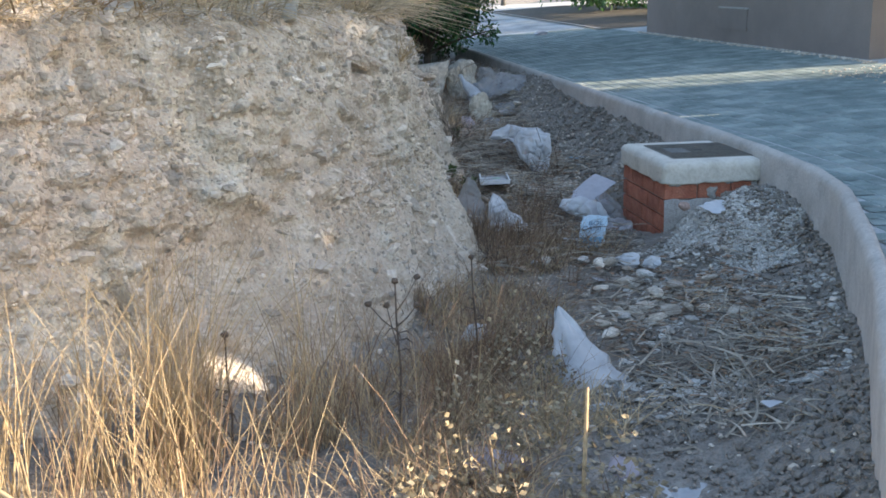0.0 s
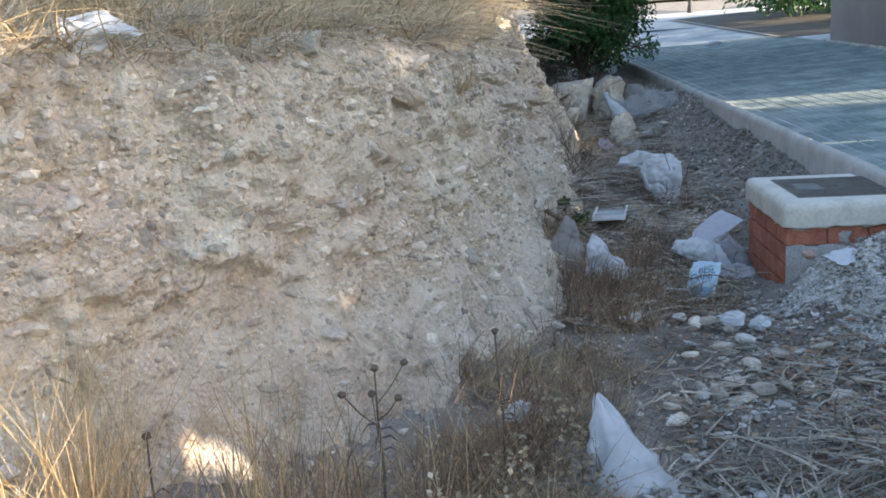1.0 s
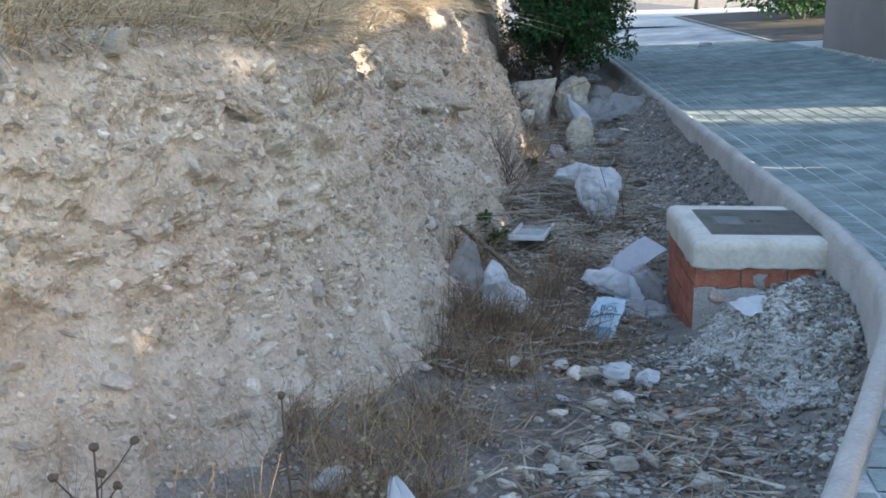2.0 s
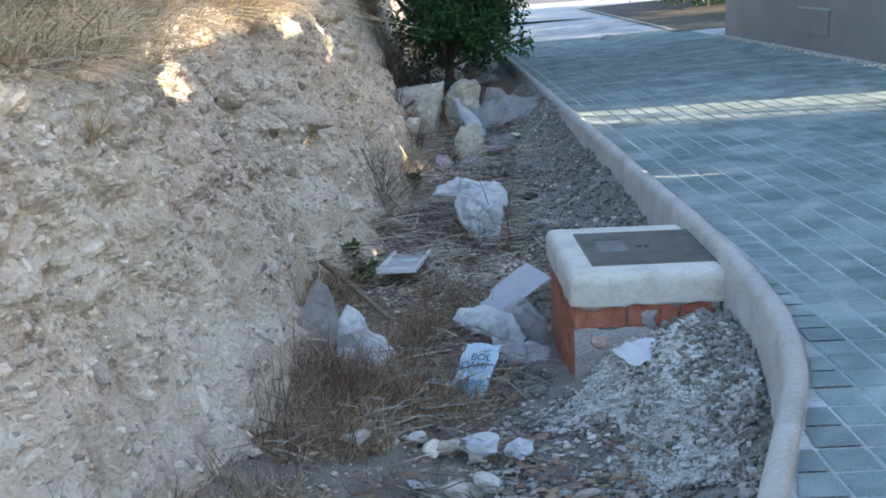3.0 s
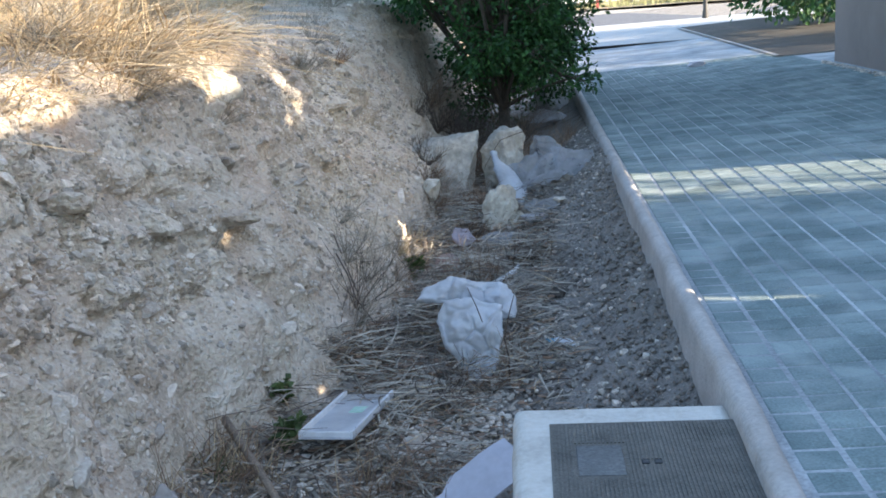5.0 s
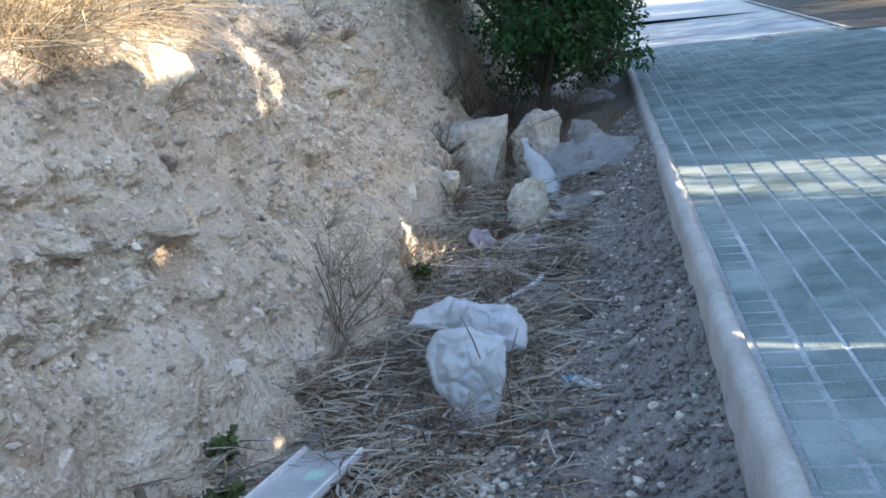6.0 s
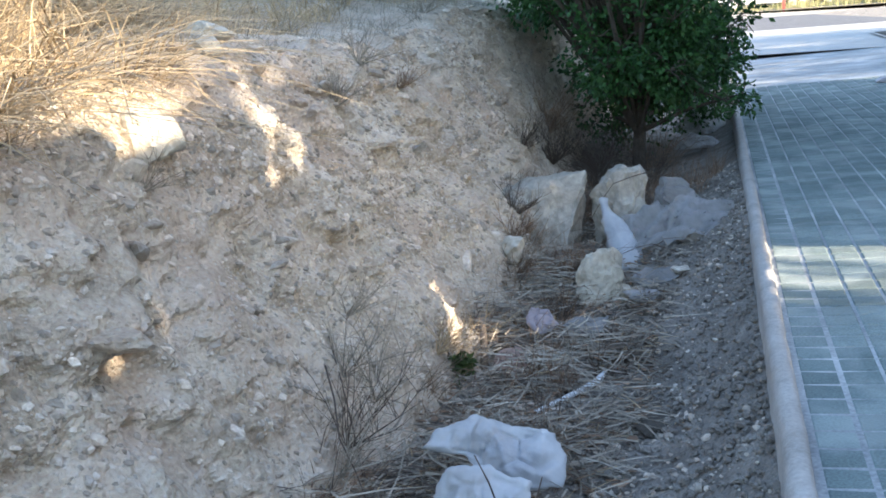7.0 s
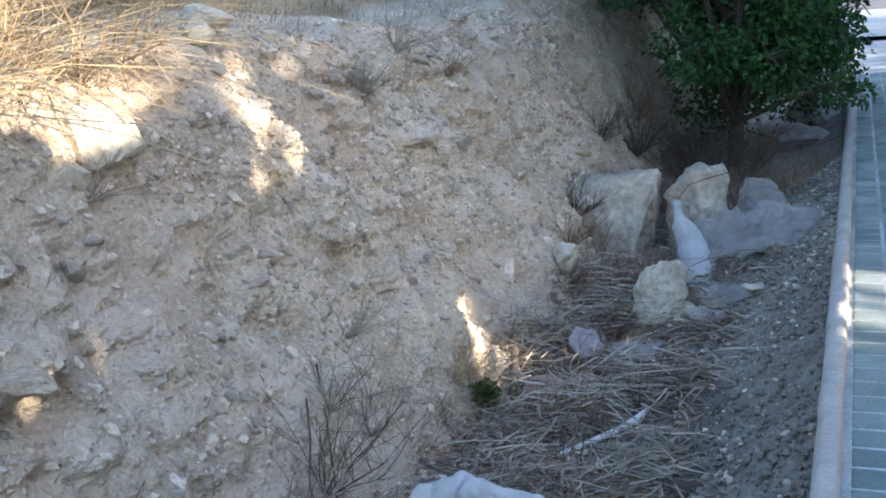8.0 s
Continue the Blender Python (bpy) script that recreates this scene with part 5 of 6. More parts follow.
# ---- litter ----
def crumpled(size, seed, folds=1.0, sub=3, taper=0.0):
    """A closed crumpled bag of broad creased planes, its base flattened; the size is its half widths and its height."""
    bm = bmesh.new()
    bmesh.ops.create_icosphere(bm, subdivisions=sub, radius=1)
    o = Vector((seed * 2.3, seed * 5.1, seed * 0.7))
    rnd = random.Random(seed)
    planes = [(Vector((rnd.gauss(0, 1), rnd.gauss(0, 1), rnd.gauss(0, 0.8))).normalized(), rnd.uniform(0.35, 0.8)) for _ in range(14)]
    for v in bm.verts:
        c = v.co.copy()
        for n, d in planes:
            k = c.dot(n)
            if k > d:
                c -= n * (k - d) * 0.9
        ridge = 1 - abs(noise.noise(c * 1.6 + o)) * 2.4
        c *= 1 + folds * (0.20 * ridge - 0.08 + rnd.uniform(-0.05, 0.05))
        z = max(0.0, (c.z + 0.6) / 1.25)
        t = 1 - taper * min(1, z)
        v.co = Vector((c.x * size[0] * t * 1.25, c.y * size[1] * t * 1.25, z * size[2]))
    return bm


def bag(at, size, seed, mat, label, turn=(0, 0, 0), folds=1.0, taper=0.0, name="plastic_bag", category="plastic bag"):
    bm = crumpled(size, seed, folds, 4 if size[2] > 0.12 else 3, taper)
    ob = link(name, bm, mat, smooth=False)
    ob.matrix_basis = pose(*at, *turn)
    return tagged(ob, label, category)


def sheet(outline_w, outline_l, seed, folds, mat, label, at, turn=(0, 0, 0), name="plastic_sheet", category="plastic sheet", ragged=0.12, arch=0.0, thick=0.0025):
    """A ragged folded sheet with real thickness."""
    n = 30
    verts, faces = [], []
    for side in (0, 1):
        for j in range(n + 1):
            for i in range(n + 1):
                u, w = i / n - 0.5, j / n - 0.5
                rx = 1 + ragged * noise.noise(Vector((w * 6, seed, 1))) - ragged * 0.8 * abs(w) ** 2 * 4 * max(0, noise.noise(Vector((seed, 3, u * 3))) + 0.4)
                ry = 1 + ragged * noise.noise(Vector((u * 6, seed, 5)))
                x, y = u * outline_w * rx, w * outline_l * ry
                z = folds * (0.5 - abs(noise.noise(Vector((x * 6, y * 6, seed)))) + 0.35 * (0.5 - abs(noise.noise(Vector((x * 15, y * 15, seed)))))) + arch * (1 - 4 * u * u)
                verts.append((x, y, z - side * thick))
    m = (n + 1) * (n + 1)
    for j in range(n):
        for i in range(n):
            a = j * (n + 1) + i
            faces.append((a, a + 1, a + n + 2, a + n + 1))
            faces.append((m + a, m + a + n + 1, m + a + n + 2, m + a + 1))
    rim = [i for i in range(n)] + [n + j * (n + 1) for j in range(n)] + [n * (n + 1) + n - i for i in range(n)] + [(n - j) * (n + 1) for j in range(n)]
    for a, b in zip(rim, rim[1:] + rim[:1]):
        faces.append((b, a, m + a, m + b))
    ob = from_data(name, verts, faces, mat, smooth=True)
    ob.matrix_basis = pose(*at, *turn)
    return tagged(ob, label, category)


def slack_bag(corners, at, lean, puff, seed, mat, label, yaw=0.0, name="plastic_bag", category="plastic bag", crease=0.045):
    """A slack, half-empty bag: an angular outline (across, up) filled out on both sides, with sharp creases; it leans back by some degrees."""
    n = 96
    loop = [Vector(c) for c in corners]
    mid = sum(loop, Vector((0, 0))) / len(loop)
    seg = [(loop[(i + 1) % len(loop)] - p).length for i, p in enumerate(loop)]
    rim, total = [], sum(seg)
    for k in range(n):
        d = total * k / n
        i = 0
        while d > seg[i]:
            d -= seg[i]
            i += 1
        p = loop[i].lerp(loop[(i + 1) % len(loop)], d / seg[i])
        w = 0.014 * noise.noise(Vector((p.x * 14, p.y * 14, seed))) + 0.010 * noise.noise(Vector((p.x * 40, p.y * 40, seed)))
        rim.append(p + (p - mid).normalized() * w)
    verts, faces = [], []
    rows = 26
    for side in (1, -1):
        for j in range(rows + 1):
            s = j / rows
            for k in range(n):
                p = mid + (rim[k] - mid) * s
                q = Vector((p.x * 5, p.y * 5, seed + side))
                ridge = 0.5 - abs(noise.noise(q)) * 1.6 + 0.5 * (0.4 - abs(noise.noise(q * 2.7)))
                va, vb = noise.voronoi(q * 1.6)[0], noise.voronoi(q * 4.2)[0]
                ridge += 0.75 * (0.45 - va[0]) + 0.35 * (0.4 - vb[0]) - 0.3 * max(0.0, 0.12 - (va[1] - va[0])) / 0.12
                fill = math.sqrt(max(0.0, 1 - s * s))
                hang = crease * 0.8 * noise.noise(Vector((p.x * 4, p.y * 4, seed + 9)))
                verts.append((p.x, -side * (puff * fill * (0.8 + 0.4 * noise.noise(q * 0.5)) + crease * ridge * min(1.0, 2.2 * (1 - s) + 0.22) + 0.002) + hang, p.y))
    half = (rows + 1) * n
    for side in (0, 1):
        for j in range(rows):
            for k in range(n):
                a, b = side * half + j * n + k, side * half + j * n + (k + 1) % n
                f = (a, a + n, b + n, b)
                faces.append(f if side else f[::-1])
    for k in range(n):
        a, b = rows * n + k, rows * n + (k + 1) % n
        faces.append((a, b, half + b, half + a))
    ob = from_data(name, verts, faces, mat, smooth=True)
    ob.matrix_basis = pose(*at, -lean, 0, yaw)
    return tagged(ob, label, category)


# the pointed white bag near the start, propped on weeds
def pointed_bag():
    bm = bmesh.new()
    rings = []
    n, m = 22, 16
    for j in range(m + 1):
        t = j / m
        wide = (1 - t) ** 0.8 * 0.17 + 0.008
        deep = 0.07 * (1 - t) ** 0.7 + 0.006
        row = []
        for i in range(n):
            a = 2 * math.pi * i / n
            f = 1 + 0.55 * (0.4 - abs(noise.noise(Vector((math.cos(a) * 2, math.sin(a) * 2, t * 4))))) + 0.22 * noise.noise(Vector((math.cos(a) * 5, math.sin(a) * 5, t * 9)))
            x = wide * f * math.cos(a) + (1 - t) * 0.15
            row.append(bm.verts.new((x, deep * f * math.sin(a) - (1 - t) * 0.22, 0.38 * t * (1 + 0.06 * math.sin(3 * a)))))
        rings.append(row)
    for r0, r1 in zip(rings, rings[1:]):
        for i in range(n):
            bm.faces.new((r0[i], r0[(i + 1) % n], r1[(i + 1) % n], r1[i]))
    bm.faces.new(rings[0][::-1])
    bm.faces.new(rings[-1])
    ob = link("plastic_bag", bm, WHITE_BAG, smooth=True)
    ob.matrix_basis = pose(1.31, 5.24, -0.70)
    return tagged(ob, "pointed crumpled white plastic bag propped among weeds", "plastic bag")


pointed_bag()
bag((1.36, 4.72, -0.66), (0.07, 0.05, 0.07), 3, WHITE_BAG, "scrap of white plastic below a larger bag", folds=1.3)
bag((1.02, 4.65, -0.62), (0.08, 0.06, 0.08), 4, DUSTY_BAG, "dusty crumpled plastic scrap among weeds", folds=1.3)
bag((0.80, 4.05, -0.56), (0.16, 0.08, 0.10), 5, LILAC_BAG, "dusty mauve plastic bag in dry grass", folds=1.3)
bag((1.22, 3.95, -0.60), (0.09, 0.11, 0.10), 6, LILAC_BAG, "crumpled brownish wrapping in the ditch", folds=1.2)
sheet(0.30, 0.16, 7, 0.03, WHITE_BAG, "flat white plastic scrap in the ditch", (1.33, 3.78, -0.55), (0, 0, 10))
sheet(0.07, 0.05, 8, 0.02, WHITE_BAG, "small white scrap on bare soil", (1.86, 4.15, -0.40), (0, 0, 20))
bag((1.02, 5.80, -0.62), (0.08, 0.06, 0.09), 9, WHITE_BAG, "crumpled white tissue among dry weeds", folds=1.5, name="tissue", category="tissue")
bag((2.24, 7.02, -0.62), (0.085, 0.06, 0.075), 10, WHITE_BAG, "crumpled white tissue in the ditch", folds=1.5, name="tissue", category="tissue")
bag((2.37, 6.98, -0.62), (0.075, 0.055, 0.065), 11, WHITE_BAG, "crumpled white tissue in the ditch", folds=1.5, name="tissue", category="tissue")
bag((2.06, 7.05, -0.66), (0.06, 0.05, 0.045), 12, LILAC_BAG, "pale pinkish crumpled paper scrap", folds=1.5, name="paper_scrap", category="paper")
sheet(0.10, 0.07, 13, 0.02, DUSTY_BAG, "pale flat scrap beside a stone", (1.97, 6.75, -0.62), (0, 10, 20))

# bags near the brick chamber
slack_bag([(-0.13, 0.12), (-0.12, 0.24), (-0.06, 0.35), (0.0, 0.31), (0.05, 0.20), (0.11, 0.16), (0.17, 0.07), (0.13, -0.02), (-0.04, -0.03), (-0.15, 0.02)], (1.69, 8.18, -0.66), 28, 0.05, 14, WHITE_BAG, "crumpled white carrier bag lying in dry weeds", 8)
slack_bag([(-0.16, 0.02), (-0.12, 0.24), (-0.02, 0.46), (0.05, 0.40), (0.11, 0.20), (0.09, 0.0), (-0.08, -0.03)], (1.44, 8.34, -0.68), 20, 0.03, 15, CLEAR_FILM, "dusty clear plastic film slumped against weeds", -10, "plastic_film", "plastic film", 0.04)
bag((2.44, 8.62, -0.68), (0.20, 0.14, 0.16), 16, DUSTY_BAG, "dusty white plastic bag against the brick chamber", (0, 0, 10), 0.9, 0.1)
slack_bag([(-0.20, 0.20), (-0.16, 0.27), (0.0, 0.28), (0.13, 0.23), (0.19, 0.10), (0.17, 0.0), (0.03, -0.03), (0.01, 0.10), (-0.10, 0.14)], (2.34, 8.40, -0.70), 30, 0.035, 17, WHITE_BAG, "crumpled white plastic bag among litter", -6)
slack_bag([(-0.10, 0.30), (0.0, 0.34), (0.10, 0.20), (0.11, 0.02), (0.0, 0.0), (-0.06, 0.12)], (2.57, 8.46, -0.74), 25, 0.03, 46, CLEAR_FILM, "dusty clear plastic film beside the brick chamber", 10, "plastic_film", "plastic film", 0.04)
slack_bag([(-0.15, 0.16), (-0.02, 0.19), (0.14, 0.15), (0.12, -0.02), (-0.02, -0.04), (-0.10, 0.0)], (2.50, 8.12, -0.70), 45, 0.04, 19, DUSTY_BAG, "slumped grey dusty plastic bag", 0)
sheet(0.15, 0.06, 20, 0.02, WHITE_BAG, "thin white plastic strip beside the printed sack", (2.08, 7.82, -0.62), (0, 8, -20))
sheet(0.22, 0.17, 21, 0.03, WHITE_BAG, "crumpled white scrap on pale gravel", (2.93, 7.32, -0.33), (10, -5, 30), name="paper_scrap", category="paper")
put_stone("brick_fragment", "pinkish broken brick on the gravel heap", "brick", (2.80, 7.56, -0.36), (0.055, 0.045, 0.05), 39, BRICK_DUST, (0, 20, 10), sub=2)


def printed_sack():
    s = sheet(0.19, 0.34, 22, 0.028, PAPER_BLUE, "torn pale blue printed paper sack in the ditch", (2.24, 7.88, -0.595), (34, -4, -27), "paper_sack", "paper sack", 0.10)
    bm = bmesh.new()
    for x0, x1, y0, y1 in ((-0.075, 0.075, -0.15, -0.055),):
        box(bm, (x0, y0, 0.020), (x1, y1, 0.0235))
    part("blue_band", bm, BLUE_BAND, s)
    for text, x, y in (("BOL", -0.035, 0.055), ("CAMI", -0.075, 0.005)):
        cu = bpy.data.curves.new("lettering", 'FONT')
        cu.body, cu.size, cu.extrude = text, 0.058, 0.0006
        cu.materials.append(INK)
        ob = new("lettering", cu)
        ob.parent = s
        ob.matrix_basis = pose(x, y, 0.031)
    return s


printed_sack()


def grey_card():
    bm = bmesh.new()
    box(bm, (-0.20, -0.115, 0), (0.20, 0.115, 0.006))
    bmesh.ops.subdivide_edges(bm, edges=bm.edges[:], cuts=5, use_grid_fill=True)
    for v in bm.verts:
        v.co.z += 0.02 * math.sin(v.co.x * 6) + 0.012 * noise.noise(v.co * 5)
        if v.co.x < -0.13 and v.co.y > 0.04:
            v.co.y -= 0.05
    ob = link("card_sheet", bm, BOARD, smooth=False)
    ob.matrix_basis = pose(2.52, 8.96, -0.50, 12, -20, 28)
    return tagged(ob, "stiff grey card sheet leaning against the chamber", "card sheet")


grey_card()


def tray():
    t = thing("white_tray", "white panel with raised rims and a green label, lying in dirt", "tray", (1.89, 9.74, -0.575), -14)
    t.matrix_basis = pose(1.89, 9.74, -0.52, -4, -2, -9)
    bm = bmesh.new()
    box(bm, (-0.125, -0.32, 0), (0.125, 0.32, 0.012), 0.002)
    part("base", bm, WHITE_BAG, t)
    for x in (-0.125, 0.113):
        bm = bmesh.new()
        box(bm, (x, -0.318, 0.010), (x + 0.014, 0.318, 0.036), 0.003)
        part("rim", bm, PAINT_WHITE, t)
    bm = bmesh.new()
    box(bm, (-0.111, -0.318, 0.010), (0.113, -0.302, 0.034), 0.003)
    part("rim", bm, PAINT_WHITE, t)
    bm = bmesh.new()
    box(bm, (-0.111, 0.24, 0.010), (0.113, 0.318, 0.016), 0.002)
    part("end_strip", bm, MORTAR, t, "grey end strip")
    bm = bmesh.new()
    box(bm, (-0.01, 0.03, 0.0115), (0.055, 0.12, 0.0135))
    part("label_patch", bm, GREEN_MARK, t, "pale green label")
    return t


tray()

# the large white bag in the middle of the ditch
slack_bag([(-0.17, 0.30), (-0.14, 0.40), (-0.02, 0.43), (0.08, 0.40), (0.18, 0.38), (0.18, 0.22), (0.15, 0.06), (0.09, -0.04), (0.02, -0.01), (-0.06, 0.09), (-0.13, 0.18)], (2.40, 10.44, -0.60), 24, 0.04, 23, WHITE_BAG, "large slack white plastic sack slumped in the ditch", -6, crease=0.05)
slack_bag([(-0.28, 0.13), (-0.24, 0.21), (-0.09, 0.28), (0.07, 0.25), (0.23, 0.23), (0.29, 0.13), (0.28, 0.02), (0.11, 0.0), (-0.04, 0.06), (-0.10, 0.11)], (2.37, 10.90, -0.43), 40, 0.035, 24, WHITE_BAG, "crumpled white plastic bag lying over a sack", -4, crease=0.05)
sheet(0.16, 0.07, 26, 0.02, WHITE_BAG, "torn white scrap on soil", (2.94, 10.66, -0.50), (0, 10, -20), name="paper_scrap", category="paper")
bag((2.82, 10.48, -0.58), (0.045, 0.035, 0.05), 27, WHITE_BAG, "small crumpled white tissue", folds=1.4, name="tissue", category="tissue")
bag((3.15, 9.98, -0.53), (0.055, 0.035, 0.075), 28, WHITE_BAG, "small crumpled bluish white wrapper near the kerb", folds=1.4, name="wrapper", category="wrapper")
sheet(0.13, 0.07, 29, 0.02, BLUE_BAND, "dark bluish flattened wrapper", (2.88, 10.80, -0.53), (0, 6, 15), name="wrapper", category="wrapper")
# a dark crumpled lump, put in for a dark blotch on the bed
bag((2.93, 11.85, -0.57), (0.08, 0.14, 0.08), 30, MULCH, "dark crumpled lump for a dark blotch at the foot of the kerb slope", folds=1.1)

# bags by the boulders
def neck_bag():
    bm = bmesh.new()
    n, m = 18, 16
    rings = []
    for j in range(m + 1):
        t = j / m
        r = lerp_table([(0, 0.085), (0.3, 0.10), (0.65, 0.07), (0.82, 0.035), (0.92, 0.022), (1, 0.035)], t)
        row = []
        for i in range(n):
            a = 2 * math.pi * i / n
            f = 1 + 0.5 * (0.4 - abs(noise.noise(Vector((math.cos(a) * 2.5, math.sin(a) * 2.5, t * 3 + 4))))) + random.Random(j * 31 + i).uniform(-0.12, 0.12)
            row.append(bm.verts.new((r * f * math.cos(a) + 0.03 * math.sin(t * 5), r * f * math.sin(a) * 0.8, 0.68 * t)))
        rings.append(row)
    for r0, r1 in zip(rings, rings[1:]):
        for i in range(n):
            bm.faces.new((r0[i], r0[(i + 1) % n], r1[(i + 1) % n], r1[i]))
    bm.faces.new(rings[0][::-1])
    bm.faces.new(rings[-1])
    ob = link("plastic_bag", bm, WHITE_BAG, smooth=True)
    ob.matrix_basis = look((2.63, 14.33, -0.45), (2.43, 14.95, 0.05)) @ pose(0, 0, 0, 180, 0, 0)
    return tagged(ob, "twisted white plastic bag leaning on a boulder", "plastic bag")


neck_bag()
sheet(0.80, 0.42, 31, 0.20, CLEAR_FILM, "large dusty clear plastic sheet behind the white bag", (2.99, 14.72, -0.29), (24, -6, 12), arch=0.10)
bag((2.93, 15.45, -0.35), (0.30, 0.20, 0.30), 32, CLEAR_FILM, "dusty clear plastic bundle near the boulders", (0, 0, 20), 1.3)
bag((3.18, 15.5, -0.35), (0.16, 0.14, 0.15), 33, LILAC_BAG, "dusty crumpled plastic bag by the kerb", (0, 0, 20), 1.3)
slack_bag([(-0.14, 0.03), (-0.03, 0.12), (0.13, 0.09), (0.16, 0.0), (0.02, -0.06), (-0.10, -0.05)], (2.84, 13.85, -0.36), 60, 0.012, 34, CLEAR_FILM, "crumpled pale wrapper in dry reeds", 12, "wrapper", "wrapper")
slack_bag([(-0.12, 0.0), (-0.02, 0.06), (0.12, 0.04), (0.06, -0.05), (-0.06, -0.05)], (2.78, 13.55, -0.38), 55, 0.012, 35, DUSTY_BAG, "pale crumpled wrapper in dry reeds", -10, "wrapper", "wrapper")
slack_bag([(-0.13, 0.0), (-0.05, 0.08), (0.06, 0.06), (0.14, 0.09), (0.10, -0.03), (-0.04, -0.06)], (2.50, 13.02, -0.43), 55, 0.012, 36, CLEAR_FILM, "crumpled clear wrapper in dry reeds", 10, "wrapper", "wrapper")
slack_bag([(-0.09, 0.0), (-0.06, 0.11), (0.05, 0.09), (0.10, 0.0), (0.0, -0.07)], (2.24, 13.10, -0.44), 45, 0.015, 37, LILAC_BAG, "dusty mauve wrapper in dry reeds", 10, "wrapper", "wrapper")
bag((3.02, 19.6, -0.32), (0.26, 0.20, 0.18), 38, DUSTY_BAG, "dusty clear plastic bag under the bush", (0, 0, 20), 1.2)
bag((3.1, 21.0, -0.30), (0.30, 0.3, 0.35), 39, WHITE_BAG, "white plastic bag under the bush", (0, 0, 50), 1.2)
bag((-0.57, 5.50, 1.03), (0.16, 0.09, 0.19), 40, WHITE_BAG, "dusty white plastic bag caught in dry scrub", (0, 0, 30), 1.5)
bag((1.37, 10.95, -0.36), (0.05, 0.06, 0.07), 41, PAPER_BLUE, "small bluish white scrap at the foot of the bank", folds=1.2, name="paper_scrap", category="paper")


def white_stick():
    bm = bmesh.new()
    z = -0.56
    tube(bm, [(2.37, 12.03, z), (2.47, 12.17, z + 0.01), (2.57, 12.33, z + 0.015), (2.63, 12.42, z + 0.03), (2.66, 12.50, z + 0.05)], [0.012, 0.013, 0.016, 0.020, 0.012], 8)
    return tagged(link("stick", bm, PAINT_WHITE, smooth=True), "bleached white stick lying in reeds", "stick")


white_stick()


def stump(a, b, r):
    bm = bmesh.new()
    a, b = Vector(a), Vector(b)
    tube(bm, [a, a.lerp(b, 0.5) + Vector((0.006, 0.004, 0)), b], [r * 1.1, r, r * 0.85], 7)
    return tagged(link("wood_stake", bm, WOOD, smooth=True), "weathered wooden stake in the ditch", "stake")


stump((2.02, 12.50, -0.62), (1.98, 12.72, -0.34), 0.022)
stump((2.42, 13.92, -0.55), (2.40, 13.95, -0.30), 0.016)
stump((1.38, 9.50, -0.42), (1.80, 8.85, -0.60), 0.018)
for k, (a, b, c) in enumerate((((2.72, 13.75, -0.42), (2.50, 14.2, -0.22), (2.30, 14.05, -0.36)), ((3.05, 14.3, -0.34), (2.8, 14.35, -0.25), (2.6, 14.25, -0.30)), ((2.75, 15.1, 0.12), (2.5, 14.95, 0.06), (2.36, 14.8, -0.15)), ((1.60, 11.3, -0.1), (1.75, 11.0, -0.3), (1.95, 10.75, -0.50)), ((1.45, 11.6, 0.15), (1.65, 11.35, -0.2), (1.8, 11.1, -0.5)), ((2.75, 10.3, -0.58), (2.95, 10.05, -0.48), (3.1, 9.85, -0.50)), ((2.45, 10.55, -0.6), (2.50, 10.5, -0.35), (2.42, 10.48, -0.12)), ((2.62, 10.4, -0.6), (2.60, 10.42, -0.38), (2.66, 10.4, -0.15)))):
    bm = bmesh.new()
    tube(bm, [a, Vector(a).lerp(Vector(b), 0.5) + Vector((0.01, 0, 0.01)), b, Vector(b).lerp(Vector(c), 0.5) + Vector((0, 0.01, 0.01)), c], [0.0045, 0.0042, 0.0036, 0.003, 0.002], 5)
    tagged(link("twig", bm, DARK_STEM, smooth=True), "thin dark dead twig in the ditch", "twig", "dead twigs")


# ---- bush and trees ----
def leaf_cloud(name, blobs, count, size, mat, parent, seed, hang=0.4):
    """Small folded leaves scattered through clumps, thick at their skins."""
    rnd = random.Random(seed)
    verts, faces = [], []
    c = 0
    total = sum(b[3] ** 2 for b in blobs)
    for bx, by, bz, br in blobs:
        for _ in range(int(count * br * br / total)):
            d = Vector((rnd.gauss(0, 1), rnd.gauss(0, 1), rnd.gauss(0, 1))).normalized()
            r = br * (0.35 + 0.7 * rnd.random() ** 0.45) * (1 + 0.6 * noise.noise(d * 2.3 + Vector((bx, by, bz))))
            p = Vector((bx, by, bz)) + Vector((d.x * r, d.y * r, d.z * r * 0.85))
            if noise.noise(p * (0.16 / size)) < -0.22:
                continue
            l = size * rnd.uniform(0.6, 1.3)
            ax = (d + Vector((rnd.gauss(0, 0.7), rnd.gauss(0, 0.7), rnd.gauss(-hang, 0.5)))).normalized()
            sd = ax.cross(Vector((rnd.gauss(0, 1), rnd.gauss(0, 1), rnd.gauss(0, 1)))).normalized() * l * 0.28
            nn = ax.cross(sd) * 0.25
            verts += [p, p + ax * l * 0.5 + sd + nn, p + ax * l, p + ax * l * 0.5 - sd + nn]
            faces += [(c, c + 1, c + 2), (c, c + 2, c + 3)]
            c += 4
    return from_data(name, verts, faces, mat, parent)


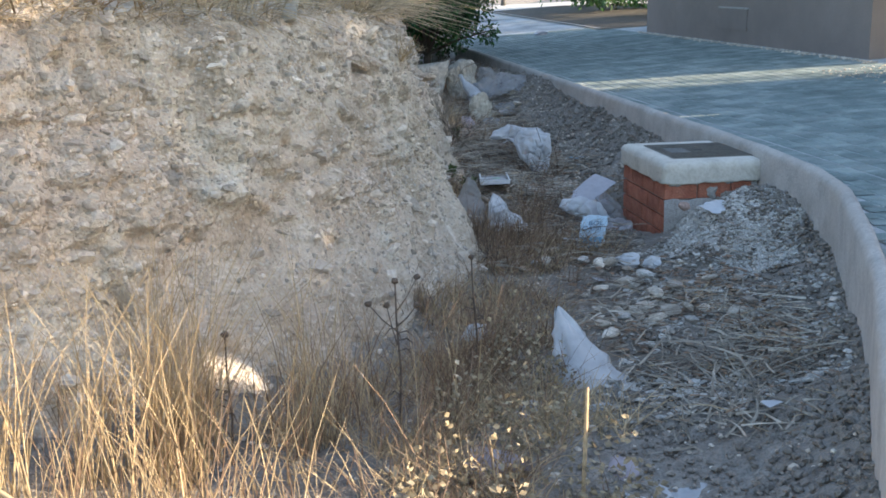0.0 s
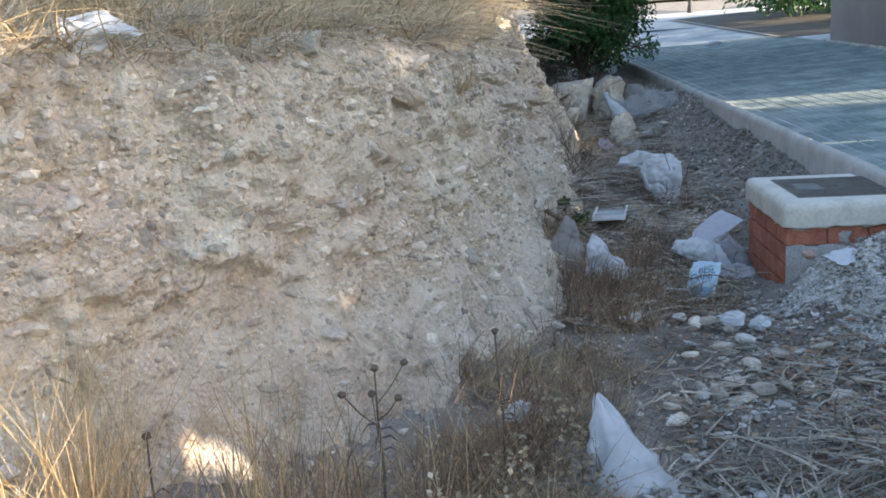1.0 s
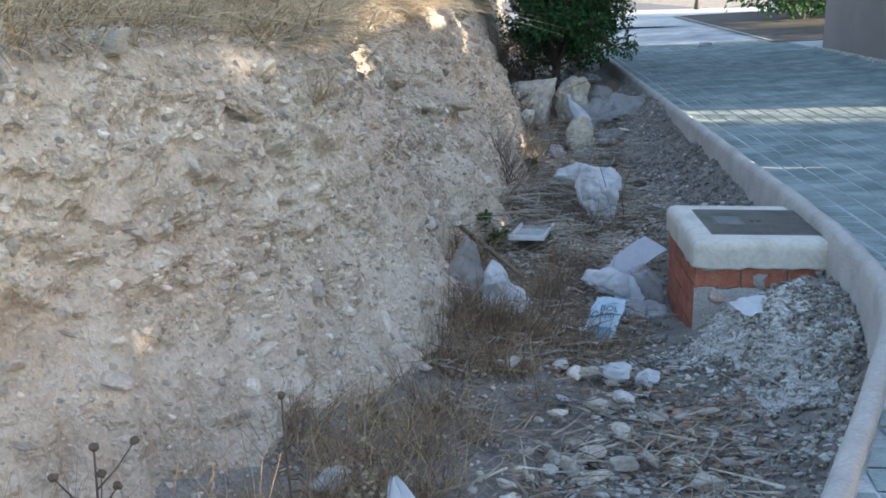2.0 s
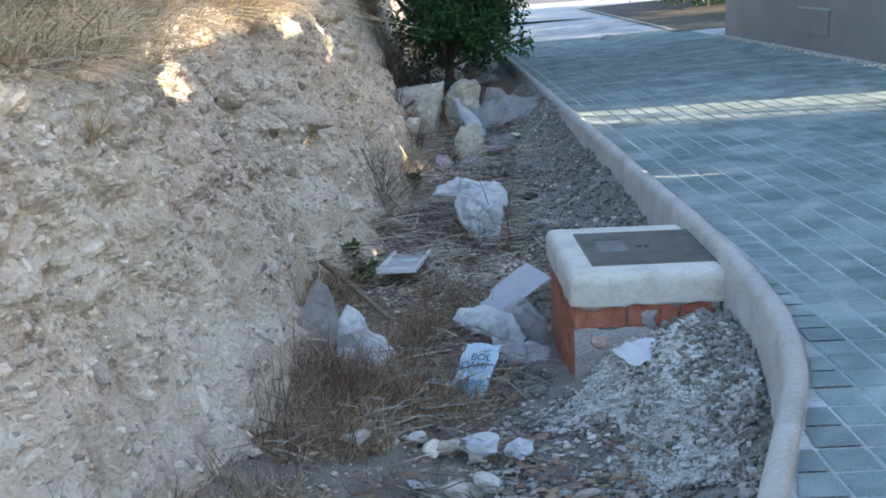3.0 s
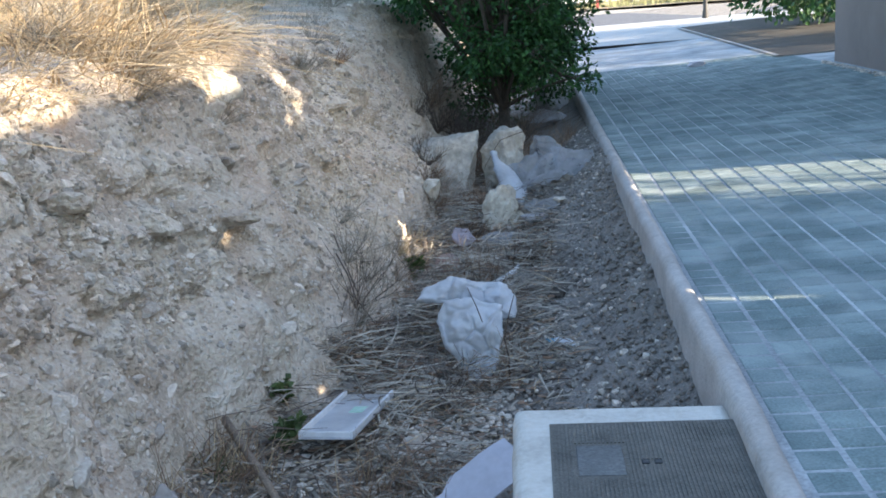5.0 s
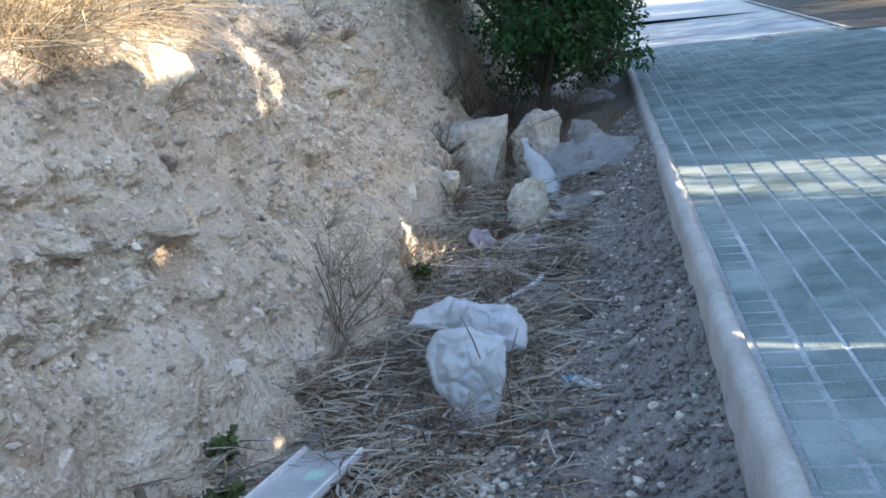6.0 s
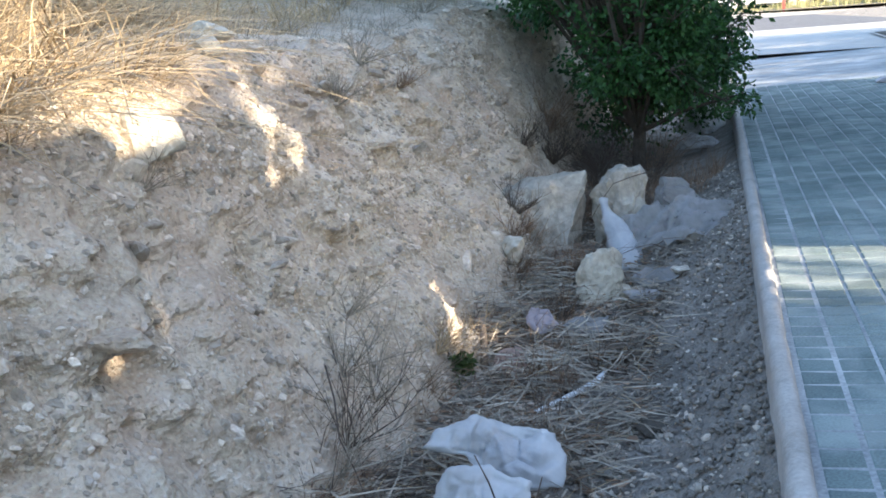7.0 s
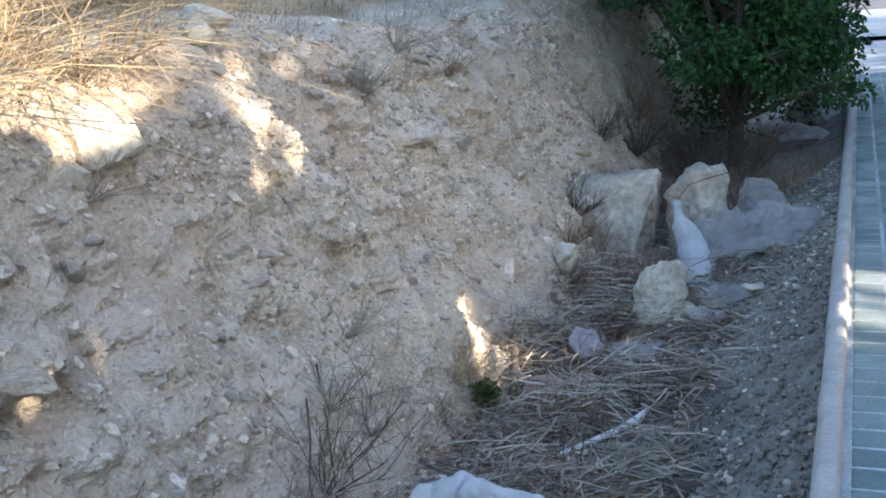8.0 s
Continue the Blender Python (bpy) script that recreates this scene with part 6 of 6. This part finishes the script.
def bush(at, blobs, leaves, size, seed, label, name="bush", category="bush", trunk_h=1.2, mat=None):
    b = thing(name, label, category, at)
    rnd = random.Random(seed)
    bm = bmesh.new()
    top = Vector((0, 0, trunk_h))
    tube(bm, [(0, 0, -0.3), (0.03, 0.02, trunk_h * 0.5), top], [0.075, 0.06, 0.04], 8)
    part("trunk", bm, BARK, b)
    for bx, by, bz, br in blobs:
        bm = bmesh.new()
        e = Vector((bx, by, bz))
        q = top * rnd.uniform(0.3, 1.0)
        tube(bm, [q, q.lerp(e, 0.5) + Vector((0, 0, 0.05)), e], [0.03, 0.02, 0.008], 5)
        for _ in range(4):
            d = Vector((rnd.gauss(0, 1), rnd.gauss(0, 1), rnd.gauss(0, 0.7))).normalized() * br * 0.9
            tube(bm, [e, e + d * 0.6 + Vector((0, 0, 0.03)), e + d], [0.008, 0.005, 0.003], 4)
        part("limb", bm, BARK, b)
    leaf_cloud("crown", blobs, leaves, size, mat or LEAF, b, seed)
    return b


B = []
rnd = random.Random(41)
for k in range(64):
    z = rnd.uniform(0.95, 3.4)
    x = rnd.uniform(-0.45, 0.7) if z < 1.6 else rnd.uniform(-1.45, 0.75)
    B.append((x, rnd.uniform(-0.8, 2.6), z, rnd.uniform(0.18, 0.38)))
# low clumps at the back, added to block light under the crown
for k in range(22):
    B.append((rnd.uniform(-0.75, 0.75), rnd.uniform(1.0, 3.4), rnd.uniform(0.35, 1.3), rnd.uniform(0.28, 0.45)))
# unseen high clumps, added to keep sky light off the far bank
for k in range(46):
    B.append((rnd.uniform(-2.0, 0.9), rnd.uniform(-1.6, 3.0), rnd.uniform(2.9, 5.2), rnd.uniform(0.4, 0.6)))
# unseen overhang on the near side, added for the same shade
for k in range(24):
    B.append((rnd.uniform(-2.0, 0.6), rnd.uniform(-3.6, -1.2), rnd.uniform(3.2, 5.2), rnd.uniform(0.4, 0.6)))
for k in range(18):
    B.append((rnd.uniform(-0.9, 0.6) if k % 3 else rnd.uniform(-0.4, 0.6), rnd.uniform(-1.0, -0.3), rnd.uniform(1.75, 3.0) if k % 3 else rnd.uniform(1.1, 1.7), rnd.uniform(0.24, 0.36)))
for k in range(20):
    B.append((rnd.uniform(-1.2, 0.7), rnd.uniform(-0.9, 0.6), rnd.uniform(1.95, 2.9), rnd.uniform(0.32, 0.44)))
B += [(0.85, -0.3, 1.45, 0.26), (0.9, 0.1, 1.2, 0.22), (0.98, 0.4, 1.55, 0.26), (0.75, 0.2, 1.05, 0.2), (-0.2, -0.9, 1.2, 0.34), (0.3, -0.8, 1.25, 0.34), (0.5, -0.6, 1.7, 0.36), (-0.3, -0.7, 1.9, 0.42), (0.0, 0.0, 1.0, 0.36), (-0.4, 0.1, 1.2, 0.36), (0.3, 0.2, 1.0, 0.3), (1.02, -0.2, 0.85, 0.13), (1.06, 0.2, 0.72, 0.13), (0.9, -0.4, 0.78, 0.14), (-1.2, 0.3, 2.0, 0.42), (-0.9, 0.8, 1.9, 0.45), (-1.3, 1.2, 2.4, 0.5)]
bush((2.45, 18.3, -0.45), B, 150000, 0.066, 42, "dense dark green leafy bush filling the ditch", trunk_h=1.4)
# brush laid thick and dark, to help darken the space below the crown
for k, (x, y, z, h, c, m) in enumerate(((1.75, 17.2, -0.1, 0.7, 60, DARK_STEM), (2.15, 17.5, -0.4, 0.75, 60, DARK_STEM), (2.6, 17.7, -0.42, 0.6, 50, DARK_STEM), (1.6, 17.9, 0.1, 0.8, 60, BROWN_STEM), (2.05, 18.3, -0.4, 0.8, 60, DARK_STEM), (2.6, 18.6, -0.42, 0.7, 60, BROWN_STEM), (1.55, 16.6, 0.1, 0.5, 34, DARK_STEM))):
    dry_shrub((x, y, z), h, c, 380 + k, "dense dead brush in the shade below the bush", m, (0, 0), "dead brush below the bush")

HEDGE = [(rnd.uniform(-2.2, 2.6), rnd.uniform(-3.0, 3.2), rnd.uniform(0.7, 4.6), rnd.uniform(0.55, 0.95)) for _ in range(46)]
HEDGE += [(-2.4, -1.0, 0.75, 0.5), (-2.3, 0.5, 0.8, 0.55), (-2.5, 2.0, 0.7, 0.5), (-1.6, -2.8, 0.8, 0.6), (-0.6, -3.2, 0.9, 0.6), (0.6, -3.3, 1.0, 0.7)]
hedge = bush((10.5, 29.8, 0.2), HEDGE, 14000, 0.17, 43, "large dark green shrub in the planting bed by the house", trunk_h=2.0)
# further copies, added to cast shade on the bed and far paving
for k, (x, y) in enumerate(((12.6, 36.5), (15.5, 33.0), (14.2, 24.0))):
    copy_thing(hedge, pose(x, y, 0.25, 0, 0, 70 * k + 30))
# unseen trees, with low clumps set to break up the sun on the bank
rnd = random.Random(45)
DAPPLE_CLUMPS = [(rnd.uniform(-2.0, 2.0), rnd.uniform(-2.8, 2.8), rnd.uniform(5.3, 7.4), rnd.uniform(0.5, 0.85)) for _ in range(44)]
DAPPLE_CLUMPS += [(0, 0.3, 5.0, 0.55), (0, 1.1, 4.9, 0.6), (0.2, 1.9, 5.1, 0.6), (0, -1.14, 5.0, 0.20), (0, -1.95, 4.95, 0.27), (0.2, -2.5, 5.2, 0.3), (0, 2.6, 5.2, 0.5), (0, -3.5, 5.9, 0.5), (0.3, -4.1, 5.8, 0.5), (-0.3, -3.8, 6.3, 0.55), (0.0, -4.6, 6.0, 0.45)]
dapple_tree = bush((13.6, 9.7, 0.1), DAPPLE_CLUMPS, 13000, 0.18, 44, "unseen green tree behind the wall, added to dapple the sun", "tree", "tree", 4.0)
for k, (x, y) in enumerate(((13.2, 3.8), (13.4, -4.6))):
    copy_thing(dapple_tree, pose(x, y, 0.1, 0, 0, 75 * k + 40))

# ---- planting bed, cross path, road and what stands beyond ----
def slab(name, corners, mat, label, category, lift, depth=0.06):
    n = 12
    verts, faces = [], []
    (ax, ay), (bx, by), (cx, cy), (dx, dy) = corners
    for j in range(n + 1):
        for i in range(n + 1):
            u, v = i / n, j / n
            x = (ax * (1 - u) + bx * u) * (1 - v) + (dx * (1 - u) + cx * u) * v
            y = (ay * (1 - u) + by * u) * (1 - v) + (dy * (1 - u) + cy * u) * v
            verts.append((x, y, pave_z(x, y) + lift))
    for j in range(n):
        for i in range(n):
            a = j * (n + 1) + i
            faces.append((a, a + 1, a + n + 2, a + n + 1))
    return tagged(from_data(name, verts, faces, mat), label, category, kind="structure")


slab("planting_bed", [(6.75, 23.0), (22, 21.6), (22, 39.5), (7.1, 37.5)], MULCH, "bare dark earth of a planting bed", "planting bed", 0.006)
slab("cross_path", [(-40, 30.9), (40, 30.9), (40, 44.5), (-40, 44.5)], PALE_PAVING, "pale paved path crossing the end of the pavement", "path", -0.004)
slab("road", [(-80, 44.5), (90, 44.5), (90, 56.0), (-80, 56.0)], ASPHALT, "grey asphalt road in the distance", "road", -0.03)
slab("verge", [(-120, 56.0), (140, 56.0), (140, 120.0), (-120, 120.0)], FAR_GROUND, "dry grassy verge beyond the road", "verge", 0.02)
slab("bed_edging", [(6.68, 23.0), (6.76, 23.0), (7.11, 37.5), (7.03, 37.5)], KERB, "pale concrete edging of the planting bed", "edging", 0.03)


def far_kerb():
    bm = bmesh.new()
    box(bm, (-80, 55.9, 0.1), (90, 56.2, pave_z(5, 56) + 0.14), 0.02)
    return tagged(link("far_kerb", bm, PALE_PAVING), "pale kerb along the far side of the road", "kerb", kind="structure")


far_kerb()


def pole():
    p = thing("street_pole", "slim dark metal pole beside the road", "pole", (8.75, 43.0, pave_z(8.75, 43) - 0.02))
    bm = bmesh.new()
    tube(bm, [(0, 0, 0), (0, 0, 2.5), (0, 0, 5.5)], [0.075, 0.07, 0.06], 12)
    part("shaft", bm, POLE_MAT, p)
    bm = bmesh.new()
    tube(bm, [(0, 0, 0), (0, 0, 0.25)], [0.11, 0.09], 12)
    part("collar", bm, POLE_MAT, p)
    return p


pole()


def car(at, turn, paint, label):
    c = thing("car", label, "car", at, turn)
    bm = bmesh.new()
    prof = [(-2.0, 0.35), (-2.02, 0.75), (-1.9, 0.92), (-1.2, 1.0), (-0.65, 1.42), (0.75, 1.46), (1.55, 1.0), (1.95, 0.92), (2.02, 0.6), (1.98, 0.35)]
    rows = []
    for s, k in ((-0.86, 1), (-0.80, 1), (0.80, 1), (0.86, 1)):
        inset = 0.0 if abs(s) < 0.85 else 0.03
        rows.append([bm.verts.new((x * (1 - inset * 0.3), s * (0.88 if z > 1.1 else 1.0), z - (inset if z > 0.8 else -inset * 0.5))) for x, z in prof])
    for a, b in zip(rows, rows[1:]):
        for i in range(len(prof)):
            j = (i + 1) % len(prof)
            bm.faces.new((a[i], a[j], b[j], b[i]))
    bm.faces.new(rows[0][::-1])
    bm.faces.new(rows[-1])
    bmesh.ops.recalc_face_normals(bm, faces=bm.faces[:])
    body = part("body", bm, paint, c)
    for s in (-1, 1):
        bm = bmesh.new()
        y = 0.775 * s
        q = [(-0.95, 1.04), (-0.55, 1.36), (0.68, 1.39), (1.25, 1.04)]
        lo = [bm.verts.new((x, y + 0.02 * s + (0.09 * s if z < 1.2 else 0), z)) for x, z in q]
        hi = [bm.verts.new((x, y - 0.03 * s, z)) for x, z in q]
        bm.faces.new(lo)
        bm.faces.new(hi[::-1])
        for i in range(4):
            bm.faces.new((lo[i], lo[(i + 1) % 4], hi[(i + 1) % 4], hi[i]))
        bmesh.ops.recalc_face_normals(bm, faces=bm.faces[:])
        part("side_window", bm, GLASS_DARK, c)
    for x in (-1.3, 1.3):
        for s in (-1, 1):
            bm = bmesh.new()
            bmesh.ops.create_cone(bm, cap_ends=True, segments=20, radius1=0.32, radius2=0.32, depth=0.2, matrix=pose(x, 0.79 * s, 0.32, 90, 0, 0))
            w = part("wheel", bm, BLACK, c)
            bm = bmesh.new()
            bmesh.ops.create_cone(bm, cap_ends=True, segments=14, radius1=0.19, radius2=0.17, depth=0.03, matrix=pose(x, 0.90 * s, 0.32, 90, 0, 0))
            part("rim", bm, PAINT_WHITE, w)
    return c


ZF = pave_z(6, 62)
car((6.9, 62.5, ZF + 0.02), 8, PAINT_CYAN, "turquoise car parked beyond the grassy verge")
car((5.2, 60.3, pave_z(6, 60) + 0.02), 8, PAINT_WHITE, "white car parked beyond the grassy verge")
car((12.2, 66.0, pave_z(6, 66) + 0.02), 4, PAINT_RED, "red car parked beyond the grassy verge")


def banner(x, y, w, h, lift, mat, label, name):
    b = thing(name, label, "sign", (x, y, pave_z(x, y)))
    bm = bmesh.new()
    box(bm, (-w / 2, -0.03, lift), (w / 2, 0.03, lift + h), 0.01)
    part("panel", bm, mat, b)
    for s in (-0.45, 0.45):
        bm = bmesh.new()
        box(bm, (s * w - 0.03, 0.03, 0), (s * w + 0.03, 0.08, lift + h), 0.005)
        part("post", bm, POLE_MAT, b)
    return b


banner(9.6, 66.0, 1.3, 0.9, 0.75, YELLOW, "plain yellow board on posts beyond the road", "yellow_board")
banner(11.7, 65.0, 1.7, 0.25, 1.35, PAINT_WHITE, "plain white board on posts beyond the road", "white_board")


def far_fence():
    f = thing("fence", "pale railing fence with dark posts beyond the parked cars", "fence", (0, 70, pave_z(6, 70)))
    bm = bmesh.new()
    for z in (0.5, 2.0):
        box(bm, (-12, -0.03, z), (30, 0.03, z + 0.08))
    part("rail", bm, POLE_MAT, f)
    for k in range(28):
        bm = bmesh.new()
        x = -12 + 1.5 * k
        box(bm, (x - 0.05, -0.06, 0), (x + 0.05, 0.06, 2.2 + 0.1 * (k % 2)), 0.01)
        part("post", bm, POLE_MAT if k % 3 else PALE_PAVING, f)
    return f


far_fence()


def red_post():
    bm = bmesh.new()
    box(bm, (6.02, 57.0, pave_z(6, 57) - 0.05), (6.14, 57.12, pave_z(6, 57) + 2.2), 0.01)
    return tagged(link("road_sign_post", bm, PAINT_RED), "red and white post by the road", "post")


red_post()

rnd = random.Random(51)
items = []
for _ in range(3800):
    x, y = rnd.uniform(1, 26), rnd.uniform(56.6, 59.5)
    h = rnd.uniform(0.25, 0.7) * (0.6 + 0.6 * max(0, noise.noise(Vector((x * 0.8, y * 0.8, 0))) + 0.4))
    items.append((Vector((x, y, pave_z(x, y))), Vector((rnd.gauss(0, 0.3), rnd.gauss(0, 0.3), 1)), h, 0.02, Vector((0, 0, 0))))
blades("verge_grass", items, DRY_GRASS_FAR, "dry yellow-green grass along the far verge", "grass")
shrub_far = bush((10.9, 57.6, pave_z(10, 57.6)), [(0, 0, 0.45, 0.5), (0.5, 0.1, 0.4, 0.4), (-0.4, 0, 0.35, 0.35)], 1500, 0.16, 52, "small round green shrub on the far verge", trunk_h=0.3)

# far tree line and pale blocks closing the view
FT = [(rnd.uniform(-3, 3), rnd.uniform(-2, 2), rnd.uniform(2.5, 7), rnd.uniform(1.0, 1.8)) for _ in range(22)]
tree = bush((-14, 82, 0.7), FT, 5000, 0.45, 53, "broad green tree in the distance", "tree", "tree", 4.0)
for k, x in enumerate((-26, -5, 4, 24, 36, 50)):
    copy_thing(tree, pose(x, 84 + 3 * (k % 3), 0.7, 0, 0, 60 * k))


def far_block(x, y, w, d, h, mat, storeys):
    b = thing("apartment_building", "pale low apartment building in the distance", "building", (x, y, 0.7), group="far buildings")
    bm = bmesh.new()
    box(bm, (0, 0, -0.3), (w, d, h))
    part("wall", bm, mat, b)
    bm = bmesh.new()
    box(bm, (-0.3, -0.3, h), (w + 0.3, d + 0.3, h + 0.35))
    part("roof", bm, MORTAR, b)
    bm = bmesh.new()
    box(bm, (0, 0, 0), (1.3, 0.12, 1.3))
    me = None
    for s in range(storeys):
        for k in range(int(w / 3)):
            if me is None:
                ob = part("window", bm, GLASS_DARK, b)
                me = ob.data
            else:
                ob = new("window", me)
                ob.parent = b
            ob.matrix_basis = pose(1 + 3 * k, -0.05, 1.0 + 3 * s)
    return b


far_block(-2, 100, 26, 10, 9.3, PALE_PAVING, 3)
far_block(30, 104, 24, 10, 9.3, PLASTER, 3)
far_block(-40, 102, 30, 10, 9.3, PALE_PAVING, 3)


def scrap(x, y, s):
    bm = stone_mesh(77, 0.25, 2)
    bmesh.ops.scale(bm, vec=(s, s * 0.6, s), verts=bm.verts)
    ob = link("rubbish_scrap", bm, BOARD)
    ob.matrix_basis = pose(x, y, pave_z(x, y) + s * 0.12)
    return tagged(ob, "small grey scrap lying on the pavement", "scrap")


scrap(5.45, 22.9, 0.22)
rnd = random.Random(61)
places = []
for _ in range(700):
    y = rnd.uniform(12.6, 21.3)
    x = 7.03 - abs(rnd.gauss(0, 0.07))
    places.append((Vector((x, y, pave_z(x, y) + 0.004)), Vector((0, 0, 1)), rnd.uniform(0.008, 0.03)))
for _ in range(500):
    y = rnd.uniform(10.6, 12.3)
    x = rnd.uniform(6.0, 9.5)
    places.append((Vector((x, y, pave_z(x, y) + 0.004)), Vector((0, 0, 1)), rnd.uniform(0.006, 0.028)))
scatter("wall_foot_rubble", places, STONE, "dry leaves and grit along the foot of the wall", "debris")


# ---- paving blocks ----
def build_tiles():
    g, e = 0.0065, 0.006
    a, b = PITCH / 2 - g, PITCH / 2 - g - e
    tv = [(-a, -a, -0.006), (a, -a, -0.006), (a, a, -0.006), (-a, a, -0.006), (-b, -b, 0), (b, -b, 0), (b, b, 0), (-b, b, 0)]
    tf = [(4, 5, 6, 7), (0, 1, 5, 4), (1, 2, 6, 5), (2, 3, 7, 6), (3, 0, 4, 7)]
    me = bpy.data.meshes.new("paving_block")
    me.from_pydata(tv, [], tf)
    me.materials.append(TILE)
    rnd = random.Random(71)
    verts, faces, count = [], [], 0
    tan = math.atan(0.055)
    for j in range(int(-4.0 / PITCH), int(24 / PITCH)):
        for i in range(-22, int(9.5 / PITCH)):
            x, y = 3.575 + (i - 22) * PITCH, (j + 0.5) * PITCH
            k = max(kerb_x(y - PITCH / 2), kerb_x(y + PITCH / 2)) + 0.033
            if x - a < k < x + a - 0.02 and x < 7:
                k0, k1 = kerb_x(y - a) + 0.03, kerb_x(y + a) + 0.03
                z = pave_z(x, y)
                if max(k0, k1) < x + a - 0.008:
                    verts += [(max(x - a, k0), y - a, z), (x + a, y - a, z), (x + a, y + a, z), (max(x - a, k1), y + a, z)]
                    faces.append((count, count + 1, count + 2, count + 3))
                    count += 4
                continue
            if x - a < k or x > 10.5 or (x > 7.0 and (y > 12.4 or y < 11.5)):
                continue
            z = pave_z(x, y) + rnd.uniform(-0.0007, 0.0007)
            slope = -tan * smoothstep(2, 8, y) if x > 3.6 else 0.0
            if 3.5 < x < 4.62 and 6.9 < y < 12.0:
                ob = new("paving_block", me)
                ob.parent = pavement
                ob.matrix_basis = Matrix.Translation((x, y, z)) @ Matrix.Rotation(slope, 4, 'Y')
            else:
                for vx, vy, vz in tv:
                    verts.append((x + vx, y + vy, z + vz - math.tan(slope) * vx))
                faces += [tuple(q + count for q in f) for f in tf]
                count += 8
    ob = from_data("paving_blocks", verts, faces, TILE, pavement)
    tagged(ob, kind="stuff")


build_tiles()
